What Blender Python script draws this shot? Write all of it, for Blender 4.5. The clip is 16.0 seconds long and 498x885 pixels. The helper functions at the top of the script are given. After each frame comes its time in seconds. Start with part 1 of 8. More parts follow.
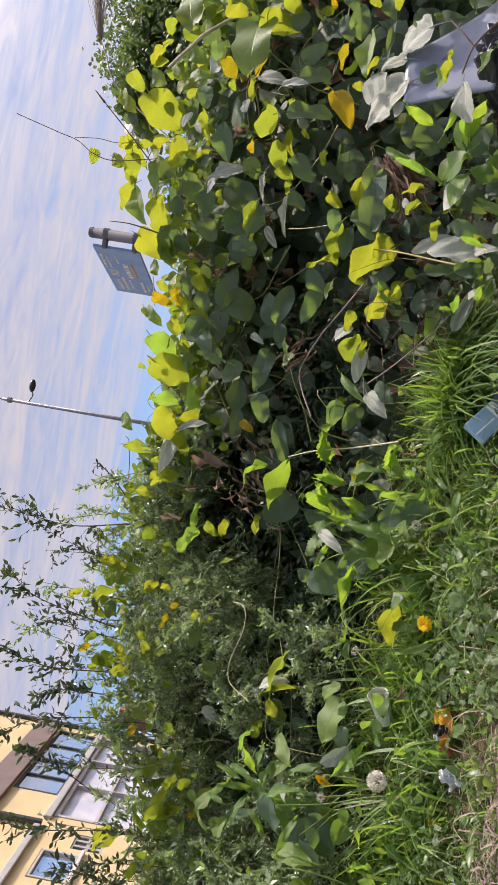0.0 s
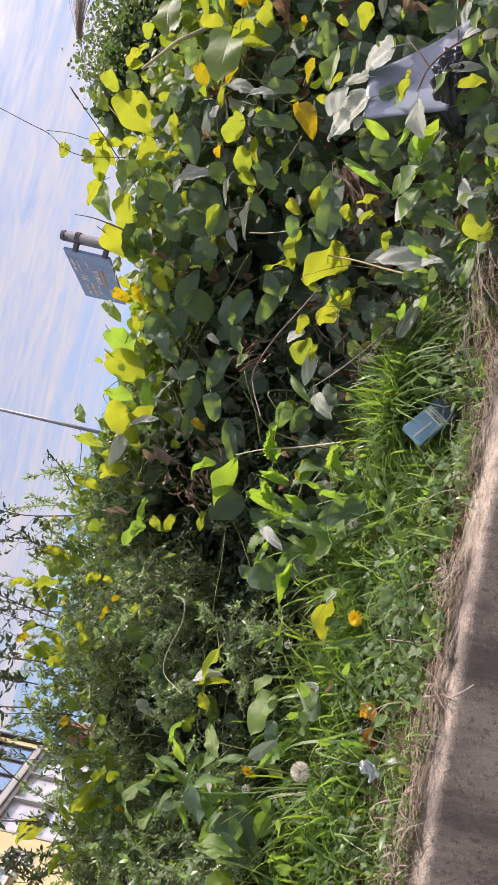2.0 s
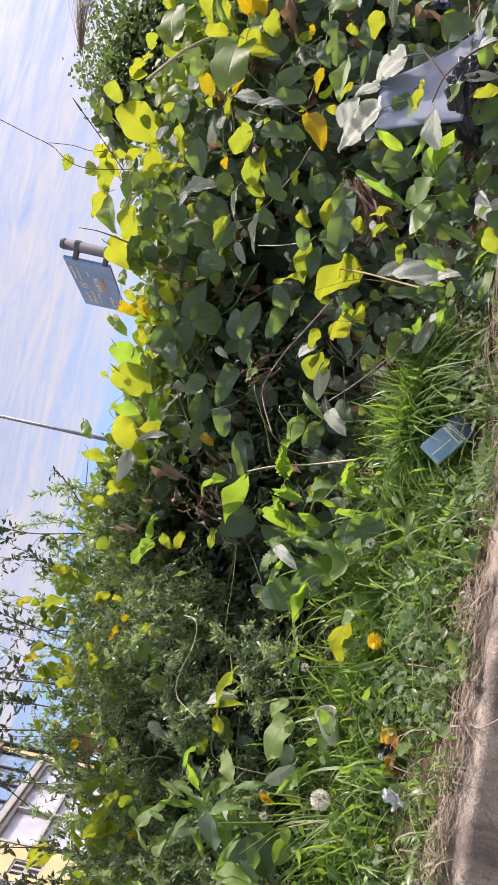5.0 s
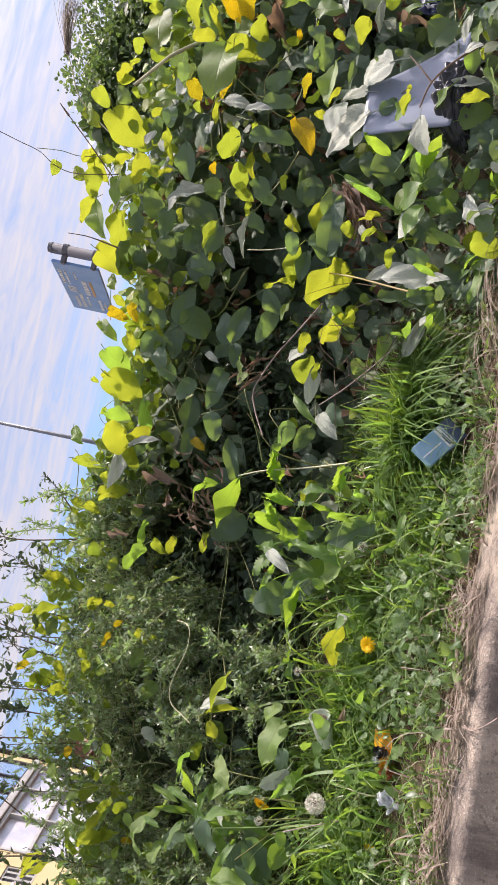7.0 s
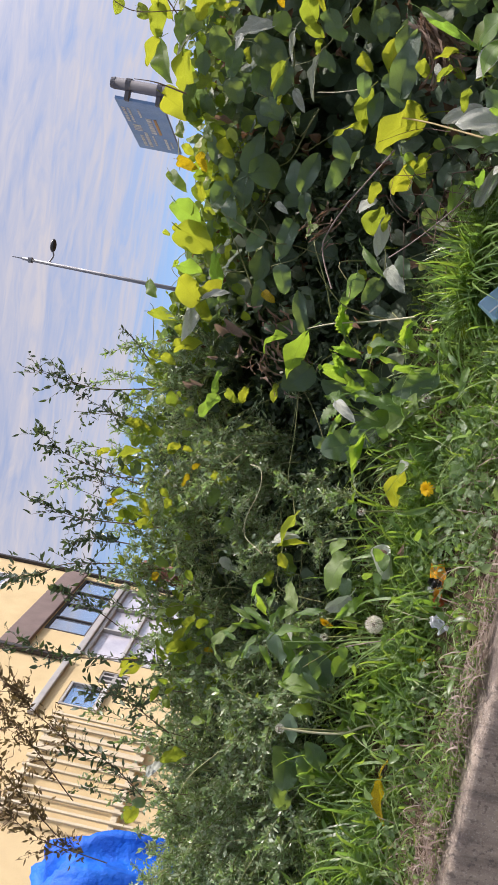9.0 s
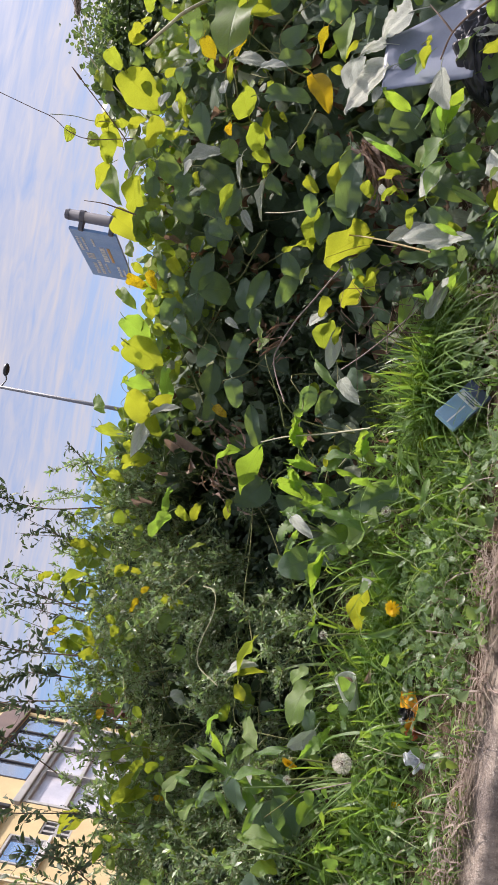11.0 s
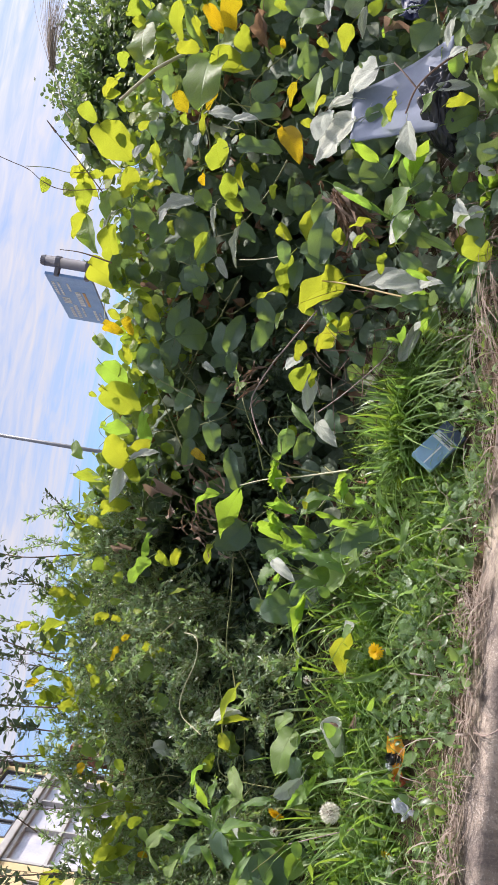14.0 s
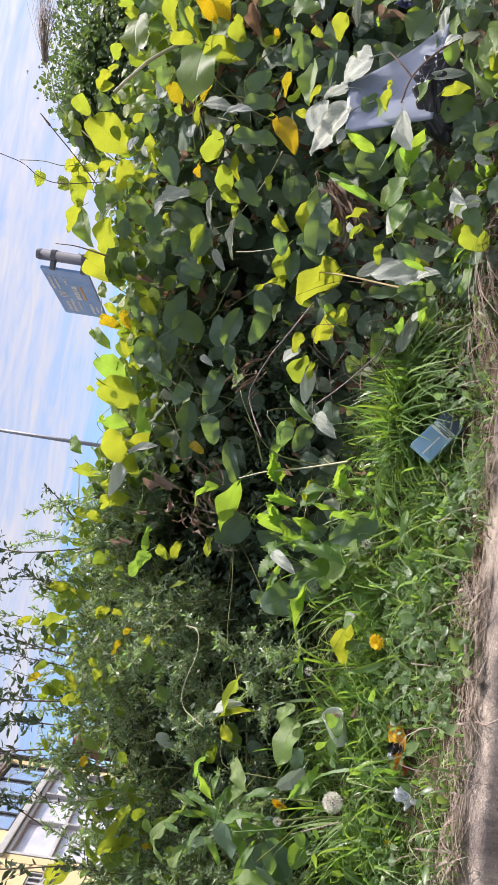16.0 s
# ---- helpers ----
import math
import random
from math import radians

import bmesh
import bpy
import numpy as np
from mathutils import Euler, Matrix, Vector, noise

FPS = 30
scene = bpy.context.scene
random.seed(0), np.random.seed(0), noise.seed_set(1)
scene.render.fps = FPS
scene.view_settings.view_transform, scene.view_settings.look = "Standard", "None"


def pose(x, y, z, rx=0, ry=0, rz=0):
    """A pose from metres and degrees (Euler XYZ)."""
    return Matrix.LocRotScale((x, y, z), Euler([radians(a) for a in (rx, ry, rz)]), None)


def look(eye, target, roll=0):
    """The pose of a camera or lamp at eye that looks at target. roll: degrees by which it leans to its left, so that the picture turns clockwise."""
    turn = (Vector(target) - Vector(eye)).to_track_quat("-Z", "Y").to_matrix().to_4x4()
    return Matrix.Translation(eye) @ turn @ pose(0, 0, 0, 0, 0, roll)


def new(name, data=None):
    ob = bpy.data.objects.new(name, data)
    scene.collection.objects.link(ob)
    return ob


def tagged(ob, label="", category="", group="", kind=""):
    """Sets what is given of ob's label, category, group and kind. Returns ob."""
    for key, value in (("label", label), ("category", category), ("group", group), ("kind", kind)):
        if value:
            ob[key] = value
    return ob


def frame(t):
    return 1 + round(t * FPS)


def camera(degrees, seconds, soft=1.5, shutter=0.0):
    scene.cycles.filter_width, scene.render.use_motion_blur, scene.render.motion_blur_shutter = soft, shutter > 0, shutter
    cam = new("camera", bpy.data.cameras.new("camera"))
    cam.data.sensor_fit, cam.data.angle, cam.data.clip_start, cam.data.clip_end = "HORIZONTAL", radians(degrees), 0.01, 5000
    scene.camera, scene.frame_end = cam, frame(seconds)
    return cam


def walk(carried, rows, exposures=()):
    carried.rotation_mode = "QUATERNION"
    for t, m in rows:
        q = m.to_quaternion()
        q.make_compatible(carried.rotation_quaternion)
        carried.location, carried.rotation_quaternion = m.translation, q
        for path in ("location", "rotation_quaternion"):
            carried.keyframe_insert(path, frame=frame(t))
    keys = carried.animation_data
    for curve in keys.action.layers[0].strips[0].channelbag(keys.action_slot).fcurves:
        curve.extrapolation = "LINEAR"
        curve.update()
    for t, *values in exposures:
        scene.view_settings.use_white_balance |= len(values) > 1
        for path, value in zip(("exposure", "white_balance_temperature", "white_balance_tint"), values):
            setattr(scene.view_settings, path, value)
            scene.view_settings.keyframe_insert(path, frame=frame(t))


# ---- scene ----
cam = camera(37.39, 16.0, soft=1.0)
PATH = [
    (0, 0.0020, -0.0001, 1.5074, 104.366, 79.979, 14.874),
    (0.5, 0.0002, 0.0097, 1.5094, 100.589, 80.014, 10.578),
    (1, -0.0016, 0.0106, 1.5121, 95.031, 80.002, 4.012),
    (1.5, -0.0175, -0.0090, 1.4967, 88.474, 79.851, -2.756),
    (2, -0.0485, -0.0328, 1.4567, 90.071, 76.978, -1.284),
    (2.5, -0.0535, -0.0321, 1.4546, 90.518, 74.266, -0.832),
    (3, -0.0342, -0.0254, 1.4768, 90.234, 74.305, -0.665),
    (5.5, -0.0200, 0.0039, 1.4947, 89.341, 78.138, -2.496),
    (6, -0.0187, 0.0034, 1.4956, 87.837, 78.104, -4.180),
    (6.5, -0.0164, 0.0011, 1.4975, 86.512, 78.112, -5.449),
    (7, -0.0149, 0.0014, 1.4986, 86.453, 78.170, -5.356),
    (7.5, -0.0191, -0.0007, 1.4956, 87.305, 78.141, -4.393),
    (8, -0.0129, -0.0013, 1.4988, 88.117, 78.280, -2.499),
    (8.5, 0.0178, -0.0721, 1.5018, 99.631, 78.245, 19.657),
    (8.7, 0.0150, -0.0851, 1.5007, 100.571, 78.000, 21.432),
    (10.8, 0.0072, -0.0246, 1.4976, 101.071, 78.308, 17.469),
    (11, -0.0068, 0.0041, 1.4986, 92.409, 79.318, 3.611),
    (11.5, -0.0052, 0.0042, 1.4970, 90.447, 79.485, 0.257),
    (12, -0.0006, -0.0009, 1.5005, 90.759, 79.738, 0.705),
    (12.5, 0.0000, 0.0000, 1.5000, 91.331, 80.149, 1.312),
    (13, 0.0008, 0.0005, 1.4999, 91.031, 80.355, 0.621),
    (13.5, 0.0014, 0.0017, 1.5004, 88.694, 80.420, -2.536),
    (14, 0.0051, -0.0001, 1.5011, 85.951, 80.505, -6.005),
    (14.5, 0.0061, -0.0021, 1.5006, 84.056, 80.623, -8.196),
    (15, 0.0071, 0.0010, 1.5030, 82.160, 80.826, -10.063),
    (15.5, 0.0085, 0.0003, 1.5031, 80.927, 81.140, -11.309),
    (16, 0.0071, -0.0001, 1.5025, 84.124, 81.177, -7.202),
]
# exposure and the drift of the white balance
TINTS = ((0, 0.16, 7000, 21.9), (2.2, 0.34, 7000, 21.2), (3.2, 0.37, 7000, 21.2), (5.5, 0.43, 6950, 20.9), (7.8, 0.42, 6900, 20.4), (8.5, 0.14, 6800, 19.0), (10.8, 0.18, 6800, 19.5), (11.3, 0.30, 6800, 19.3), (12.0, 0.40, 6700, 17.8), (16.0, 0.46, 6650, 16.8))
walk(cam, [(t, pose(x, y, z, rx, ry, rz)) for t, x, y, z, rx, ry, rz in PATH], TINTS)

# ---------------------------------------------------------------- light
SUN_DIR = Vector((0.47, 0.27, 0.84)).normalized()
sun = new("sun", bpy.data.lights.new("sun", "SUN"))
sun.data.energy, sun.data.angle, sun.data.color = 4.8, radians(0.55), (1.0, 0.95, 0.86)
sun.matrix_world = look(SUN_DIR * 40, (0, 0, 0))

world = bpy.data.worlds.new("world")
scene.world = world
world.use_nodes = True


def node(tree, kind, **inputs):
    n = tree.nodes.new(kind)
    for key, value in inputs.items():
        if key in n.inputs:
            n.inputs[key].default_value = value
    return n


def maths(t, operation, a, b=0.0):
    n = t.nodes.new("ShaderNodeMath")
    n.operation = operation
    for value, slot in ((a, n.inputs[0]), (b, n.inputs[1])):
        if hasattr(value, "is_output"):
            t.links.new(value, slot)
        else:
            slot.default_value = value
    return n.outputs[0]


def sky():
    """Blue sky with thin streaks of high cloud, thinning out towards the horizon."""
    t = world.node_tree
    link = t.links.new
    back = t.nodes["Background"]
    air = t.nodes.new("ShaderNodeTexSky")
    air.sky_type, air.sun_disc = "NISHITA", False
    air.sun_elevation, air.sun_rotation = math.asin(SUN_DIR.z), math.atan2(SUN_DIR.x, SUN_DIR.y)
    air.air_density, air.dust_density, air.ozone_density = 1.0, 0.0, 6.0
    co = t.nodes.new("ShaderNodeTexCoord")
    sep = t.nodes.new("ShaderNodeSeparateXYZ")
    link(co.outputs["Generated"], sep.inputs[0])
    lift = node(t, "ShaderNodeMath")
    lift.operation = "MAXIMUM"
    lift.inputs[1].default_value = 0.02
    link(sep.outputs["Z"], lift.inputs[0])
    add = node(t, "ShaderNodeMath")
    add.inputs[1].default_value = 0.12
    link(lift.outputs[0], add.inputs[0])
    flat = []
    for axis in "XY":
        d = node(t, "ShaderNodeMath")
        d.operation = "DIVIDE"
        link(sep.outputs[axis], d.inputs[0])
        link(add.outputs[0], d.inputs[1])
        flat.append(d)
    join = t.nodes.new("ShaderNodeCombineXYZ")
    link(flat[0].outputs[0], join.inputs[0])
    link(flat[1].outputs[0], join.inputs[1])
    streak = t.nodes.new("ShaderNodeMapping")
    streak.inputs["Rotation"].default_value = (0, 0, radians(-5))
    streak.inputs["Scale"].default_value = (0.55, 2.6, 1)
    link(join.outputs[0], streak.inputs[0])
    fine = node(t, "ShaderNodeTexNoise", Scale=2.2, Detail=7.0, Roughness=0.62, Distortion=0.7)
    link(streak.outputs[0], fine.inputs["Vector"])
    ramp = t.nodes.new("ShaderNodeMapRange")
    ramp.inputs["From Min"].default_value, ramp.inputs["From Max"].default_value = 0.36, 0.63
    ramp.inputs["To Min"].default_value, ramp.inputs["To Max"].default_value = 0.36, 1.0
    ripple_map = t.nodes.new("ShaderNodeMapping")
    ripple_map.inputs["Rotation"].default_value = (0, 0, radians(-14))
    ripple_map.inputs["Scale"].default_value = (2.4, 6.5, 1)
    link(join.outputs[0], ripple_map.inputs[0])
    ripple = node(t, "ShaderNodeTexNoise", Scale=2.0, Detail=5.0, Roughness=0.58, Distortion=1.5)
    link(ripple_map.outputs[0], ripple.inputs["Vector"])
    both = maths(t, "ADD", maths(t, "MULTIPLY", fine.outputs["Fac"], 0.58), maths(t, "MULTIPLY", ripple.outputs["Fac"], 0.42))
    link(both, ramp.inputs["Value"])
    low = t.nodes.new("ShaderNodeMapRange")
    low.interpolation_type = "SMOOTHSTEP"
    low.inputs["From Min"].default_value, low.inputs["From Max"].default_value = 0.172, 0.228
    wob = node(t, "ShaderNodeMath")
    wob.operation = "MULTIPLY_ADD"
    wob.inputs[1].default_value = 0.10
    link(fine.outputs["Fac"], wob.inputs[0])
    link(sep.outputs["Z"], wob.inputs[2])
    less = node(t, "ShaderNodeMath")
    less.operation = "SUBTRACT"
    less.inputs[1].default_value = 0.05
    link(wob.outputs[0], less.inputs[0])
    link(less.outputs[0], low.inputs["Value"])
    cover = node(t, "ShaderNodeMath")
    cover.operation = "MULTIPLY"
    link(ramp.outputs[0], cover.inputs[0])
    link(low.outputs[0], cover.inputs[1])
    mix = t.nodes.new("ShaderNodeMix")
    mix.data_type = "RGBA"
    link(cover.outputs[0], mix.inputs["Factor"])
    link(air.outputs[0], mix.inputs[6])
    # thin cloud glows towards the sun, an unseen brightening added to lift the shade
    aim = t.nodes.new("ShaderNodeVectorMath")
    aim.operation = "DOT_PRODUCT"
    aim.inputs[1].default_value = SUN_DIR
    link(co.outputs["Generated"], aim.inputs[0])
    near = maths(t, "MULTIPLY_ADD", maths(t, "POWER", maths(t, "MAXIMUM", aim.outputs["Value"], 0.0), 12.0), 16.0)
    near.node.inputs[2].default_value = 1.0
    glow = t.nodes.new("ShaderNodeVectorMath")
    glow.operation = "SCALE"
    glow.inputs[0].default_value = CLOUD[:3]
    link(near, glow.inputs["Scale"])
    link(glow.outputs[0], mix.inputs[7])
    link(mix.outputs[2], back.inputs["Color"])
    back.inputs["Strength"].default_value = 0.13


CLOUD = (4.3, 4.42, 4.85, 1)
sky()


# ---------------------------------------------------------------- materials
def material(name):
    m = bpy.data.materials.new(name)
    m.use_nodes = True
    return m, m.node_tree, m.node_tree.nodes["Principled BSDF"]


def mixed(t, fac, a, b):
    """A colour mix; fac, a and b are sockets or values."""
    n = t.nodes.new("ShaderNodeMix")
    n.data_type = "RGBA"
    for value, slot in ((fac, n.inputs["Factor"]), (a, n.inputs[6]), (b, n.inputs[7])):
        if hasattr(value, "is_output"):
            t.links.new(value, slot)
        else:
            slot.default_value = (*value, 1) if isinstance(value, tuple) else value
    return n.outputs[2]


def spread(t, value, low, high):
    n = t.nodes.new("ShaderNodeMapRange")
    n.inputs["From Min"].default_value, n.inputs["From Max"].default_value = low, high
    t.links.new(value, n.inputs["Value"])
    return n.outputs[0]


def noise_of(t, scale, detail=4.0, rough=0.55, vector="Object"):
    co = t.nodes.new("ShaderNodeTexCoord")
    n = node(t, "ShaderNodeTexNoise", Scale=scale, Detail=detail, Roughness=rough)
    t.links.new(co.outputs[vector], n.inputs["Vector"])
    return n.outputs["Fac"]


def relief(t, bsdf, height, strength, distance):
    b = t.nodes.new("ShaderNodeBump")
    b.inputs["Strength"].default_value, b.inputs["Distance"].default_value = strength, distance
    t.links.new(height, b.inputs["Height"])
    t.links.new(b.outputs[0], bsdf.inputs["Normal"])


def plain(name, a, b=None, scale=8.0, rough=0.6, metal=0.0, bump=0.0, fine=60.0):
    """A surface of two shades, blotched at one size and grained at another."""
    m, t, s = material(name)
    b = b or tuple(c * 0.75 for c in a)
    big, small = noise_of(t, scale), noise_of(t, fine, 5.0, 0.65)
    col = mixed(t, spread(t, big, 0.35, 0.65), a, b)
    col = mixed(t, maths(t, "MULTIPLY", spread(t, small, 0.4, 0.75), 0.45), col, tuple(c * 0.6 for c in a))
    t.links.new(col, s.inputs["Base Color"])
    s.inputs["Roughness"].default_value, s.inputs["Metallic"].default_value = rough, metal
    if bump:
        relief(t, s, small, 0.7, bump)
    return m


def leafy(name, shades, through_colour, amount=0.45, rough=0.5, veins=0.3, single=False, spots=None, coat=0.38, crinkle=0.5, spot_from=0.56):
    """Leaf tissue: light goes through it; veins from the leaf's own length and width; one shade for each leaf."""
    m, t, s = material(name)
    link = t.links.new
    if single:
        which = t.nodes.new("ShaderNodeObjectInfo").outputs["Random"]
    else:
        which = t.nodes.new("ShaderNodeNewGeometry").outputs["Random Per Island"]
    ramp = t.nodes.new("ShaderNodeValToRGB")
    ramp.color_ramp.elements[0].color = (*shades[0], 1)
    ramp.color_ramp.elements[1].color = (*shades[-1], 1)
    for i, c in enumerate(shades[1:-1]):
        ramp.color_ramp.elements.new((i + 1) / (len(shades) - 1)).color = (*c, 1)
    link(which, ramp.inputs[0])
    col = ramp.outputs[0]
    thru = mixed(t, which, through_colour, tuple(c * k for c, k in zip(through_colour, (0.72, 0.92, 1.3))))
    if veins:
        uv = t.nodes.new("ShaderNodeUVMap")
        uv.uv_map = "leaf"
        sep = t.nodes.new("ShaderNodeSeparateXYZ")
        link(uv.outputs[0], sep.inputs[0])
        side = maths(t, "ABSOLUTE", maths(t, "SUBTRACT", sep.outputs["Y"], 0.5))
        mid = maths(t, "SUBTRACT", 1.0, spread(t, side, 0.004, 0.03))
        slope = maths(t, "SUBTRACT", maths(t, "MULTIPLY", sep.outputs["X"], 5.0), maths(t, "MULTIPLY", side, 5.0))
        tri = maths(t, "ABSOLUTE", maths(t, "SUBTRACT", maths(t, "FRACT", slope), 0.5))
        rib = maths(t, "SUBTRACT", 1.0, spread(t, tri, 0.0, 0.1))
        net = maths(t, "MAXIMUM", mid, maths(t, "MULTIPLY", rib, 0.65))
        mottle = noise_of(t, 45.0 if single else 90.0, 4.0)
        col = mixed(t, maths(t, "MULTIPLY", spread(t, mottle, 0.4, 0.7), 0.35), col, tuple(c * 0.55 for c in shades[0]))
        col = mixed(t, maths(t, "MULTIPLY", net, veins * 0.6), col, tuple(min(1, c * 1.5 + 0.025) for c in shades[-1]))
        thru = mixed(t, maths(t, "MULTIPLY", net, 0.55), thru, tuple(c * 0.5 for c in through_colour))
        thru = mixed(t, maths(t, "MULTIPLY", spread(t, mottle, 0.4, 0.7), 0.42), thru, tuple(c * 0.6 for c in through_colour))
        relief(t, s, maths(t, "ADD", maths(t, "MULTIPLY", net, -0.5), maths(t, "MULTIPLY", mottle, crinkle)), 0.5 if single else 0.4, 0.003)
    if spots:
        blot = spread(t, noise_of(t, 60.0, 3.0), spot_from, spot_from + 0.08)
        col, thru = mixed(t, blot, col, spots), mixed(t, blot, thru, tuple(c * 0.4 for c in spots))
    link(col, s.inputs["Base Color"])
    s.inputs["Roughness"].default_value = rough
    s.inputs["Specular IOR Level"].default_value = coat
    tr = t.nodes.new("ShaderNodeBsdfTranslucent")
    link(thru, tr.inputs["Color"])
    both = t.nodes.new("ShaderNodeMixShader")
    both.inputs[0].default_value = amount
    link(s.outputs[0], both.inputs[1])
    link(tr.outputs[0], both.inputs[2])
    link(both.outputs[0], t.nodes["Material Output"].inputs["Surface"])
    return m


# one leaf tissue in two tones: cool as in shade, yellow as lit through
GREEN = ((0.062, 0.108, 0.072), (0.088, 0.142, 0.096), (0.122, 0.182, 0.125))
BACKLIT = ((0.08, 0.165, 0.03), (0.15, 0.23, 0.025), (0.24, 0.28, 0.025))
mat_green = leafy("vine leaf", GREEN, (0.4, 0.54, 0.08), 0.36, 0.55, single=True)
mat_backlit = leafy("yellow-green vine leaf", BACKLIT, (0.44, 0.455, 0.03), 0.5, 0.42, 0.45, single=True, spots=(0.22, 0.15, 0.03), spot_from=0.7)
mat_yellow = leafy("yellowed vine leaf", ((0.5, 0.34, 0.012), (0.6, 0.43, 0.02)), (0.62, 0.42, 0.012), 0.45, 0.5, single=True, spots=(0.2, 0.1, 0.02))
mat_pale = leafy("hairy grey-green leaf", ((0.34, 0.37, 0.3), (0.5, 0.52, 0.46)), (0.4, 0.44, 0.24), 0.2, 0.7, 0.4, single=True, coat=0.25, crinkle=1.7)
mat_dry = leafy("dry brown leaf", ((0.18, 0.125, 0.095), (0.32, 0.24, 0.19)), (0.34, 0.2, 0.11), 0.3, 0.8, 0.4, single=True)
mat_fill = leafy("vine foliage", ((0.062, 0.1, 0.066), (0.09, 0.138, 0.09), (0.14, 0.188, 0.13)), (0.3, 0.4, 0.085), 0.25, 0.58, 0.3)
mat_fillbacklit = leafy("vine foliage coloured as lit through", BACKLIT, (0.42, 0.5, 0.03), 0.48, 0.45, 0.3)
mat_shrub = leafy("small shrub leaf", ((0.05, 0.092, 0.046), (0.145, 0.21, 0.115), (0.38, 0.45, 0.29)), (0.42, 0.58, 0.11), 0.34, 0.36, 0, coat=0.8)
# darker copy of the shrub leaf, with shade put into its colour
mat_shrubshade = leafy("shade-toned shrub leaf", ((0.03, 0.055, 0.03), (0.05, 0.08, 0.045), (0.085, 0.115, 0.065)), (0.15, 0.2, 0.045), 0.2, 0.5, 0)
mat_hedge = leafy("hedge leaf", ((0.05, 0.085, 0.042), (0.08, 0.125, 0.056), (0.13, 0.18, 0.09)), (0.25, 0.34, 0.06), 0.3, 0.45, 0)
mat_seed = leafy("pale seed head", ((0.3, 0.35, 0.21), (0.45, 0.49, 0.33)), (0.4, 0.42, 0.18), 0.3, 0.7, 0)
mat_grass = leafy("grass blade", ((0.022, 0.055, 0.018), (0.04, 0.088, 0.028), (0.085, 0.155, 0.048), (0.19, 0.28, 0.085)), (0.4, 0.58, 0.06), 0.38, 0.36, 0, coat=0.55)
mat_palegrass = leafy("pale grass blade", ((0.1, 0.165, 0.055), (0.17, 0.25, 0.095), (0.33, 0.39, 0.22)), (0.42, 0.55, 0.1), 0.34, 0.5, 0, coat=0.3)
mat_weed = leafy("weed leaf", ((0.028, 0.065, 0.02), (0.055, 0.11, 0.032), (0.1, 0.17, 0.05), (0.23, 0.3, 0.13)), (0.36, 0.49, 0.09), 0.38, 0.38, 0, coat=0.6)
mat_straw = leafy("dead grass", ((0.12, 0.085, 0.068), (0.22, 0.165, 0.137), (0.36, 0.3, 0.25)), (0.4, 0.28, 0.17), 0.2, 0.7, 0)
mat_litterleaf = leafy("dead leaf litter", ((0.07, 0.04, 0.025), (0.14, 0.08, 0.045), (0.22, 0.13, 0.08)), (0.25, 0.12, 0.05), 0.2, 0.85, 0)
mat_stem = plain("green stem", (0.16, 0.2, 0.06), (0.24, 0.22, 0.1), 30, 0.6)
mat_twig = plain("brown twig", (0.16, 0.1, 0.065), (0.09, 0.055, 0.04), 40, 0.8)
mat_paletwig = plain("pale stem", (0.42, 0.42, 0.26), (0.34, 0.3, 0.18), 40, 0.6)
mat_soil = plain("dark soil", (0.07, 0.05, 0.034), (0.14, 0.1, 0.07), 25, 0.95, bump=0.012, fine=55)
mat_soil.node_tree.nodes["Principled BSDF"].inputs["Specular IOR Level"].default_value = 0.05


# ---------------------------------------------------------------- mesh tools
def mesh_of(name, verts, tris, uvs=None, smooth=True):
    me = bpy.data.meshes.new(name)
    verts, tris = np.asarray(verts, np.float32), np.asarray(tris, np.int32)
    me.vertices.add(len(verts))
    me.vertices.foreach_set("co", verts.ravel())
    me.loops.add(tris.size)
    me.loops.foreach_set("vertex_index", tris.ravel())
    me.polygons.add(len(tris))
    me.polygons.foreach_set("loop_start", np.arange(0, tris.size, 3, dtype=np.int32))
    me.polygons.foreach_set("loop_total", np.full(len(tris), 3, np.int32))
    me.polygons.foreach_set("use_smooth", np.full(len(tris), smooth))
    if uvs is not None:
        layer = me.uv_layers.new(name="leaf")
        layer.data.foreach_set("uv", np.asarray(uvs, np.float32)[tris.ravel()].ravel())
    me.update(calc_edges=True)
    return me


def leaf_shape(rows, cols, profile, fold=0.25, curl=0.25, wave=0.0, lobes=0.0, seed=0):
    """A leaf of length 1 along +y from its base, face up; profile gives its half width along it."""
    rng = np.random.default_rng(seed)
    verts, uvs, tris = [], [], []
    phase = rng.uniform(0, 6, 4)
    for i in range(rows + 1):
        t = i / rows
        w = profile(t)
        for j in range(cols + 1):
            c = 2 * j / cols - 1
            x = c * w * (1 + lobes * math.sin(t * 22 + phase[0]) * abs(c))
            y = t - 0.06 * abs(c) * (1 - t) * (1 if rows > 4 else 0)
            z = fold * abs(x) - curl * (t - 0.3) ** 2 + wave * (math.sin(9 * t + phase[1]) * c + 0.6 * math.sin(14 * t + phase[2]) * abs(c)) * 0.5
            verts.append((x, y, z))
            uvs.append((t, 0.5 + 0.5 * c * min(1, w / 0.3)))
    for i in range(rows):
        for j in range(cols):
            a = i * (cols + 1) + j
            b, c, d = a + 1, a + cols + 2, a + cols + 1
            tris += [(a, b, c), (a, c, d)]
    return np.array(verts), np.array(tris), np.array(uvs)


def ovate(half, peak=0.36):
    def width(t):
        k = math.log(0.5) / math.log(peak)
        return max(0.004, half * max(0.0, math.sin(math.pi * min(1, max(0, t)) ** k)) ** 0.58)
    return width


def lance(half):
    return lambda t: max(0.004, half * math.sin(math.pi * t ** 0.8) ** 0.9)


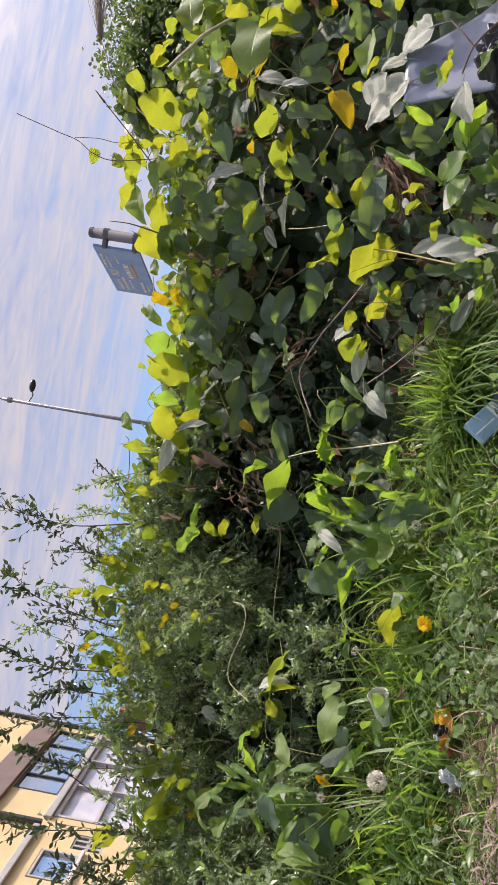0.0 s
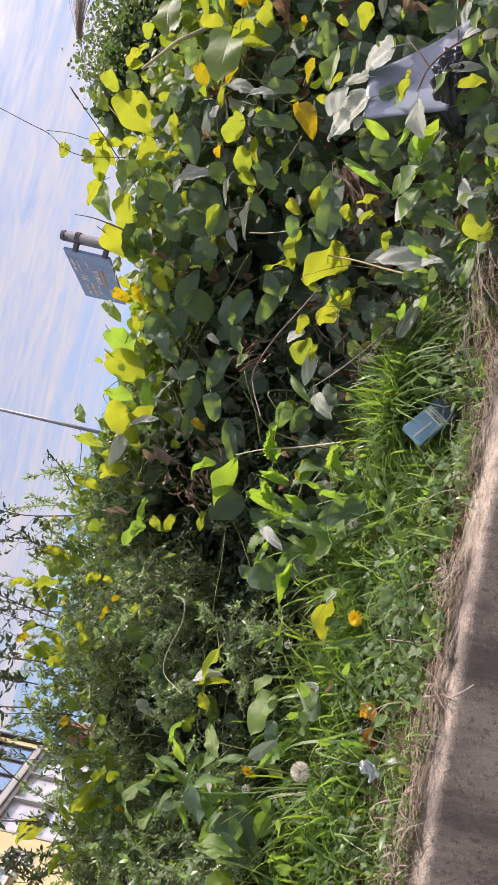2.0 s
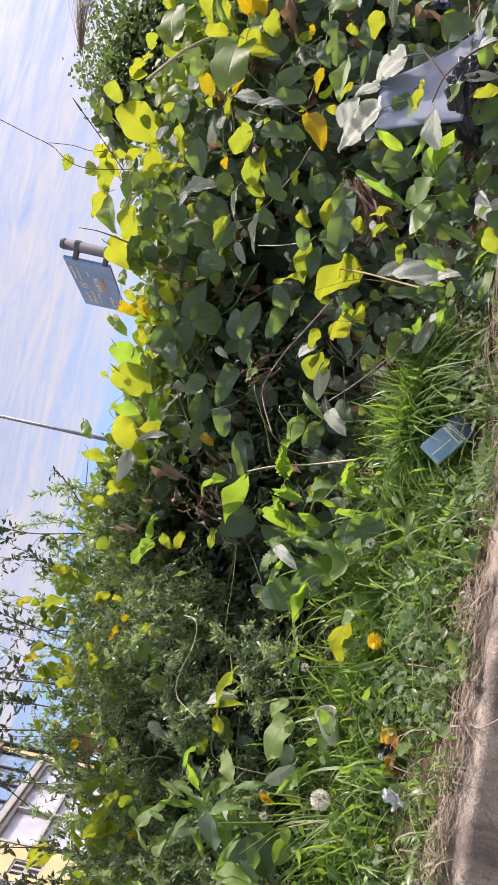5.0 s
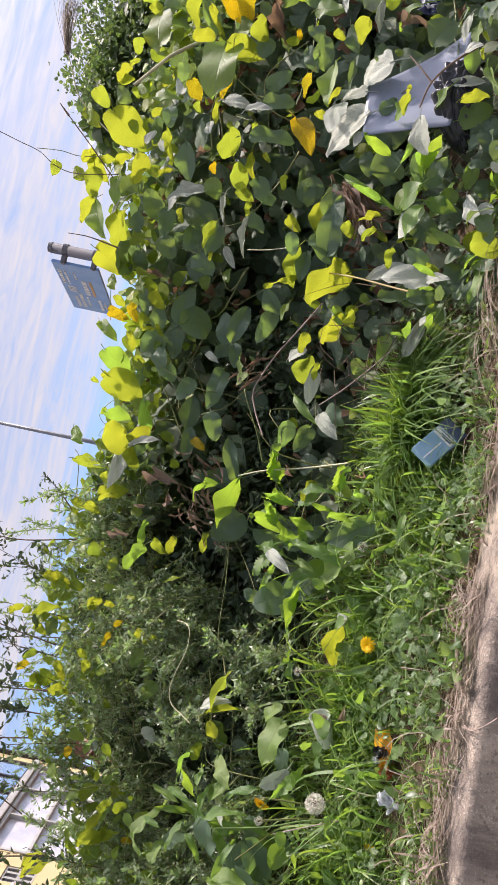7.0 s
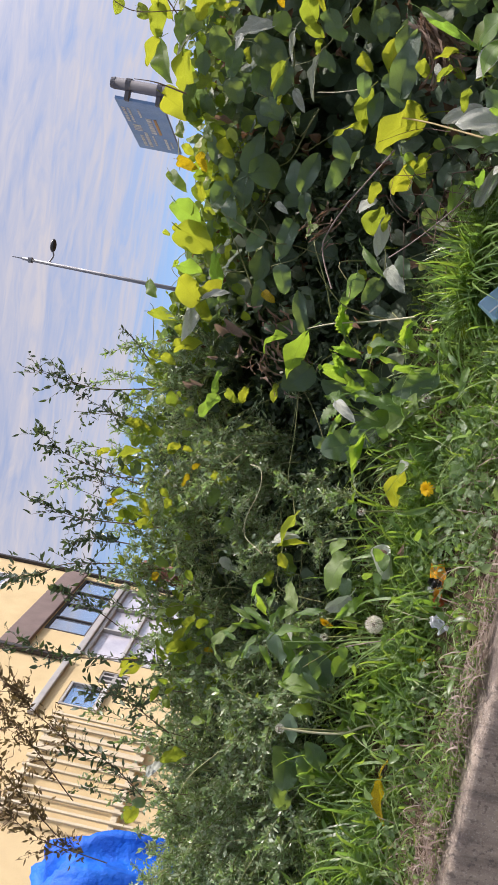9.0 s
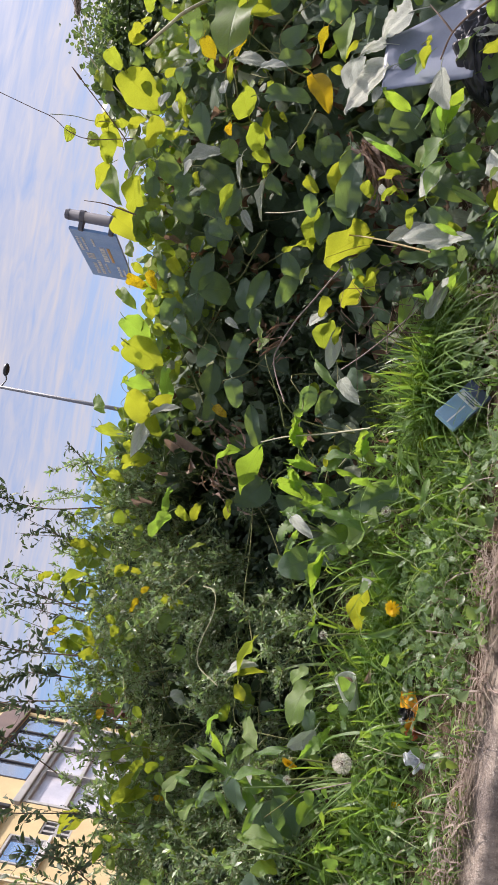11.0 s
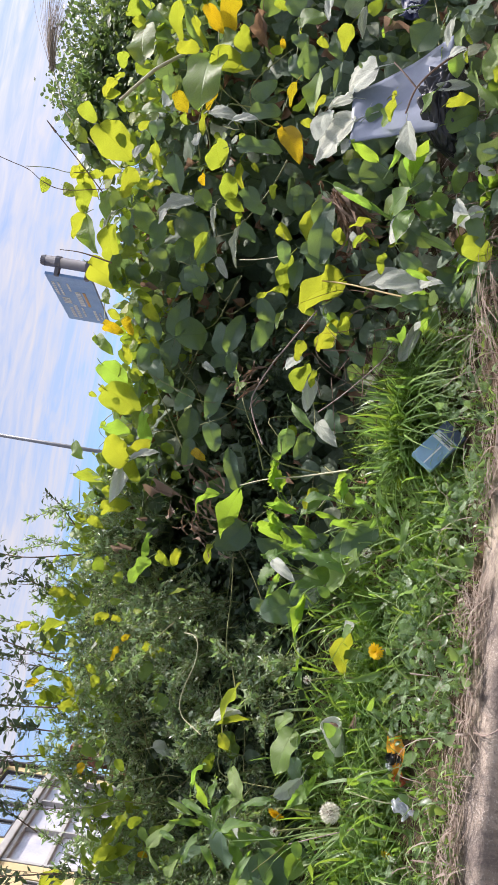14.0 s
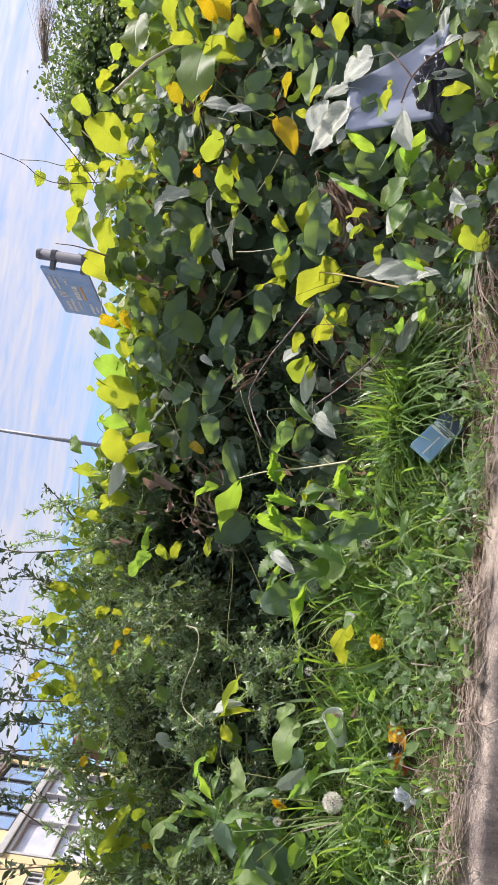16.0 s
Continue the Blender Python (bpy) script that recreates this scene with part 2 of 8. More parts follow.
def turns(forward, up):
    """Turn matrices (n,3,3) whose y goes along forward and whose z is near up."""
    y = forward / np.linalg.norm(forward, axis=1, keepdims=True)
    x = np.cross(y, up)
    x /= np.linalg.norm(x, axis=1, keepdims=True) + 1e-9
    z = np.cross(x, y)
    return np.stack([x, y, z], axis=2)


class Pile:
    """Many small pieces gathered into one mesh."""

    def __init__(self):
        self.v, self.t, self.u, self.n = [], [], [], 0

    def add(self, verts, tris, uvs):
        self.v.append(verts)
        self.t.append(tris + self.n)
        self.u.append(uvs)
        self.n += len(verts)

    def leaves(self, shape, where, turn, length, wide=1.0):
        verts, tris, uvs = shape
        n, k = len(where), len(verts)
        if not n:
            return
        length, wide = np.broadcast_to(length, n), np.broadcast_to(wide, n)
        local = verts[None] * np.stack([length * wide, length, length], 1)[:, None]
        out = np.einsum("nij,nkj->nki", turn, local) + where[:, None]
        self.add(out.reshape(-1, 3), (tris[None] + (np.arange(n) * k)[:, None, None]).reshape(-1, 3), np.tile(uvs, (n, 1)))

    def tube(self, path, r0, r1=None, sides=4):
        path = np.asarray(path, float)
        r1 = r0 if r1 is None else r1
        m = len(path)
        way = np.gradient(path, axis=0)
        way /= np.linalg.norm(way, axis=1, keepdims=True) + 1e-9
        ref = np.where(np.abs(way[:, 2:3]) > 0.9, np.array([[1.0, 0, 0]]), np.array([[0, 0, 1.0]]))
        a = np.cross(way, ref)
        a /= np.linalg.norm(a, axis=1, keepdims=True)
        b = np.cross(way, a)
        r = np.linspace(r0, r1, m)[:, None]
        ang = np.arange(sides) * 2 * math.pi / sides
        ring = path[:, None] + (a[:, None] * np.cos(ang)[None, :, None] + b[:, None] * np.sin(ang)[None, :, None]) * r[:, None]
        tris = []
        for i in range(m - 1):
            for j in range(sides):
                p, q = i * sides + j, i * sides + (j + 1) % sides
                tris += [(p, q, q + sides), (p, q + sides, p + sides)]
        self.add(ring.reshape(-1, 3), np.array(tris), np.full((m * sides, 2), 0.3))

    def blades(self, base, heading, height, lean, width, rows=4, droop=0.5, rise=1.0):
        """Grass: tapered strips that bend over towards their heading."""
        n = len(base)
        t = np.linspace(0, 1, rows + 1)
        out = np.stack([np.cos(heading), np.sin(heading), np.zeros(n)], 1)
        side = np.stack([-np.sin(heading), np.cos(heading), np.zeros(n)], 1)
        reach = lean[:, None] * (t[None] ** 2.1) * height[:, None]
        up = rise * height[:, None] * (t[None] - droop * lean[:, None] * t[None] ** 3.0 * 0.8)
        mid = base[:, None] + out[:, None] * reach[..., None] + np.array([0, 0, 1.0]) * up[..., None]
        half = (width[:, None] * (1 - t[None] ** 1.8) * 0.5 + 0.0003)[..., None]
        v = np.stack([mid - side[:, None] * half, mid + side[:, None] * half], 2).reshape(-1, 3)
        tris = []
        for i in range(rows):
            a = 2 * i
            tris += [(a, a + 1, a + 3), (a, a + 3, a + 2)]
        tris, k = np.array(tris), 2 * (rows + 1)
        self.add(v, (tris[None] + (np.arange(n) * k)[:, None, None]).reshape(-1, 3), np.tile(np.stack([np.repeat(t, 2), np.tile([0.2, 0.8], rows + 1)], 1), (n, 1)))

    def build(self, name, mat, parent=None, label="", smooth=True):
        me = mesh_of(name, np.concatenate(self.v), np.concatenate(self.t), np.concatenate(self.u), smooth)
        me.materials.append(mat)
        ob = new(name, me)
        if parent:
            ob.parent = parent
        if label:
            tagged(ob, label)
        return ob


def part(name, bm, mat, parent=None, label="", smooth=False):
    me = bpy.data.meshes.new(name)
    bm.to_mesh(me)
    bm.free()
    me.materials.append(mat)
    if smooth:
        for p in me.polygons:
            p.use_smooth = True
    ob = new(name, me)
    if parent:
        ob.parent = parent
    if label:
        tagged(ob, label)
    return ob


def box(bm, lo, hi, bevel=0.0):
    lo, hi = Vector(lo), Vector(hi)
    r = bmesh.ops.create_cube(bm, size=1, matrix=Matrix.LocRotScale((lo + hi) / 2, None, hi - lo))
    if bevel:
        edges = list({e for v in r["verts"] for e in v.link_edges})
        bmesh.ops.bevel(bm, geom=edges, offset=bevel, segments=2, affect="EDGES", profile=0.6)
    return bm


def boxes(*spans, bevel=0.0):
    bm = bmesh.new()
    for lo, hi in spans:
        box(bm, lo, hi, bevel)
    return bm


def empty(name, m, label, category, group="", kind=""):
    ob = new(name)
    ob.matrix_world = m
    return tagged(ob, label, category, group, kind)


def smooth_path(points, n=24):
    """A curve through a few points."""
    p = [Vector(q) for q in points]
    p = [p[0] * 2 - p[1]] + p + [p[-1] * 2 - p[-2]]
    out = []
    for s in np.linspace(0, len(p) - 3 - 1e-6, n):
        i, t = int(s), s - int(s)
        a, b, c, d = p[i:i + 4]
        out.append(0.5 * (2 * b + (c - a) * t + (2 * a - 5 * b + 4 * c - d) * t * t + (3 * b - a - 3 * c + d) * t ** 3))
    return np.array(out)


# ---------------------------------------------------------------- ground, wall, pavement
BANK_Y = (1.00, 1.38, 1.50, 1.70, 2.00, 2.50, 3.20, 6.0)
BANK_Z = (1.043, 1.047, 1.055, 1.09, 1.16, 1.22, 1.10, 0.92)


def bank(x, y):
    """The height of the planted bank."""
    shift = y - 0.06 * (x + 0.6)
    return np.interp(shift, BANK_Y, BANK_Z)


def edge_y(x):
    return 1.20 + 0.11 * np.clip(x, -60, 60)


def make_ground():
    xs = np.concatenate([[-900, -200, -60, -20, -8, -5], np.arange(-4, 4.01, 0.16), [5, 8, 20, 60, 200, 900]])
    ys = np.concatenate([np.arange(0, 1.4, 0.07), [1.6, 2.1, 3, 4.5, 8, 20, 60, 200, 900]])
    verts, tris = [], []
    for v in ys:
        for x in xs:
            y = edge_y(x) + 0.078 + v
            near = np.clip(x, -5, 5)
            z = float(bank(near, edge_y(near) + 0.078 + v)) if v < 5 else 0.92
            if v < 2 and abs(x) < 5:
                z += -0.025 if v == 0 else 0.004 if v < 0.2 else 0.02 * noise.noise((x * 6, y * 6, 0.3))
            verts.append((x, y, z))
    n = len(xs)
    for i in range(len(ys) - 1):
        for j in range(n - 1):
            a = i * n + j
            tris += [(a, a + 1, a + n + 1), (a, a + n + 1, a + n)]
    me = mesh_of("ground", verts, tris)
    me.materials.append(mat_soil)
    tagged(new("ground", me), "dark bare soil of the raised planted bank", "ground", kind="structure")


make_ground()

def concrete():
    """Old concrete: gritty, with pale and dark grains, stained in patches."""
    m, t, s = material("weathered concrete")
    grain, patch, fine = noise_of(t, 300.0, 3.0, 0.6), noise_of(t, 6.0, 5.0, 0.65), noise_of(t, 110.0, 4.0)
    col = mixed(t, spread(t, patch, 0.42, 0.66), (0.33, 0.27, 0.215), (0.15, 0.12, 0.102))
    col = mixed(t, maths(t, "MULTIPLY", spread(t, grain, 0.55, 0.68), 0.55), col, (0.5, 0.45, 0.39))
    col = mixed(t, maths(t, "MULTIPLY", spread(t, fine, 0.56, 0.66), 0.75), col, (0.13, 0.105, 0.09))
    # dark runs of old damp down the face, deepened to stand for its shade
    co = t.nodes.new("ShaderNodeTexCoord")
    run = t.nodes.new("ShaderNodeMapping")
    run.inputs["Scale"].default_value = (9.0, 9.0, 1.6)
    t.links.new(co.outputs["Object"], run.inputs[0])
    damp_shade = node(t, "ShaderNodeTexNoise", Scale=1.3, Detail=6.0, Roughness=0.7)
    t.links.new(run.outputs[0], damp_shade.inputs["Vector"])
    col = mixed(t, maths(t, "MULTIPLY", spread(t, damp_shade.outputs["Fac"], 0.45, 0.62), 0.75), col, (0.08, 0.064, 0.058))
    t.links.new(col, s.inputs["Base Color"])
    s.inputs["Roughness"].default_value = 0.93
    relief(t, s, maths(t, "ADD", grain, fine), 0.8, 0.003)
    return m


mat_concrete = concrete()
# paving out of view, paled to bounce light up onto the leaves
mat_asphalt = plain("grey concrete paving", (0.3, 0.28, 0.255), (0.23, 0.215, 0.2), 3, 0.9, bump=0.003, fine=120)
mat_road = plain("road asphalt", (0.085, 0.083, 0.08), (0.06, 0.06, 0.06), 2, 0.9, bump=0.004, fine=140)
mat_kerb = plain("kerb stone", (0.32, 0.31, 0.29), (0.24, 0.23, 0.22), 6, 0.85, bump=0.003, fine=120)


def make_wall():
    """The low concrete retaining wall with its worn, rounded top edge."""
    xs = np.concatenate([np.arange(-60, -5, 5), np.arange(-5, 5.01, 0.035), np.arange(10, 61, 5)])
    profile = [(0.0, 0.0), (0.0, 0.5), (0.0, 0.8), (0.0, 1.02), (0.001, 1.029), (0.004, 1.0355), (0.010, 1.0395), (0.03, 1.0415), (0.06, 1.043), (0.085, 1.045), (0.11, 1.044), (0.13, 1.02), (0.13, 0.0)]
    verts, tris = [], []
    for x in xs:
        for k, (d, z) in enumerate(profile):
            rough = noise.noise((x * 9, d * 20, z * 9)) * 0.004 + noise.noise((x * 40, d * 60, z * 40)) * 0.0018
            verts.append((x, edge_y(x) + d + (rough if 0 < k < 12 else 0), z + (rough if 2 <= k < 12 else 0)))
    n = len(profile)
    for i in range(len(xs) - 1):
        for k in range(n - 1):
            a = i * n + k
            tris += [(a, a + n, a + n + 1), (a, a + n + 1, a + 1)]
    me = mesh_of("retaining_wall", verts, tris)
    me.materials.append(mat_concrete)
    tagged(new("retaining_wall", me), "low weathered concrete wall with a worn edge, holding the planted bank", "wall", kind="structure")


make_wall()
STREET = pose(0, 0, 0, 0, 0, math.degrees(math.atan(0.11)))
for name, lo, hi, mat, label in (("pavement", (-60, -1.2, -0.2), (60, 1.26, 0.0), mat_asphalt, "unseen pale grey concrete pavement below the wall"),
                                 ("kerb", (-60, -1.35, -0.2), (60, -1.202, 0.004), mat_kerb, "grey kerb stones along the road"),
                                 ("road", (-200, -60, -0.3), (200, -1.352, -0.11), mat_road, "grey asphalt road")):
    slab = part(name, boxes((lo, hi), bevel=0.012 if name == "kerb" else 0.0), mat)
    slab.matrix_basis = STREET
    tagged(slab, label, name, kind="structure")



# ---------------------------------------------------------------- house
mat_render = plain("yellow house render", (0.62, 0.49, 0.27), (0.54, 0.42, 0.23), 2.5, 0.9, bump=0.003, fine=90)
mat_cream = plain("cream painted board", (0.62, 0.54, 0.38), (0.52, 0.45, 0.31), 5, 0.6)
mat_fascia = plain("purple-brown board", (0.2, 0.145, 0.13), (0.15, 0.11, 0.1), 4, 0.7)
mat_white = plain("white window paint", (0.62, 0.61, 0.6), (0.52, 0.51, 0.51), 6, 0.5)
mat_grey = plain("grey window paint", (0.42, 0.41, 0.39), (0.34, 0.33, 0.32), 6, 0.5)
mat_darktrim = plain("dark metal trim", (0.035, 0.03, 0.03), None, 6, 0.5)
# near-black colour that stands for the lack of light indoors
mat_room = plain("unlit room colour", (0.06, 0.055, 0.05), None, 3, 0.9)
mat_brick = plain("dull red brick", (0.3, 0.13, 0.09), (0.22, 0.1, 0.075), 12, 0.9)
mat_tile = plain("roof tile", (0.16, 0.09, 0.07), None, 9, 0.85)


def glass_material():
    m, t, s = material("window glass")
    s.inputs["Base Color"].default_value = (0.5, 0.57, 0.66, 1)
    s.inputs["Roughness"].default_value = 0.04
    s.inputs["Metallic"].default_value = 0.8
    return m


mat_glass = glass_material()
mat_netpane = plain("white net curtain behind glass", (0.6, 0.58, 0.62), (0.44, 0.43, 0.5), 2.5, 0.12)


def frame_parts(name, y0, y1, z0, z1, x, parent, mat, bar=0.06, deep=0.06, ups=(), acrosses=(), pane_mat=None):
    """A window: its frame of real bars, each pane of glass behind."""
    w = part(name, boxes(((x, y0, z0), (x + deep, y0 + bar, z1)), ((x, y1 - bar, z0), (x + deep, y1, z1)),
                         ((x, y0 + bar, z0), (x + deep, y1 - bar, z0 + bar)), ((x, y0 + bar, z1 - bar), (x + deep, y1 - bar, z1)), bevel=0.006), mat, parent)
    cuts_y = [y0 + bar, *ups, y1 - bar]
    cuts_z = [z0 + bar, *acrosses, z1 - bar]
    for u in ups:
        part("mullion", boxes(((x + 0.004, u - 0.02, z0 + bar), (x + deep - 0.004, u + 0.02, z1 - bar))), mat, w)
    for a in acrosses:
        part("transom", boxes(((x + 0.008, y0 + bar, a - 0.022), (x + deep - 0.008, y1 - bar, a + 0.022))), mat, w)
    for ya, yb in zip(cuts_y, cuts_y[1:]):
        for za, zb in zip(cuts_z, cuts_z[1:]):
            part("pane", boxes(((x + 0.014, ya + 0.001, za + 0.001), (x + 0.022, yb - 0.001, zb - 0.001))), pane_mat or mat_glass, w)
    return w


def wall_cells(y_cuts, z_cuts, holes, thick):
    """A wall in the y-z plane with openings, built of the blocks between them."""
    bm = bmesh.new()
    for ya, yb in zip(y_cuts, y_cuts[1:]):
        za = None
        for z0, z1 in list(zip(z_cuts, z_cuts[1:])) + [(None, None)]:
            solid = z0 is not None and not any(h[0] - 1e-6 <= ya and yb <= h[1] + 1e-6 and h[2] - 1e-6 <= z0 and z1 <= h[3] + 1e-6 for h in holes)
            if solid and za is None:
                za = z0
            if not solid and za is not None:
                box(bm, (-thick, ya, za), (0, yb, last))
                za = None
            if solid:
                last = z1
    bmesh.ops.remove_doubles(bm, verts=bm.verts, dist=0.0005)
    return bm


def make_house():
    h = empty("house", pose(-4.839, 0, 0, 0, 0, 2.3), "yellow rendered house with white windows and a dark fascia board", "house")
    holes = [(9.2, 11.9, 2.4, 4.29), (7.86, 8.45, 3.0, 3.46), (10.55, 11.4, 5.36, 6.5), (8.56, 8.9, 2.79, 3.16)]
    y_cuts = sorted({2.0, 12.05, *(v for o in holes for v in o[:2])})
    z_cuts = sorted({0.8, 7.0, *(v for o in holes for v in o[2:])})
    part("wall", wall_cells(y_cuts, z_cuts, holes, 0.3), mat_render, h)
    part("side_wall", boxes(((-7.0, 12.05 - 0.3, 0.8), (-0.302, 12.05, 7.0))), mat_render, h)
    part("back_wall", boxes(((-7.0, 2.0, 0.8), (-6.7, 11.748, 7.0)), ((-6.698, 2.0, 0.8), (-0.302, 2.3, 7.0))), mat_render, h)
    part("interior", boxes(((-2.2, 2.4, 0.85), (-2.1, 11.7, 6.9))), mat_room, h, "near-black sheet standing in for the unlit rooms")
    roof = bmesh.new()
    for a, b in ((0.35, -3.5), (-7.35, -3.5)):
        vs = [roof.verts.new(c) for c in ((a, 1.8, 6.95), (a, 12.35, 6.95), (b, 12.35, 9.0), (b, 1.8, 9.0))]
        roof.faces.new(vs)
    bmesh.ops.solidify(roof, geom=roof.faces[:], thickness=0.12)
    part("roof", roof, mat_tile, h, "dark tiled roof")
    part("corner_trim", boxes(((-0.02, 12.052, 0.8), (0.06, 12.12, 6.95)), bevel=0.01), mat_darktrim, h, "black corner pipe")
    part("drain_pipe", boxes(((0.012, 8.88, 3.62), (0.08, 8.95, 6.95)), bevel=0.015), mat_darktrim, h, "black drain pipe")
    part("fascia_board", boxes(((0.004, 8.97, 4.30), (0.07, 12.0, 4.66)), bevel=0.01), mat_fascia, h, "purple-brown fascia board")
    part("ledge", boxes(((0.004, 7.5, 3.62), (0.06, 8.86, 3.70)), bevel=0.01), mat_grey, h, "grey ledge")
    # the tall window: dark-framed lights above a white rail, white casements below
    top = frame_parts("window_top", 9.76, 11.88, 3.66, 4.288, -0.05, h, mat_darktrim, 0.035, 0.05, (10.25, 10.78, 11.32))
    part("infill", boxes(((-0.06, 9.204, 3.66), (-0.004, 9.756, 4.288))), mat_render, top)
    part("rail", boxes(((-0.04, 9.1, 3.56), (0.05, 11.96, 3.655)), bevel=0.012), mat_grey, h, "white rail between the windows")
    low = frame_parts("window", 9.21, 11.88, 2.41, 3.555, -0.08, h, mat_grey, 0.055, 0.09, (10.15, 11.0), (3.02,), mat_netpane)
    part("sill", boxes(((-0.02, 9.1, 2.33), (0.07, 11.96, 2.398)), bevel=0.01), mat_white, low)
    small = frame_parts("window", 7.87, 8.44, 3.01, 3.45, -0.05, h, mat_grey, 0.032, 0.06)
    part("sill", boxes(((-0.02, 7.82, 2.96), (0.05, 8.5, 2.998)), bevel=0.008), mat_white, small)
    frame_parts("window", 10.56, 11.39, 5.37, 6.49, -0.06, h, mat_white, 0.06, 0.08, (), (5.9,))
    grid = frame_parts("vent_window", 8.565, 8.895, 2.795, 3.155, -0.05, h, mat_grey, 0.022, 0.04, (8.67, 8.79), (2.975,), mat_darktrim)
    part("backing", boxes(((-0.09, 8.57, 2.8), (-0.08, 8.89, 3.15))), mat_darktrim, grid)
    # cream boards with gaps, on a rail at their top and foot
    fence = part("board_screen", boxes(((0.03, 5.75, 3.30), (0.075, 7.62, 3.36)), bevel=0.006), mat_cream, h, "cream board screen")
    part("foot_rail", boxes(((0.03, 5.75, 2.26), (0.075, 7.62, 2.32)), bevel=0.006), mat_cream, fence)
    rng = random.Random(4)
    y = 5.78
    while y < 7.55:
        w = rng.choice((0.035, 0.05, 0.085))
        part("board", boxes(((0.078, y, 2.12 + rng.uniform(-0.05, 0.12)), (0.1, y + w, 3.38 + rng.uniform(-0.02, 0.03))), bevel=0.004), mat_cream, fence)
        y += w + rng.uniform(0.05, 0.13)


make_house()


def make_far_house():
    h = empty("house", pose(-10.9, 24, 0.6, 0, 0, 6), "distant brick house with a tiled roof behind the shrubs", "house")
    part("wall", boxes(((-4, 0, 0), (1.2, 6, 3.3))), mat_brick, h)
    bm = bmesh.new()
    for a, b in ((1.6, -1.4), (-4.4, -1.4)):
        bm.faces.new([bm.verts.new(c) for c in ((a, -0.3, 3.2), (a, 6.3, 3.2), (b, 6.3, 4.6), (b, -0.3, 4.6))])
    bmesh.ops.solidify(bm, geom=bm.faces[:], thickness=0.12)
    part("roof", bm, mat_tile, h)
    part("chimney", boxes(((0.0, 2.0, 3.3), (0.6, 2.6, 5.0)), bevel=0.02), mat_brick, h)


make_far_house()


def tarp_material():
    m, t, s = material("blue tarpaulin")
    weave = noise_of(t, 7.0, 4.0)
    t.links.new(mixed(t, spread(t, weave, 0.35, 0.7), (0.0, 0.13, 0.62), (0.0, 0.07, 0.42)), s.inputs["Base Color"])
    s.inputs["Roughness"].default_value = 0.62
    s.inputs["Specular IOR Level"].default_value = 0.25
    relief(t, s, noise_of(t, 14.0, 5.0), 0.6, 0.03)
    return m


def make_tarp():
    """A blue tarpaulin draped over a heap beside the house."""
    n, m = 60, 50
    verts, tris = [], []
    for i in range(n + 1):
        for j in range(m + 1):
            u, v = i / n, j / m
            ang = math.pi * v
            x = -4.05 + 0.75 * math.cos(ang) * (1 + 0.04 * math.sin(u * 19 + v * 5))
            z = 0.95 + 1.55 * math.sin(ang) ** 0.22 + 0.05 * noise.noise((u * 5, v * 6, 1)) - 0.05 * u
            y = 2.1 + 1.7 * u + 0.07 * noise.noise((u * 3, v * 7, 4))
            fold = 0.035 * math.sin(u * 31 + 3 * noise.noise((u * 4, v * 3, 2))) * (1 - math.sin(ang)) ** 0.5
            crush = 0.45 - abs(noise.noise((u * 5 + 2, v * 4, 3))) - 0.6 * abs(noise.noise((u * 11 + v * 3, v * 9, 6))) - 0.25 * abs(noise.noise((u * 25, v * 21, 9)))
            verts.append((x + fold + 0.16 * crush * math.cos(ang), y, max(0.93, z + 0.2 * crush * math.sin(ang))))
    for i in range(n):
        for j in range(m):
            a = i * (m + 1) + j
            tris += [(a, a + 1, a + m + 2), (a, a + m + 2, a + m + 1)]
    # the closed far end
    k = len(verts)
    end = [(n) * (m + 1) + j for j in range(m + 1)]
    verts.append((-4.05, 3.86, 1.2))
    tris += [(a, b, k) for a, b in zip(end, end[1:])]
    verts.append((-4.05, 2.05, 1.2))
    tris += [(q, p, k + 1) for p, q in zip(range(m), range(1, m + 1))]
    me = mesh_of("tarpaulin", verts, tris)
    me.materials.append(tarp_material())
    tagged(new("tarpaulin", me), "bright blue tarpaulin draped over a heap beside the house", "tarpaulin")


make_tarp()


# ---------------------------------------------------------------- sign and lamp
mat_signpost = plain("dark grey post", (0.13, 0.135, 0.16), (0.1, 0.1, 0.125), 9, 0.75)
mat_signblue = plain("weathered blue sign face", (0.13, 0.27, 0.55), (0.2, 0.34, 0.6), 5, 0.4)
mat_signwhite = plain("faded white print", (0.72, 0.75, 0.76), None, 5, 0.6)
mat_signorange = plain("faded orange print", (0.6, 0.35, 0.12), None, 5, 0.6)
mat_lamp = plain("galvanised lamp post", (0.22, 0.23, 0.25), (0.17, 0.18, 0.2), 6, 0.5, 0.4)
mat_black = plain("black plastic", (0.015, 0.015, 0.018), None, 6, 0.35)


def cylinder(bm, a, b, r0, r1=None, seg=14):
    a, b = Vector(a), Vector(b)
    turn = (b - a).to_track_quat("Z", "Y").to_matrix().to_4x4()
    bmesh.ops.create_cone(bm, cap_ends=True, segments=seg, radius1=r0, radius2=r0 if r1 is None else r1, depth=(b - a).length, matrix=Matrix.Translation((a + b) / 2) @ turn)
    return bm


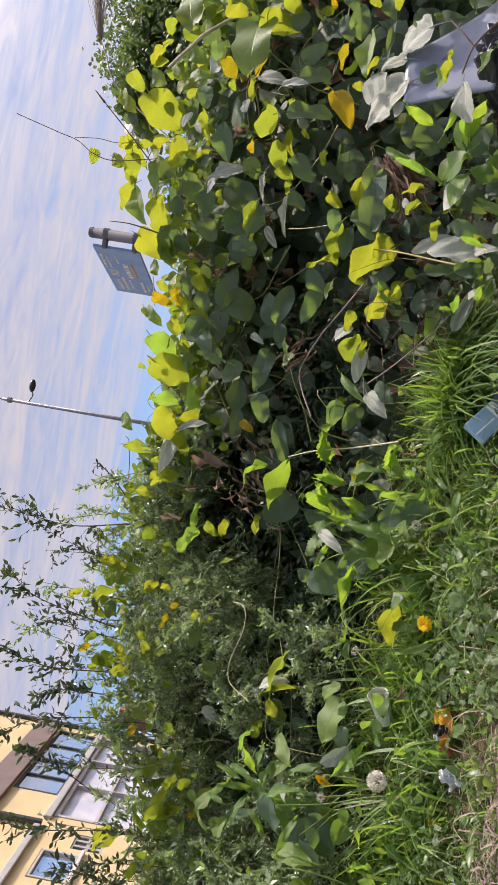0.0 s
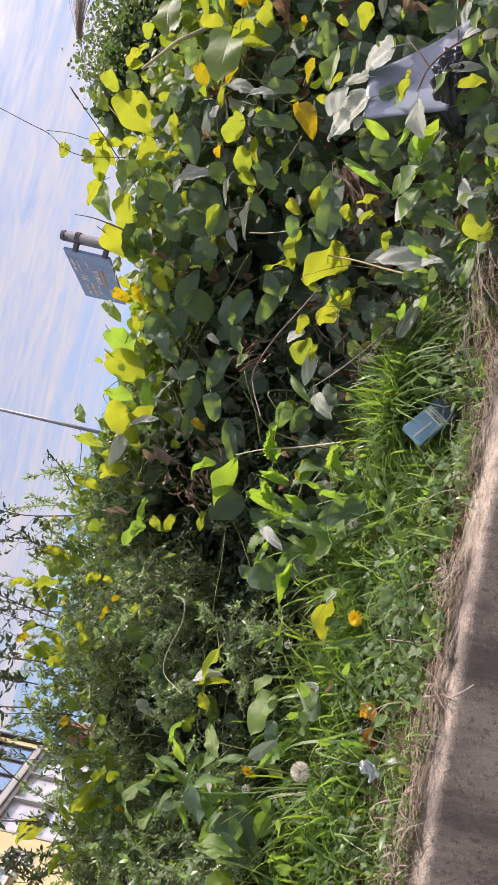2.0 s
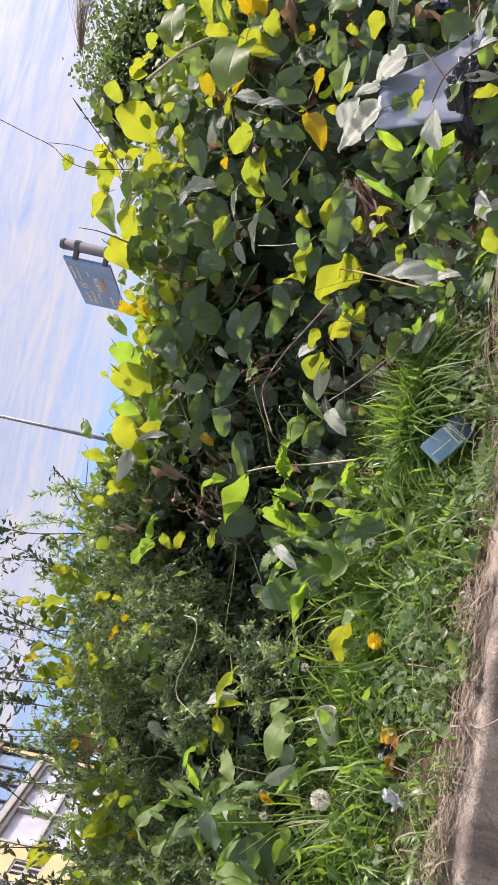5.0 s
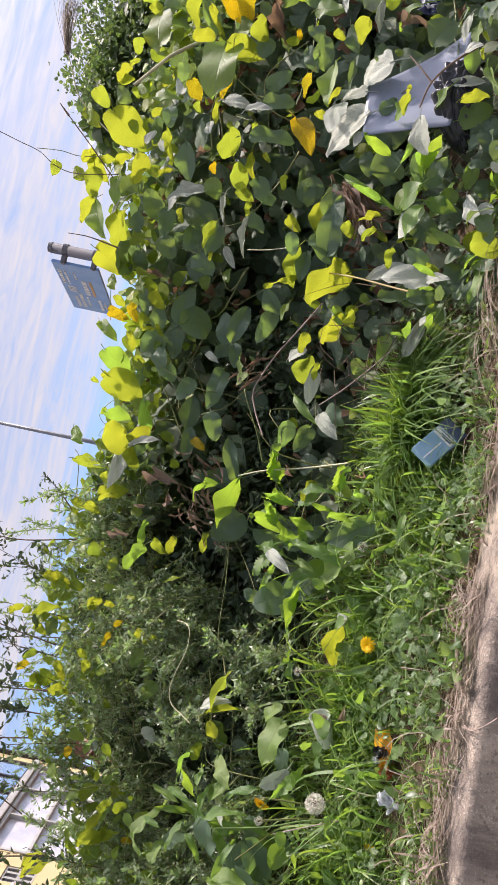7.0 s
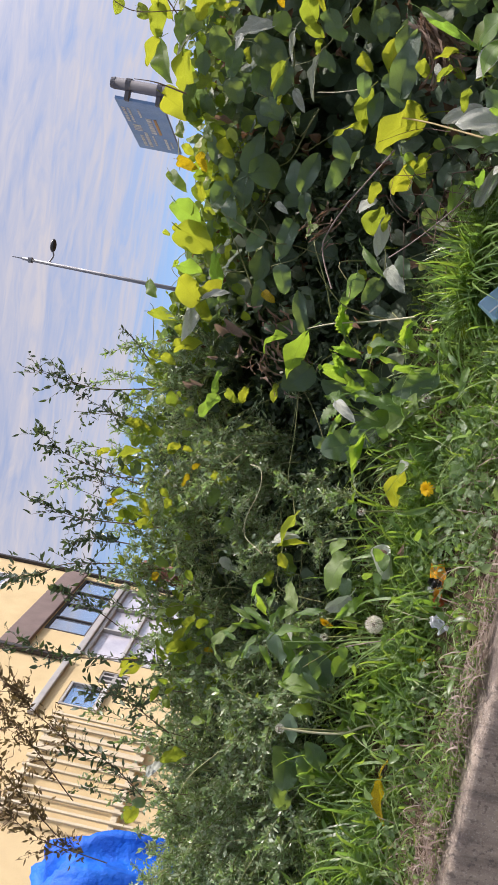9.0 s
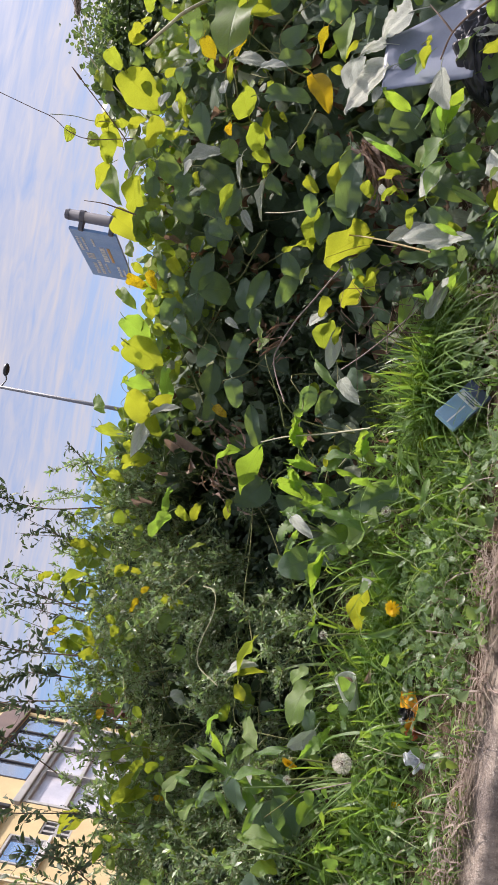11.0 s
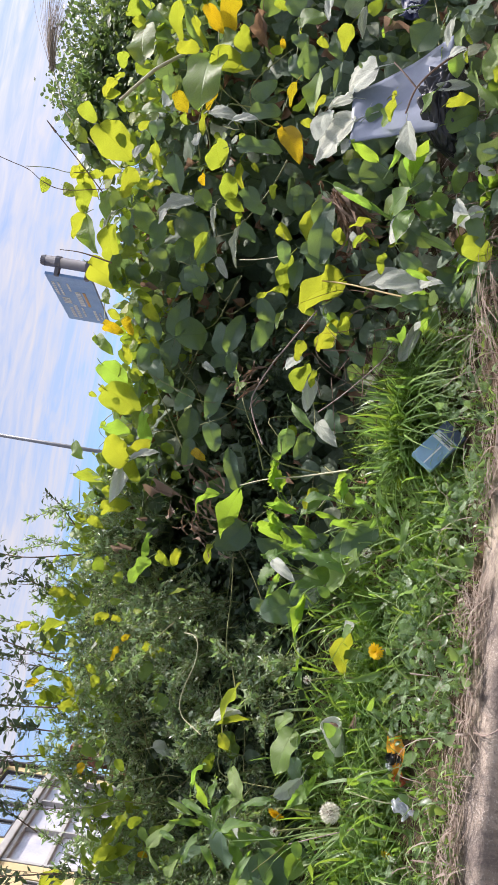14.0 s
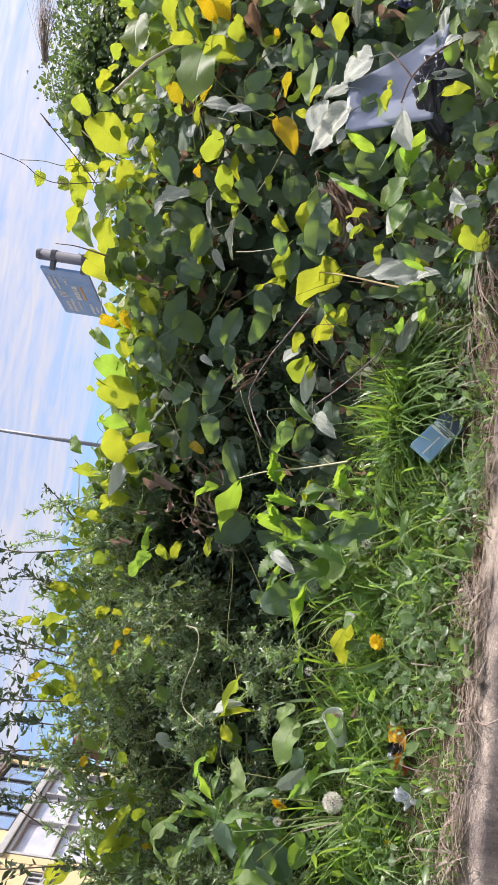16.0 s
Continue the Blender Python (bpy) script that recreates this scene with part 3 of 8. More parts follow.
def make_sign():
    s = empty("street_sign", pose(1.415, 6.0, 0.9, 0, 0, 0), "weathered blue sign board on a dark round post behind the hedge", "sign")
    part("post", cylinder(bmesh.new(), (0, 0, 0), (0, 0, 2.42), 0.044), mat_signpost, s, smooth=True)
    part("cap", cylinder(bmesh.new(), (0, 0, 2.42), (0, 0, 2.452), 0.046, 0.038), mat_signpost, s)
    for z in (2.31, 2.06):
        bm = cylinder(bmesh.new(), (0, 0, z - 0.02), (0, 0, z + 0.02), 0.052)
        box(bm, (-0.115, -0.03, z - 0.018), (-0.045, 0.03, z + 0.018), 0.004)
        part("clamp", bm, mat_signpost, s)
    board = part("board", boxes(((-1.04, -0.012, -0.395), (0.0, 0.012, 0.0)), bevel=0.004), mat_signblue, s)
    board.matrix_basis = Matrix.Translation((-0.1, 0, 2.41)) @ SIGN_TURN
    rng = random.Random(8)
    for z, x0, x1, h in ((-0.05, -0.42, -0.14, 0.026), (-0.09, -0.42, -0.14, 0.018), (-0.12, -0.6, -0.46, 0.07), (-0.17, -0.3, -0.14, 0.018),
                         (-0.1, -0.95, -0.7, 0.03), (-0.15, -0.95, -0.62, 0.03), (-0.2, -0.9, -0.66, 0.018), (-0.24, -0.62, -0.3, 0.045), (-0.31, -0.95, -0.7, 0.025), (-0.35, -0.9, -0.75, 0.016)):
        x = x0
        while x < x1:
            w = rng.uniform(0.015, 0.05)
            part("print", boxes(((x, -0.0155, z), (min(x + w, x1), -0.0125, z + h))), mat_signwhite, board)
            x += w + 0.015
    part("stripe", boxes(((-0.62, -0.0155, -0.285), (-0.3, -0.0125, -0.262))), mat_signorange, board, "faded orange stripe")


SIGN_TURN = pose(0, 0, 0, 0, 0, -81)
make_sign()


def make_lamp():
    s = empty("street_lamp", pose(-0.31, 30, 0.9), "tall slender grey street lamp far behind the hedge", "street lamp")
    part("pole", cylinder(bmesh.new(), (0, 0, 0), (0, 0, 12.3), 0.11, 0.065), mat_lamp, s, smooth=True)
    part("finial", cylinder(bmesh.new(), (0, 0, 12.3), (0, 0, 12.75), 0.03, 0.015), mat_lamp, s)
    part("collar", cylinder(bmesh.new(), (0, 0, 11.9), (0, 0, 12.05), 0.12), mat_lamp, s)
    arm = Pile()
    arm.tube(smooth_path([(0, 0, 11.25), (0.15, 0, 11.15), (0.35, -0.02, 11.05), (0.55, -0.02, 11.12)], 12), 0.035, 0.03, 6)
    part_arm = arm.build("arm", mat_lamp, s)
    head = bmesh.new()
    bmesh.ops.create_uvsphere(head, u_segments=14, v_segments=8, radius=0.16, matrix=pose(0.74, -0.02, 11.12, 0, 0, 0) @ Matrix.Diagonal((1.7, 0.9, 0.8, 1)))
    part("head", head, mat_black, s, "black lamp head", True)


make_lamp()


# ---------------------------------------------------------------- planting
SIDE_X = (-2.4, -0.9, -0.25, 0.25, 0.8, 1.6)
FACE_Z = (1.0, 1.2, 1.4, 1.6, 1.8, 2.0)
FACE_Y = np.array(((1.40, 1.55, 1.75, 1.95, 2.05, 2.2), (1.40, 1.55, 1.75, 1.95, 2.05, 2.2), (1.42, 1.62, 1.9, 2.1, 2.2, 2.3),
                   (1.42, 1.6, 1.85, 2.12, 2.22, 2.32), (1.35, 1.42, 1.60, 1.78, 1.95, 2.15), (1.3, 1.4, 1.58, 1.78, 1.95, 2.15)))
TOP_X = (-2.6, -2.1, -1.5, -1.05, -0.85, -0.6, -0.36, 0.0, 0.3, 0.5, 0.75, 1.05, 1.6)
TOP_Z = (1.52, 1.57, 1.68, 1.76, 1.92, 2.04, 2.0, 1.95, 1.93, 1.99, 2.06, 2.02, 1.9)


def face(x, z):
    """How far off the front of the planting stands."""
    rows = np.array([np.interp(z, FACE_Z, r) for r in FACE_Y])
    return np.array([np.interp(a, SIDE_X, rows[:, i]) for i, a in enumerate(x)])


def top(x):
    return np.interp(x, TOP_X, TOP_Z)


rng = np.random.default_rng(11)
shape_vine = leaf_shape(6, 4, ovate(0.4), 0.1, 0.3, 0.08, seed=1)
shape_small = leaf_shape(2, 1, lance(0.19), 0.0, 0.35)
shape_round = leaf_shape(4, 2, ovate(0.3), 0.25, 0.3)
shape_bud = leaf_shape(2, 1, ovate(0.4), 0.0, 0.6)


# the dark hollows in the planting: place along the bank, height, half widths
HOLLOWS = ((0.12, 1.47, 0.3, 0.11), (-0.1, 1.42, 0.22, 0.09), (-0.2, 1.64, 0.16, 0.11), (0.6, 1.58, 0.1, 0.08), (-0.36, 1.48, 0.1, 0.07), (-0.82, 1.68, 0.12, 0.07))


def spots_in(n, x0, x1, z0, deep0, deep1, drop=0.03):
    x = rng.uniform(x0, x1, n)
    t = top(x) - drop
    z = z0 + (t - z0) * rng.uniform(0, 1, n) ** 0.8
    y = face(x, z) + rng.uniform(deep0, deep1, n)
    low = bank(x, y) + 0.02
    dark = np.zeros(n)
    for cx, cz, rx, rz in HOLLOWS:
        dark = np.maximum(dark, np.exp(-((x - cx) / rx) ** 2 - ((z - cz) / rz) ** 2))
    return open_to_sun(np.stack([x, y + 0.5 * (dark > rng.uniform(0.04, 0.8, n)), np.maximum(z, low)], 1))


def hang(n, towards=(0.0, -0.6, -0.7), loose=0.55, face_up=(0.1, -0.75, 0.6), loose_up=0.5):
    """Turns for leaves that hang with their tips down and their faces out."""
    f = np.array(towards) + rng.normal(0, loose, (n, 3))
    u = np.array(face_up) + rng.normal(0, loose_up, (n, 3))
    return turns(f, u)


# ---------------------------------------------------------------- single leaves of the vine
def single_leaves():
    """Leaf meshes with a short stalk, some shapes in each kind."""
    made = {}
    for kind, mat in (("green", mat_green), ("backlit", mat_backlit), ("yellow", mat_yellow), ("pale", mat_pale), ("dry", mat_dry), ("dock", mat_dock), ("oblong", mat_dock), ("lit", mat_lit), ("lobed", mat_backlit)):
        for i in range(4):
            if kind == "dock":
                verts, tris, uvs = leaf_shape(40, 6, lance(0.22), 0.2, (0.5, 0.9, 0.3, 0.7)[i], 0.16, 0.0, seed=i + 60)
                teeth = 0.8 + 0.55 * np.abs(((verts[:, 1] * 8 + i * 0.3) % 1) - 0.25)
                verts[:, 0] *= teeth
            elif kind == "oblong":
                verts, tris, uvs = leaf_shape(16, 6, lance(0.22), 0.16, (0.4, 0.8, 0.3, 0.6)[i], 0.1, 0.0, seed=i + 70)
            elif kind == "dry":
                verts, tris, uvs = leaf_shape(14, 8, lance(0.3), 1.7, 1.0, 0.5, 0.0, seed=i + 40)
            else:
                verts, tris, uvs = leaf_shape(16, 10, ovate(0.47, (0.36, 0.4, 0.33, 0.45)[i]), (0.05, 0.14, 0.1, 0.22)[i], (0.35, 0.2, 0.5, 0.3)[i], 0.05 if kind == "pale" else 0.11, 0.0, seed=i + 20)
            if kind == "lobed":
                verts[:, 1] += 0.55 * np.abs(verts[:, 0]) * verts[:, 1] ** 2
            if kind in ("green", "backlit", "yellow", "pale", "lit"):
                swell = 1 + (0.0, 0.06, 0.03, 0.1)[i] * np.sin(7.5 * verts[:, 1] + 1.2 * i + np.sign(verts[:, 0]) * 0.7)
                verts[:, 0] *= swell
                verts[:, 0] += 0.05 * np.sin(3.1 * verts[:, 1] + i * 1.7)
            if kind == "pale":
                verts[:, 2] += 0.022 * np.sin(verts[:, 1] * 30 - 26 * np.abs(verts[:, 0])) * np.abs(verts[:, 0]) * 2 + 0.02 * np.sin(verts[:, 1] * 9 + verts[:, 0] * 14 + i)
            stalk = Pile()
            stalk.add(verts, tris, uvs)
            stalk.tube(smooth_path([(0, 0.05, -0.01), (0, -0.12, -0.03), (0.03, -0.35, -0.16)], 5), 0.017, 0.014, 4)
            me = mesh_of("leaf", np.concatenate(stalk.v), np.concatenate(stalk.t), np.concatenate(stalk.u))
            me.materials.append(mat)
            made[kind, i] = me
    return made


mat_dock = leafy("toothed weed leaf", ((0.06, 0.13, 0.038), (0.1, 0.18, 0.052), (0.17, 0.26, 0.085)), (0.42, 0.62, 0.05), 0.42, 0.45, 0.35, single=True)
# paler copy of the green leaf, with the look of sun put into its colour
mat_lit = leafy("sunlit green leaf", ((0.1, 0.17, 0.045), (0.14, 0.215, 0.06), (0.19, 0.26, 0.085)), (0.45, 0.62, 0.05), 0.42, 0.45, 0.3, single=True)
LEAVES = single_leaves()
leaf_count = [0]


SUNNY = []


def leaf(parent, kind, base, length, wide, turn, sunny=False):
    """One leaf on its stalk; a sunny one has a gap in the foliage towards the sun."""
    leaf_count[0] += 1
    ob = new("leaf", LEAVES[kind, leaf_count[0] % 4])
    ob.parent = parent
    ob.matrix_basis = pose(*base, *turn) @ Matrix.Diagonal((length * wide, length, length, 1))
    if sunny:
        SUNNY.append((ob.matrix_basis @ Vector((0, 0.5, 0)), length * max(0.4, 0.42 * wide)))
    return ob


def open_to_sun(p, keep=0.08):
    """Leaves out the places that would stand between a sunny leaf and the sun."""
    shut = np.zeros(len(p), bool)
    for at, radius in SUNNY:
        q = p - np.array(at)
        along = q @ np.array(SUN_DIR)
        off = np.linalg.norm(q - along[:, None] * np.array(SUN_DIR), axis=1)
        shut |= (along > 0.0) & (along < 1.2) & (off < radius + 0.02)
    return p[~shut | (rng.random(len(p)) < keep)]


def vine(label, x0, x1, count, z0=1.15):
    """The woody and green stems of one vine, which its leaves hang from."""
    stems = Pile()
    for _ in range(count):
        x = rng.uniform(x0, x1)
        z = rng.uniform(z0, top(np.array([x]))[0])
        p = [np.array([x, face(np.array([x]), np.array([z]))[0] + rng.uniform(0.1, 0.3), z])]
        way = np.array([rng.normal(0, 1), rng.normal(0, 0.3), rng.normal(0.1, 0.6)])
        for _ in range(4):
            way = way * 0.8 + rng.normal(0, 0.35, 3)
            q = p[-1] + way / np.linalg.norm(way) * rng.uniform(0.06, 0.13)
            q[2] = min(max(q[2], 1.12), top(q[:1])[0] + 0.02)
            p.append(q)
        stems.tube(smooth_path(p, 14), rng.uniform(0.0012, 0.0028), 0.001, 4)
    return tagged(stems.build("climbing_vine", mat_stem), label, "vine", "vines over the bank")


vine_right = vine("climbing vine with large green and yellow leaves over litter", 0.4, 1.6, 26)
vine_middle = vine("climbing vine with large leaves over a dark hollow", -0.3, 0.5, 24)
vine_left = vine("climbing vine with scattered yellow-green leaves through a shrub", -1.6, -0.3, 12)
weeds_front = vine("low creeping vine with green leaves in the grass", -1.2, 0.3, 14, 1.08)

leaf(vine_right, "backlit", (1.278, 2.138, 2.042), 0.107, 0.47, (-34, 0, -53), True)
leaf(vine_right, "green", (1.325, 2.156, 2.024), 0.071, 0.43, (-82, -34, 132))
leaf(vine_right, "backlit", (1.243, 2.105, 2.008), 0.055, 0.64, (-37, 21, -23), True)
leaf(vine_right, "backlit", (1.204, 2.072, 1.968), 0.116, 0.93, (-11, -55, 110), True)
leaf(vine_right, "green", (1.255, 2.077, 1.952), 0.097, 0.87, (-55, -49, 90))
leaf(vine_right, "backlit", (1.237, 1.975, 1.867), 0.112, 0.47, (-1, 36, 34), True)
leaf(vine_right, "green", (1.205, 1.954, 1.837), 0.107, 0.41, (-97, -54, 153))
leaf(vine_right, "backlit", (1.154, 1.903, 1.805), 0.101, 0.22, (-20, 35, 2), True)
leaf(vine_right, "backlit", (1.109, 1.959, 1.791), 0.086, 0.48, (40, -2, 136), True)
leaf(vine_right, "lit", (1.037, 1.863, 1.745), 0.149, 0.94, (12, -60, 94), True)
leaf(vine_right, "yellow", (1.163, 1.854, 1.767), 0.101, 0.44, (-30, 33, -8), True)
leaf(vine_right, "yellow", (1.182, 1.827, 1.708), 0.096, 0.78, (5, 41, 46), True)
leaf(vine_right, "green", (1.142, 1.836, 1.673), 0.051, 0.72, (-61, -13, 123))
leaf(vine_right, "backlit", (1.077, 1.794, 1.670), 0.064, 0.90, (-26, 33, -2), True)
leaf(vine_right, "backlit", (1.090, 1.850, 1.679), 0.084, 0.76, (45, -3, 2), True)
leaf(vine_right, "backlit", (1.023, 1.827, 1.731), 0.115, 0.58, (-46, 15, -31), True)
leaf(vine_right, "green", (1.028, 1.852, 1.655), 0.053, 0.91, (-93, 43, 174))
leaf(vine_right, "dry", (1.132, 1.795, 1.621), 0.088, 0.60, (-33, -66, 105))
leaf(vine_right, "yellow", (1.029, 1.722, 1.560), 0.027, 0.70, (-18, 38, 6), True)
leaf(vine_right, "green", (1.177, 1.810, 1.628), 0.053, 1.50, (-67, -16, 103))
leaf(vine_right, "backlit", (1.132, 1.742, 1.592), 0.047, 0.54, (-47, 18, -29), True)
leaf(vine_right, "yellow", (0.958, 1.852, 1.714), 0.064, 0.76, (24, 37, 81), True)
leaf(vine_right, "yellow", (0.960, 1.924, 1.819), 0.070, 0.66, (-21, 33, 6), True)
leaf(vine_right, "backlit", (1.139, 2.106, 2.023), 0.044, 1.11, (7, 35, 51), True)
leaf(vine_right, "backlit", (1.061, 2.117, 2.037), 0.058, 0.74, (33, 27, 88), True)
leaf(vine_right, "backlit", (1.076, 2.140, 2.040), 0.032, 0.76, (-41, -10, -74), True)
leaf(vine_right, "backlit", (1.007, 2.115, 2.050), 0.050, 0.63, (-34, 4, -46), True)
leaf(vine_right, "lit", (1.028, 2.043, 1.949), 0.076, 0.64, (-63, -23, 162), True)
leaf(vine_right, "backlit", (0.986, 2.045, 1.914), 0.042, 0.82, (-38, -23, -82), True)
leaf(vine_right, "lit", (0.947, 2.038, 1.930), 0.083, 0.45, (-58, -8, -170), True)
leaf(vine_right, "green", (1.001, 2.158, 2.065), 0.058, 0.84, (-64, -21, 142))
leaf(vine_right, "backlit", (0.999, 2.119, 2.011), 0.038, 0.53, (-19, 39, 6), True)
leaf(vine_right, "backlit", (0.965, 2.103, 2.115), 0.075, 0.67, (-29, 38, -9), True)
leaf(vine_right, "backlit", (0.906, 2.109, 2.131), 0.073, 0.78, (-43, -24, 129), True)
leaf(vine_right, "backlit", (0.920, 2.111, 2.052), 0.162, 0.71, (-28, 33, -3), True)
leaf(vine_right, "backlit", (0.938, 2.092, 1.969), 0.047, 0.91, (-49, 7, -173), True)
leaf(vine_right, "backlit", (0.891, 2.038, 1.922), 0.036, 0.88, (-39, -27, -86), True)
leaf(vine_right, "backlit", (0.896, 1.905, 1.792), 0.033, 0.69, (-16, 40, 11), True)
leaf(vine_right, "backlit", (0.888, 1.851, 1.726), 0.062, 0.39, (10, 41, 56), True)
leaf(vine_right, "lobed", (0.757, 1.857, 1.667), 0.080, 0.97, (20, -40, -170), True)
leaf(vine_right, "pale", (0.810, 1.883, 1.744), 0.047, 0.60, (-9, 58, -80), True)
leaf(vine_right, "pale", (0.872, 1.813, 1.710), 0.093, 0.40, (-61, -21, -174), True)
leaf(vine_right, "pale", (0.836, 1.767, 1.647), 0.073, 0.33, (-51, -10, -172), True)
leaf(vine_right, "green", (0.918, 1.798, 1.610), 0.068, 0.65, (-75, 40, 166))
leaf(vine_right, "green", (0.870, 1.783, 1.610), 0.077, 0.67, (-85, 10, -170))
leaf(vine_right, "yellow", (0.901, 1.668, 1.511), 0.053, 0.53, (17, 44, 75), True)
leaf(vine_right, "backlit", (0.809, 1.771, 1.622), 0.030, 0.73, (-23, 40, 7), True)
leaf(vine_right, "pale", (0.793, 1.796, 1.640), 0.030, 0.64, (-8, 55, -80), True)
leaf(vine_right, "green", (0.786, 1.785, 1.625), 0.109, 0.47, (-89, 4, -168))
leaf(vine_right, "yellow", (0.810, 1.708, 1.523), 0.089, 0.62, (-90, -53, -173))
leaf(vine_right, "green", (1.148, 1.735, 1.557), 0.059, 0.95, (-83, -54, 178))
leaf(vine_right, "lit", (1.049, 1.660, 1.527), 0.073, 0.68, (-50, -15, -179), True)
leaf(vine_right, "pale", (1.078, 1.606, 1.465), 0.061, 0.43, (1, -45, 96), True)
leaf(vine_right, "green", (1.047, 1.725, 1.528), 0.048, 0.95, (-85, -58, -168))
leaf(vine_right, "green", (1.004, 1.689, 1.498), 0.072, 0.71, (-74, -74, 134))
leaf(vine_right, "green", (0.986, 1.715, 1.531), 0.060, 0.66, (-47, -43, 126))
leaf(vine_right, "backlit", (0.987, 1.627, 1.477), 0.036, 0.59, (-50, 24, -28), True)
leaf(vine_right, "backlit", (0.996, 1.572, 1.413), 0.053, 0.98, (18, 47, 72), True)
leaf(vine_right, "green", (1.008, 1.636, 1.444), 0.061, 0.60, (-37, -40, 113))
leaf(vine_right, "pale", (1.050, 1.591, 1.386), 0.087, 0.26, (-9, -68, 26))
leaf(vine_right, "oblong", (0.999, 1.492, 1.312), 0.103, 0.48, (34, -1, 0), True)
leaf(vine_right, "dry", (0.986, 1.559, 1.339), 0.058, 0.60, (-67, 13, 178))
leaf(vine_right, "green", (0.974, 1.484, 1.250), 0.060, 1.15, (43, -57, 25))
leaf(vine_right, "pale", (0.945, 1.413, 1.225), 0.059, 0.39, (11, -40, 89), True)
leaf(vine_right, "lit", (0.923, 1.400, 1.209), 0.051, 0.51, (1, -33, 98), True)
leaf(vine_right, "pale", (0.852, 1.382, 1.227), 0.037, 0.54, (-28, 0, -179), True)
leaf(vine_right, "lit", (0.878, 1.411, 1.211), 0.048, 0.68, (-55, -68, 133))
leaf(vine_right, "backlit", (0.901, 1.390, 1.198), 0.023, 0.41, (-51, 34, -21), True)
leaf(vine_right, "backlit", (0.872, 1.393, 1.193), 0.026, 0.40, (-26, 41, 2), True)
leaf(vine_right, "lit", (0.873, 1.353, 1.134), 0.067, 0.98, (25, -30, 41), True)
leaf(vine_right, "backlit", (0.836, 1.355, 1.134), 0.042, 1.15, (-43, 32, -8), True)
leaf(vine_right, "lit", (0.843, 1.401, 1.107), 0.077, 0.61, (65, -70, 27))
leaf(vine_right, "backlit", (0.790, 1.357, 1.132), 0.037, 0.29, (-64, 4, -47), True)
leaf(vine_right, "lit", (0.817, 1.367, 1.182), 0.099, 0.20, (-23, -12, 119), True)
leaf(vine_right, "pale", (0.814, 1.439, 1.234), 0.069, 0.32, (-67, 10, 173))
leaf(vine_right, "backlit", (0.758, 1.381, 1.216), 0.060, 0.49, (-56, -1, -56), True)
leaf(vine_right, "lit", (0.755, 1.452, 1.199), 0.067, 0.77, (-72, 23, 171))
leaf(vine_right, "green", (0.733, 1.445, 1.139), 0.044, 0.88, (-69, 41, -179))
leaf(vine_right, "green", (0.760, 1.447, 1.119), 0.052, 0.65, (-57, 24, 163))
leaf(vine_right, "oblong", (0.795, 1.420, 1.239), 0.066, 0.77, (15, -21, 11), True)
leaf(vine_right, "green", (0.793, 1.557, 1.348), 0.048, 0.70, (-83, 37, -178))
leaf(vine_right, "backlit", (0.786, 1.456, 1.309), 0.040, 0.70, (7, 54, 52), True)
leaf(vine_right, "lit", (0.778, 1.474, 1.305), 0.056, 0.62, (18, -21, 11), True)
leaf(vine_right, "backlit", (0.810, 1.464, 1.308), 0.027, 0.45, (5, 54, 49), True)
leaf(vine_right, "pale", (0.807, 1.572, 1.348), 0.067, 0.30, (24, -67, 17))
leaf(vine_right, "oblong", (0.736, 1.558, 1.370), 0.092, 0.60, (-55, 26, -24), True)
leaf(vine_right, "lit", (0.902, 1.613, 1.464), 0.103, 0.47, (2, -46, 101), True)
leaf(vine_right, "backlit", (0.860, 1.627, 1.440), 0.048, 0.37, (44, 33, 100), True)
leaf(vine_right, "green", (0.949, 1.641, 1.415), 0.075, 0.26, (10, -60, 68))
leaf(vine_right, "pale", (0.890, 1.534, 1.348), 0.113, 0.68, (35, -2, 3), True)
leaf(vine_right, "green", (0.939, 1.578, 1.379), 0.055, 0.71, (-61, -43, 160))
leaf(vine_right, "pale", (0.806, 1.586, 1.433), 0.074, 0.78, (22, -53, 87), True)
leaf(vine_right, "pale", (0.789, 1.583, 1.374), 0.161, 0.55, (30, -11, 9), True)
leaf(vine_right, "pale", (0.848, 1.593, 1.384), 0.088, 0.42, (44, 10, 5), True)
leaf(vine_right, "backlit", (0.803, 1.642, 1.482), 0.042, 0.49, (-52, 16, -29), True)
leaf(vine_right, "pale", (0.753, 1.589, 1.375), 0.032, 0.97, (31, -37, 43), True)
leaf(vine_right, "backlit", (0.781, 2.120, 2.080), 0.053, 0.97, (39, -7, 131), True)
leaf(vine_right, "backlit", (0.773, 2.116, 2.086), 0.093, 0.53, (-23, 38, 5), True)
leaf(vine_right, "backlit", (0.733, 2.140, 2.135), 0.050, 0.78, (-65, -26, 166), True)
leaf(vine_right, "backlit", (0.767, 2.110, 2.060), 0.053, 0.59, (-36, 10, -39), True)
leaf(vine_right, "backlit", (0.768, 2.117, 2.020), 0.062, 0.63, (-39, -3, -62), True)
leaf(vine_right, "lit", (0.735, 2.137, 2.010), 0.088, 0.54, (-13, -56, 122), True)
leaf(vine_right, "green", (0.703, 2.182, 1.996), 0.065, 1.23, (-69, 55, -166))
leaf(vine_right, "backlit", (0.790, 2.070, 1.926), 0.085, 0.82, (26, 31, 89), True)
leaf(vine_right, "backlit", (0.695, 2.156, 2.091), 0.040, 0.49, (-30, 37, -2), True)
leaf(vine_right, "backlit", (0.671, 2.176, 2.069), 0.079, 0.75, (32, 25, 97), True)
leaf(vine_right, "lit", (0.657, 2.153, 2.059), 0.129, 0.51, (-31, -39, 134), True)
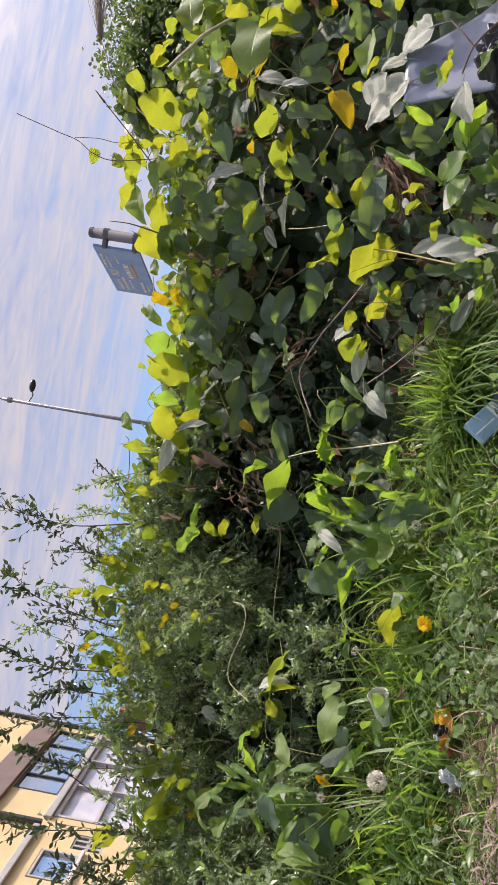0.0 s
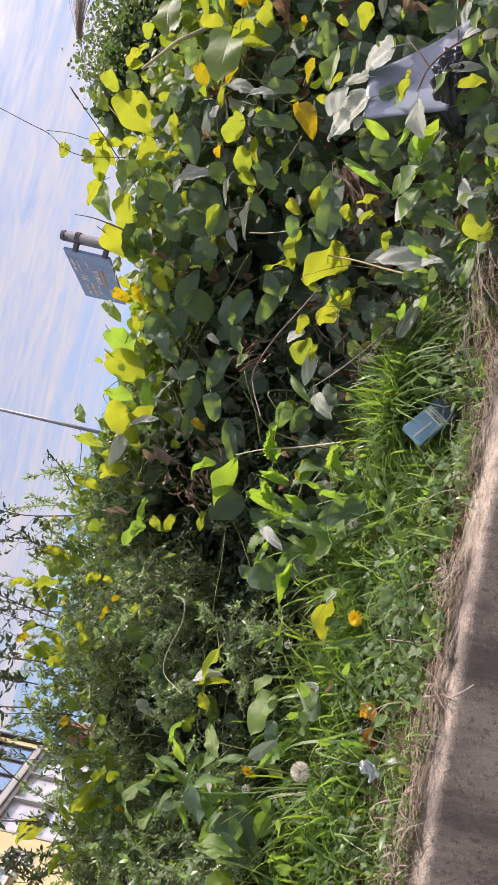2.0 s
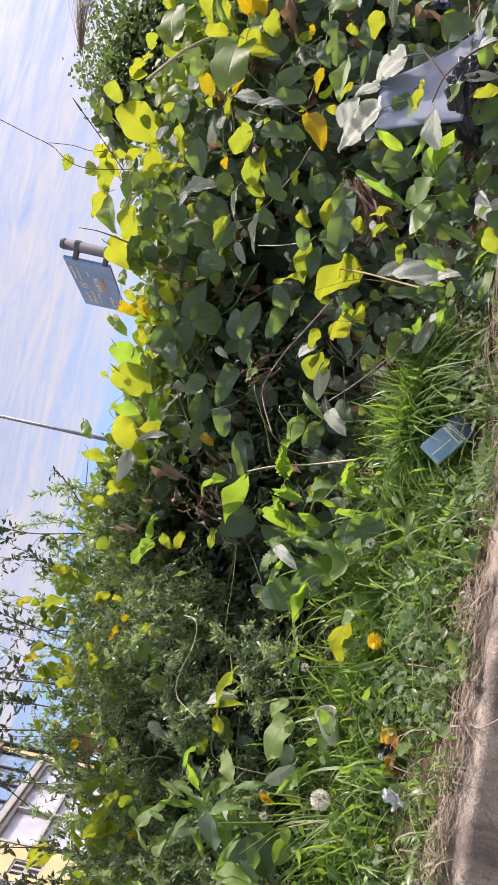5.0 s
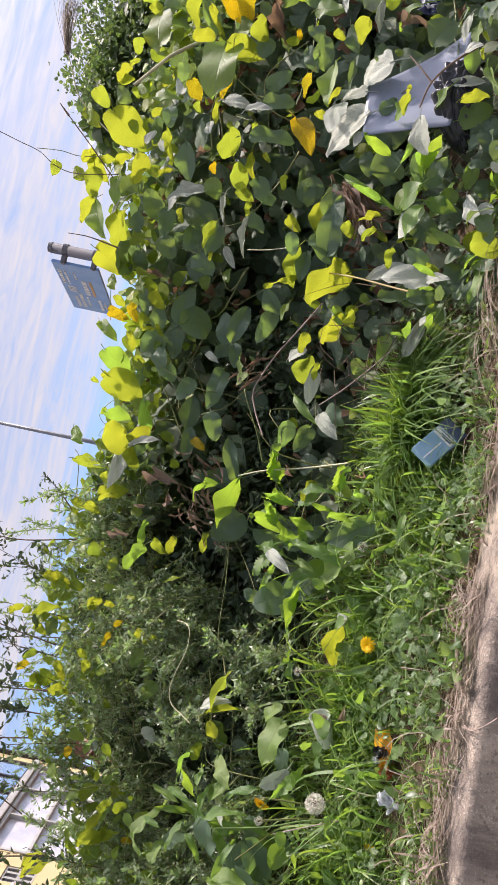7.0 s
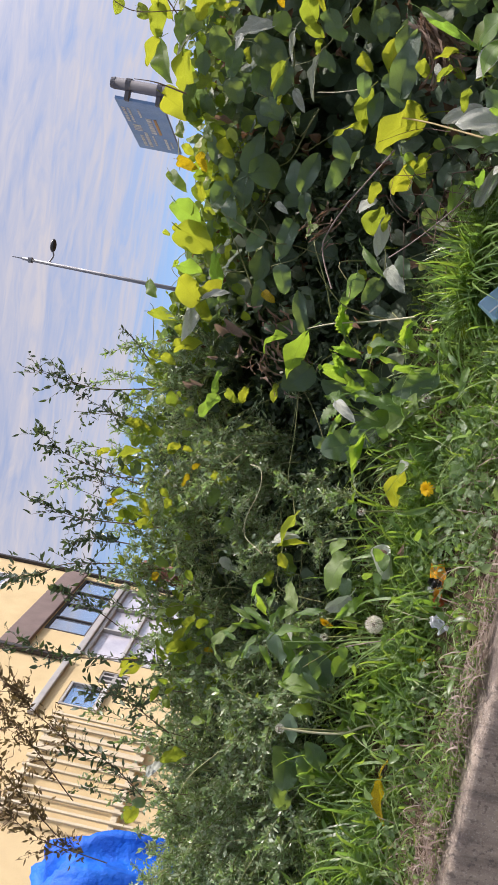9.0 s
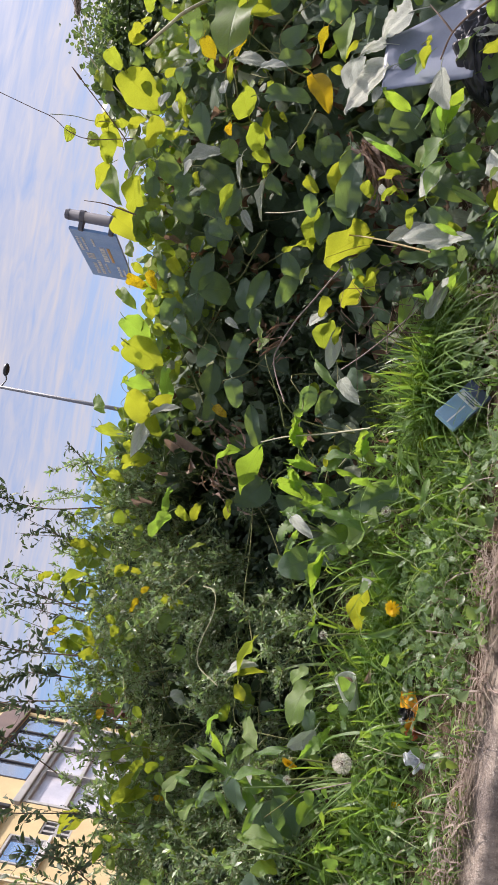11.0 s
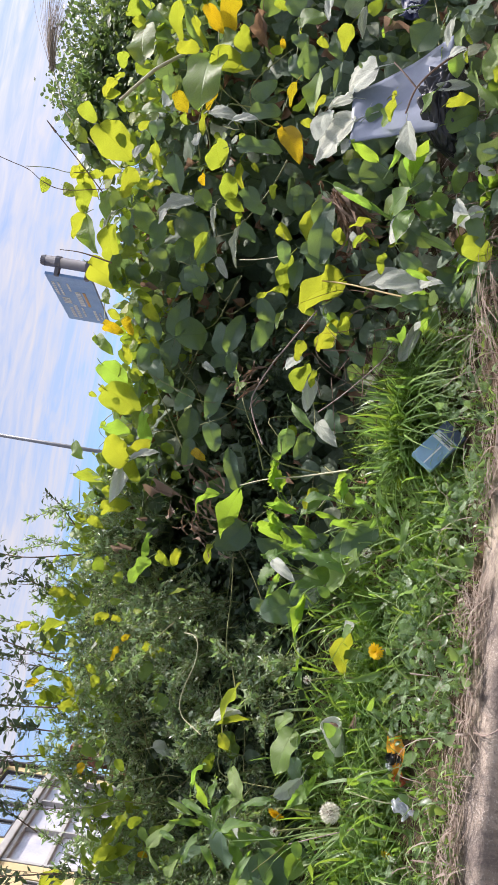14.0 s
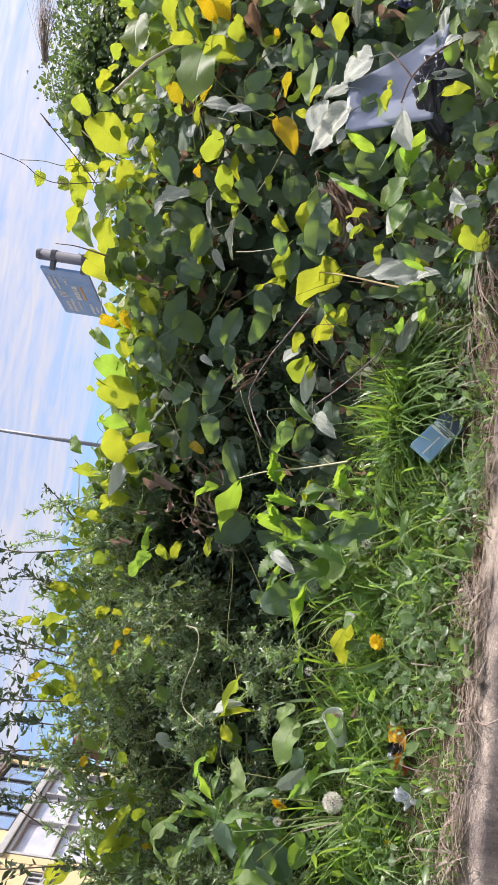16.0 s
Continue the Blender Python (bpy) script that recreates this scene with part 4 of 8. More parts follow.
leaf(vine_right, "pale", (0.689, 2.159, 1.978), 0.103, 0.24, (40, -25, 13), True)
leaf(vine_right, "backlit", (0.639, 2.153, 1.992), 0.134, 0.60, (-6, 34, 29), True)
leaf(vine_right, "backlit", (0.530, 2.189, 2.032), 0.135, 0.64, (-38, 24, -11), True)
leaf(vine_right, "green", (0.653, 2.158, 1.934), 0.059, 0.80, (-52, -69, 138))
leaf(vine_right, "green", (0.546, 2.190, 1.913), 0.065, 0.86, (-60, -60, 110))
leaf(vine_right, "green", (0.583, 2.097, 1.832), 0.068, 0.89, (-92, -61, 172))
leaf(vine_right, "backlit", (0.835, 1.973, 1.865), 0.100, 0.34, (-6, 38, 23), True)
leaf(vine_right, "green", (0.808, 1.972, 1.807), 0.099, 0.63, (-38, -63, 110))
leaf(vine_right, "pale", (0.824, 2.057, 1.934), 0.052, 0.53, (-37, 27, -171), True)
leaf(vine_right, "pale", (0.817, 2.003, 1.881), 0.039, 0.66, (-28, -37, 125), True)
leaf(vine_right, "backlit", (0.729, 2.018, 1.869), 0.043, 0.54, (-42, -5, -61), True)
leaf(vine_right, "pale", (0.695, 1.976, 1.727), 0.161, 0.31, (54, 6, 15), True)
leaf(vine_right, "pale", (0.665, 2.001, 1.807), 0.057, 0.52, (34, -26, 14), True)
leaf(vine_right, "backlit", (0.637, 1.991, 1.789), 0.049, 0.47, (-11, 35, 24), True)
leaf(vine_right, "backlit", (0.608, 1.953, 1.682), 0.076, 0.50, (31, 36, 96), True)
leaf(vine_right, "green", (0.616, 2.016, 1.678), 0.094, 0.53, (166, -68, -60))
leaf(vine_right, "green", (0.538, 2.043, 1.715), 0.072, 1.27, (-53, -49, 99))
leaf(vine_right, "backlit", (0.532, 1.972, 1.679), 0.027, 0.66, (3, 42, 46), True)
leaf(vine_right, "yellow", (0.731, 1.870, 1.712), 0.032, 0.78, (-9, 40, 22), True)
leaf(vine_right, "dry", (0.768, 1.955, 1.768), 0.045, 0.60, (-86, 48, -180))
leaf(vine_right, "lit", (0.720, 1.947, 1.714), 0.060, 0.98, (-50, -62, 106))
leaf(vine_right, "backlit", (0.687, 1.858, 1.617), 0.082, 0.69, (38, -35, 173), True)
leaf(vine_right, "backlit", (0.752, 1.802, 1.617), 0.104, 0.23, (-8, 36, 23), True)
leaf(vine_right, "backlit", (0.661, 1.834, 1.632), 0.057, 0.53, (-48, 26, -21), True)
leaf(vine_right, "backlit", (0.642, 1.849, 1.600), 0.038, 0.64, (3, 44, 50), True)
leaf(vine_right, "pale", (0.668, 1.890, 1.666), 0.093, 0.20, (-5, -49, 116), True)
leaf(vine_right, "green", (0.705, 1.844, 1.591), 0.084, 0.87, (-48, -47, 90))
leaf(vine_right, "green", (0.639, 1.900, 1.588), 0.067, 0.76, (-53, -46, 95))
leaf(vine_right, "backlit", (0.688, 1.747, 1.525), 0.038, 0.70, (-4, 43, 34), True)
leaf(vine_right, "backlit", (0.734, 1.757, 1.583), 0.031, 0.47, (-41, 33, -10), True)
leaf(vine_right, "backlit", (0.592, 1.749, 1.496), 0.052, 0.60, (-49, 35, -15), True)
leaf(vine_right, "pale", (0.614, 1.874, 1.596), 0.122, 0.16, (-2, -49, 115), True)
leaf(vine_right, "pale", (0.555, 1.980, 1.644), 0.061, 0.42, (-75, -54, 163))
leaf(vine_right, "dry", (0.486, 2.161, 1.865), 0.051, 0.60, (-90, 1, 179))
leaf(vine_right, "backlit", (0.626, 1.692, 1.427), 0.106, 0.45, (-4, 47, 28), True)
leaf(vine_right, "green", (0.661, 1.688, 1.409), 0.107, 0.53, (-46, -69, 141))
leaf(vine_right, "green", (0.561, 1.728, 1.414), 0.090, 0.82, (-84, -63, -155))
leaf(vine_right, "backlit", (0.481, 1.712, 1.331), 0.167, 0.61, (40, 8, 134), True)
leaf(vine_right, "backlit", (0.529, 1.780, 1.457), 0.100, 0.56, (4, 49, 46), True)
leaf(vine_right, "green", (0.534, 1.802, 1.433), 0.079, 0.49, (2, -76, 97))
leaf(vine_right, "backlit", (0.471, 1.823, 1.441), 0.122, 0.15, (47, -4, 139), True)
leaf(vine_right, "backlit", (0.564, 1.631, 1.370), 0.053, 0.57, (-49, 33, -11), True)
leaf(vine_right, "backlit", (0.585, 1.601, 1.301), 0.068, 0.33, (54, -7, 132), True)
leaf(vine_right, "backlit", (0.552, 1.599, 1.301), 0.052, 0.48, (42, 10, 130), True)
leaf(vine_right, "pale", (0.555, 1.607, 1.336), 0.032, 0.61, (-34, -26, 141), True)
leaf(vine_right, "oblong", (0.648, 1.582, 1.398), 0.153, 0.26, (-45, -21, 160), True)
leaf(vine_right, "lit", (0.638, 1.517, 1.244), 0.118, 0.40, (22, -13, 14), True)
leaf(vine_right, "oblong", (0.626, 1.514, 1.238), 0.068, 0.47, (47, 34, 113), True)
leaf(vine_right, "pale", (0.581, 1.494, 1.232), 0.076, 0.74, (33, -31, 47), True)
leaf(vine_right, "oblong", (0.645, 1.489, 1.245), 0.085, 0.87, (3, -56, -149), True)
leaf(vine_right, "green", (0.636, 1.524, 1.240), 0.070, 0.64, (-102, 55, 136))
leaf(vine_right, "green", (0.673, 1.602, 1.275), 0.081, 1.12, (72, 35, -83))
leaf(vine_right, "green", (0.722, 1.613, 1.355), 0.054, 0.67, (-47, -64, 138))
leaf(vine_right, "lit", (0.627, 1.493, 1.168), 0.072, 0.55, (90, -53, 0))
leaf(vine_right, "green", (0.630, 1.467, 1.137), 0.054, 0.97, (-83, -1, -158))
leaf(vine_right, "pale", (0.587, 1.419, 1.160), 0.075, 0.50, (-20, -15, 126), True)
leaf(vine_right, "pale", (0.575, 1.397, 1.118), 0.036, 1.25, (29, -27, 48), True)
leaf(vine_right, "backlit", (0.527, 1.437, 1.138), 0.093, 0.46, (-56, 34, -10), True)
leaf(vine_right, "backlit", (0.510, 1.420, 1.101), 0.048, 0.37, (-68, 12, -33), True)
leaf(vine_right, "oblong", (0.610, 1.380, 1.080), 0.058, 0.50, (-25, 52, 9), True)
leaf(vine_right, "backlit", (0.557, 1.380, 1.080), 0.042, 0.49, (-34, 41, 8), True)
leaf(vine_right, "lit", (0.676, 1.452, 1.146), 0.063, 0.55, (10, -62, 31))
leaf(vine_right, "green", (0.568, 1.541, 1.238), 0.076, 0.76, (-64, -26, 160))
leaf(vine_right, "lit", (0.531, 1.482, 1.203), 0.087, 0.23, (-38, -17, 161), True)
leaf(vine_right, "backlit", (0.501, 1.548, 1.268), 0.051, 0.54, (-7, 53, 27), True)
leaf(vine_right, "pale", (0.490, 1.628, 1.218), 0.109, 0.35, (47, -13, -3))
leaf(vine_right, "backlit", (0.461, 1.481, 1.201), 0.034, 0.47, (-64, 14, -29), True)
leaf(vine_right, "green", (0.488, 1.521, 1.116), 0.050, 0.99, (68, -51, 21))
leaf(vine_right, "backlit", (0.464, 2.216, 1.981), 0.047, 0.94, (-30, -38, 137), True)
leaf(vine_right, "backlit", (0.456, 2.139, 1.883), 0.053, 0.73, (-30, -34, 136), True)
leaf(vine_right, "backlit", (0.743, 2.127, 2.187), 0.043, 0.85, (-177, -65, -88))
leaf(vine_right, "green", (0.679, 2.086, 1.784), 0.120, 0.77, (-74, -26, -176))
leaf(vine_right, "backlit", (0.744, 2.122, 2.073), 0.086, 0.66, (-173, -59, -121))
leaf(vine_right, "green", (0.910, 1.998, 1.873), 0.063, 0.76, (-62, -78, 164))
leaf(vine_right, "green", (0.976, 1.881, 1.842), 0.047, 0.78, (-122, -83, -176))
leaf(vine_right, "green", (0.705, 2.109, 1.909), 0.095, 0.67, (-112, -50, 180))
leaf(vine_right, "green", (0.672, 2.122, 1.836), 0.085, 0.64, (-176, -76, -85))
leaf(vine_right, "green", (0.626, 2.102, 1.749), 0.075, 0.72, (151, -73, -49))
leaf(vine_right, "green", (0.669, 1.739, 1.461), 0.047, 0.72, (-50, -77, 117))
leaf(vine_right, "pale", (0.702, 1.376, 1.289), 0.069, 0.85, (-23, -24, 91))
leaf(vine_right, "green", (0.752, 1.423, 1.145), 0.065, 0.71, (-15, -52, 100))
leaf(vine_right, "green", (0.548, 1.726, 1.477), 0.054, 0.68, (-97, -80, 160))
leaf(vine_right, "green", (0.524, 1.334, 1.149), 0.054, 0.64, (-39, -50, 134))
leaf(vine_right, "green", (0.492, 1.496, 1.237), 0.061, 0.85, (-62, -13, 112))
leaf(vine_right, "pale", (0.634, 1.368, 1.138), 0.037, 0.85, (-95, 19, -155))
leaf(vine_right, "oblong", (0.633, 1.419, 1.299), 0.067, 0.45, (-129, 67, 130))

leaf(vine_middle, "pale", (0.432, 1.496, 1.196), 0.058, 0.51, (-33, -10, -165), True)
leaf(vine_middle, "oblong", (0.420, 1.512, 1.199), 0.039, 0.73, (-57, 4, -49), True)
leaf(vine_middle, "green", (0.438, 1.579, 1.211), 0.049, 1.16, (-80, 36, -153))
leaf(vine_middle, "backlit", (0.421, 2.110, 1.835), 0.074, 0.56, (-33, 33, 6), True)
leaf(vine_middle, "yellow", (0.365, 2.223, 1.968), 0.074, 0.54, (-41, 21, -15), True)
leaf(vine_middle, "backlit", (0.411, 2.217, 1.955), 0.052, 0.55, (-30, 33, 9), True)
leaf(vine_middle, "yellow", (0.386, 2.176, 1.899), 0.066, 0.54, (-16, 36, 26), True)
leaf(vine_middle, "green", (0.445, 2.207, 1.872), 0.079, 0.48, (-49, -74, 126))
leaf(vine_middle, "green", (0.359, 2.145, 1.743), 0.125, 0.54, (-65, 82, -149))
leaf(vine_middle, "green", (0.347, 2.129, 1.733), 0.103, 1.03, (-114, 28, -180))
leaf(vine_middle, "green", (0.363, 2.188, 1.744), 0.123, 0.65, (15, -57, 54))
leaf(vine_middle, "green", (0.334, 2.254, 1.798), 0.104, 0.79, (72, -52, 1))
leaf(vine_middle, "green", (0.327, 2.102, 1.579), 0.090, 0.80, (58, 53, -40))
leaf(vine_middle, "green", (0.318, 2.040, 1.576), 0.117, 0.49, (-55, 78, -138))
leaf(vine_middle, "green", (0.323, 2.133, 1.574), 0.102, 0.45, (57, -44, -15))
leaf(vine_middle, "green", (0.319, 2.077, 1.566), 0.070, 0.59, (-59, -81, 157))
leaf(vine_middle, "pale", (0.279, 2.087, 1.642), 0.048, 0.47, (-52, -27, 171), True)
leaf(vine_middle, "green", (0.444, 1.897, 1.513), 0.077, 0.64, (-61, -41, 129))
leaf(vine_middle, "green", (0.399, 1.937, 1.481), 0.099, 0.52, (147, -67, -36))
leaf(vine_middle, "backlit", (0.405, 1.812, 1.450), 0.060, 0.38, (23, -53, 101), True)
leaf(vine_middle, "lit", (0.331, 2.263, 1.994), 0.086, 0.47, (-57, -34, 169), True)
leaf(vine_middle, "backlit", (0.313, 2.211, 1.887), 0.071, 0.44, (-8, 36, 36), True)
leaf(vine_middle, "backlit", (0.241, 2.222, 1.860), 0.042, 0.51, (-42, 22, -6), True)
leaf(vine_middle, "backlit", (0.341, 2.161, 1.809), 0.050, 0.37, (-28, 33, 16), True)
leaf(vine_middle, "backlit", (0.323, 2.182, 1.851), 0.046, 0.43, (-40, 11, -34), True)
leaf(vine_middle, "lit", (0.245, 2.231, 1.954), 0.120, 0.63, (-36, 28, 4), True)
leaf(vine_middle, "backlit", (0.169, 2.211, 1.927), 0.148, 0.70, (-41, 29, -2), True)
leaf(vine_middle, "backlit", (0.156, 2.280, 1.987), 0.030, 0.61, (-39, 21, -2), True)
leaf(vine_middle, "backlit", (0.181, 2.265, 1.953), 0.030, 0.78, (-22, 36, 24), True)
leaf(vine_middle, "green", (0.227, 2.273, 1.846), 0.066, 0.39, (-112, -78, -164))
leaf(vine_middle, "green", (0.229, 2.210, 1.766), 0.055, 1.11, (-98, -41, -143))
leaf(vine_middle, "green", (0.203, 2.176, 1.668), 0.077, 0.70, (96, -59, 10))
leaf(vine_middle, "green", (0.245, 2.141, 1.589), 0.126, 0.49, (74, -80, 44))
leaf(vine_middle, "green", (0.151, 2.177, 1.663), 0.100, 0.64, (-100, -86, 179))
leaf(vine_middle, "backlit", (0.145, 2.171, 1.762), 0.050, 0.54, (10, 42, 62), True)
leaf(vine_middle, "lit", (0.274, 2.008, 1.546), 0.075, 0.21, (-17, -34, 134), True)
leaf(vine_middle, "lit", (0.206, 2.008, 1.539), 0.047, 0.68, (-28, 20, -152), True)
leaf(vine_middle, "lit", (0.061, 2.214, 1.907), 0.090, 0.55, (-44, 20, -14), True)
leaf(vine_middle, "oblong", (0.115, 2.184, 1.799), 0.138, 0.92, (-5, 32, 44), True)
leaf(vine_middle, "backlit", (-0.033, 2.228, 1.833), 0.129, 0.67, (37, -32, -170), True)
leaf(vine_middle, "backlit", (-0.012, 2.166, 1.814), 0.074, 0.85, (-42, -29, -61), True)
leaf(vine_middle, "pale", (-0.022, 2.164, 1.808), 0.100, 0.29, (-48, 1, -147), True)
leaf(vine_middle, "green", (-0.046, 2.219, 1.816), 0.059, 0.62, (-99, 35, -170))
leaf(vine_middle, "backlit", (-0.036, 2.168, 1.817), 0.079, 0.61, (-28, 34, 26), True)
leaf(vine_middle, "pale", (-0.036, 2.259, 1.837), 0.144, 0.38, (161, -79, -27))
leaf(vine_middle, "backlit", (-0.095, 2.235, 1.975), 0.104, 0.40, (-42, 21, -9), True)
leaf(vine_middle, "lit", (-0.006, 2.273, 2.007), 0.066, 0.69, (-42, -32, 157), True)
leaf(vine_middle, "backlit", (-0.121, 2.205, 1.880), 0.056, 0.58, (-37, 33, 13), True)
leaf(vine_middle, "backlit", (-0.183, 2.190, 1.874), 0.103, 0.61, (-36, 10, -27), True)
leaf(vine_middle, "backlit", (-0.217, 2.249, 1.958), 0.058, 0.56, (-39, 27, 8), True)
leaf(vine_middle, "backlit", (-0.217, 2.211, 1.909), 0.064, 0.50, (-40, 32, 9), True)
leaf(vine_middle, "dry", (-0.115, 2.129, 1.730), 0.085, 0.60, (-49, -4, -144), True)
leaf(vine_middle, "oblong", (-0.056, 1.980, 1.483), 0.142, 1.27, (25, 48, 96), True)
leaf(vine_middle, "green", (-0.052, 2.045, 1.487), 0.116, 0.40, (61, 60, -42))
leaf(vine_middle, "green", (-0.055, 2.109, 1.489), 0.189, 0.35, (60, -28, -23))
leaf(vine_middle, "oblong", (-0.076, 2.082, 1.547), 0.123, 0.65, (40, -4, 151), True)
leaf(vine_middle, "green", (-0.149, 2.020, 1.453), 0.115, 0.77, (78, -51, 0))
leaf(vine_middle, "backlit", (-0.216, 2.009, 1.533), 0.066, 0.44, (11, 50, 66), True)
leaf(vine_middle, "oblong", (-0.227, 2.138, 1.716), 0.102, 0.69, (13, 45, 67), True)
leaf(vine_middle, "lit", (-0.297, 2.120, 1.708), 0.085, 0.65, (37, 33, 125), True)
leaf(vine_middle, "backlit", (-0.273, 2.091, 1.681), 0.059, 0.52, (-43, 33, 14), True)
leaf(vine_middle, "backlit", (-0.253, 2.087, 1.618), 0.051, 0.81, (29, 39, 118), True)
leaf(vine_middle, "dry", (-0.297, 2.162, 1.804), 0.049, 0.60, (-43, 10, -141), True)
leaf(vine_middle, "green", (0.061, 2.170, 1.645), 0.099, 0.46, (79, -87, 3))
leaf(vine_middle, "yellow", (0.031, 2.132, 1.633), 0.047, 0.64, (-71, -29, 168))
leaf(vine_middle, "dock", (-0.032, 1.853, 1.390), 0.137, 0.53, (24, -40, -147), True)
leaf(vine_middle, "dock", (-0.075, 1.832, 1.343), 0.112, 0.53, (58, -19, 159), True)
leaf(vine_middle, "dock", (-0.122, 1.858, 1.356), 0.149, 0.50, (52, 23, 26), True)
leaf(vine_middle, "dock", (-0.128, 1.843, 1.367), 0.086, 0.56, (47, -34, -168), True)
leaf(vine_middle, "oblong", (-0.044, 1.732, 1.333), 0.084, 0.70, (-42, -15, -147), True)
leaf(vine_middle, "green", (-0.182, 1.787, 1.338), 0.103, 0.51, (-51, 24, -142))
leaf(vine_middle, "dock", (-0.169, 1.713, 1.348), 0.162, 0.42, (-47, -21, -154), True)
leaf(vine_middle, "pale", (-0.206, 1.803, 1.375), 0.080, 0.40, (-42, -33, -180), True)
leaf(vine_middle, "dock", (-0.134, 1.744, 1.321), 0.041, 1.06, (-56, 37, 4), True)
leaf(vine_middle, "backlit", (0.362, 1.717, 1.318), 0.094, 0.83, (42, 7, 137), True)
leaf(vine_middle, "backlit", (0.391, 1.655, 1.307), 0.050, 0.74, (22, 52, 86), True)
leaf(vine_middle, "lit", (0.400, 1.737, 1.344), 0.053, 0.49, (-84, -50, 155))
leaf(vine_middle, "oblong", (0.391, 1.704, 1.358), 0.079, 0.38, (-26, -21, 137), True)
leaf(vine_middle, "backlit", (0.331, 1.775, 1.391), 0.050, 0.81, (25, 47, 98), True)
leaf(vine_middle, "pale", (0.272, 1.820, 1.421), 0.058, 0.61, (-35, 3, -156), True)
leaf(vine_middle, "backlit", (0.274, 1.783, 1.379), 0.069, 1.00, (7, 53, 55), True)
leaf(vine_middle, "backlit", (0.261, 1.751, 1.350), 0.043, 0.56, (20, 53, 81), True)
leaf(vine_middle, "pale", (0.248, 1.825, 1.349), 0.080, 0.49, (70, -88, 14))
leaf(vine_middle, "oblong", (0.184, 1.797, 1.397), 0.120, 0.39, (-34, -29, 155), True)
leaf(vine_middle, "pale", (0.138, 1.724, 1.329), 0.078, 0.50, (-32, -30, 155), True)
leaf(vine_middle, "green", (0.411, 1.569, 1.207), 0.061, 0.94, (-82, 22, -160))
leaf(vine_middle, "lit", (0.402, 1.545, 1.154), 0.075, 0.58, (-47, -65, 125))
leaf(vine_middle, "pale", (0.350, 1.514, 1.184), 0.025, 0.87, (-27, -1, -160), True)
leaf(vine_middle, "oblong", (0.352, 1.528, 1.203), 0.051, 0.94, (-12, 54, 29), True)
leaf(vine_middle, "oblong", (0.328, 1.559, 1.230), 0.039, 0.62, (-63, 14, -36), True)
leaf(vine_middle, "oblong", (0.347, 1.423, 1.063), 0.090, 0.39, (-26, 53, 19), True)
leaf(vine_middle, "lit", (0.336, 1.641, 1.226), 0.087, 0.40, (51, -84, 68))
leaf(vine_middle, "dry", (-0.187, 2.147, 1.731), 0.032, 0.60, (105, -8, 1))
leaf(vine_middle, "green", (0.398, 2.188, 1.821), 0.078, 0.66, (-88, -71, -179))
leaf(vine_middle, "green", (0.278, 2.196, 1.779), 0.088, 0.85, (5, -47, 63))
leaf(vine_middle, "green", (0.113, 2.069, 1.594), 0.082, 0.70, (-112, -69, -144))
leaf(vine_middle, "dry", (-0.133, 2.061, 1.665), 0.043, 0.60, (175, -69, -98))
leaf(vine_middle, "dry", (-0.168, 2.011, 1.601), 0.037, 0.60, (-124, -43, -150))
leaf(vine_middle, "green", (0.117, 1.890, 1.327), 0.075, 0.65, (118, -66, -20))
leaf(vine_middle, "green", (-0.182, 2.009, 1.411), 0.097, 0.85, (-78, -2, 131))
leaf(vine_middle, "green", (0.121, 1.903, 1.387), 0.076, 0.66, (179, -76, -101))
leaf(vine_middle, "green", (0.410, 1.616, 1.261), 0.080, 0.85, (-83, 6, -131))
leaf(vine_middle, "dock", (-0.234, 1.804, 1.355), 0.093, 0.43, (39, -66, 34))
leaf(vine_middle, "pale", (0.434, 1.493, 1.188), 0.097, 0.85, (92, -6, 37))

leaf(vine_left, "backlit", (-0.578, 2.218, 2.066), 0.046, 0.70, (-35, -6, -29), True)
leaf(vine_left, "backlit", (-0.568, 2.193, 1.994), 0.103, 0.41, (-32, 8, -17), True)
leaf(vine_left, "backlit", (-0.444, 2.194, 1.981), 0.097, 0.42, (-43, 25, 0), True)
leaf(vine_left, "backlit", (-0.501, 2.122, 1.825), 0.047, 1.07, (-40, -17, -36), True)
leaf(vine_left, "backlit", (-0.470, 2.095, 1.777), 0.035, 0.57, (-47, 23, -1), True)
leaf(vine_left, "green", (-0.573, 2.229, 1.935), 0.059, 0.64, (-162, -76, -68))
leaf(vine_left, "yellow", (-0.550, 2.094, 1.746), 0.042, 0.57, (28, 36, 125), True)
leaf(vine_left, "yellow", (-0.527, 2.078, 1.735), 0.028, 0.88, (-43, -30, -46), True)
leaf(vine_left, "backlit", (-0.514, 2.031, 1.669), 0.055, 0.50, (-43, 33, 21), True)
leaf(vine_left, "backlit", (-0.539, 2.027, 1.638), 0.040, 0.77, (-35, -2, -18), True)
leaf(vine_left, "lit", (-0.580, 2.100, 1.653), 0.058, 0.71, (117, -76, -19))
leaf(vine_left, "lit", (-0.599, 2.069, 1.627), 0.040, 0.63, (-120, -57, -103))
leaf(vine_left, "green", (-0.628, 2.125, 1.764), 0.058, 0.80, (-141, -66, -111))
leaf(vine_left, "backlit", (-0.734, 2.096, 1.879), 0.067, 0.58, (-44, 20, 7), True)
leaf(vine_left, "yellow", (-0.729, 2.206, 2.006), 0.042, 0.92, (-34, 12, -12), True)
leaf(vine_left, "backlit", (-0.664, 2.113, 1.878), 0.073, 0.39, (-24, 36, 45), True)
leaf(vine_left, "backlit", (-0.634, 2.071, 1.783), 0.033, 1.23, (34, 32, 132), True)
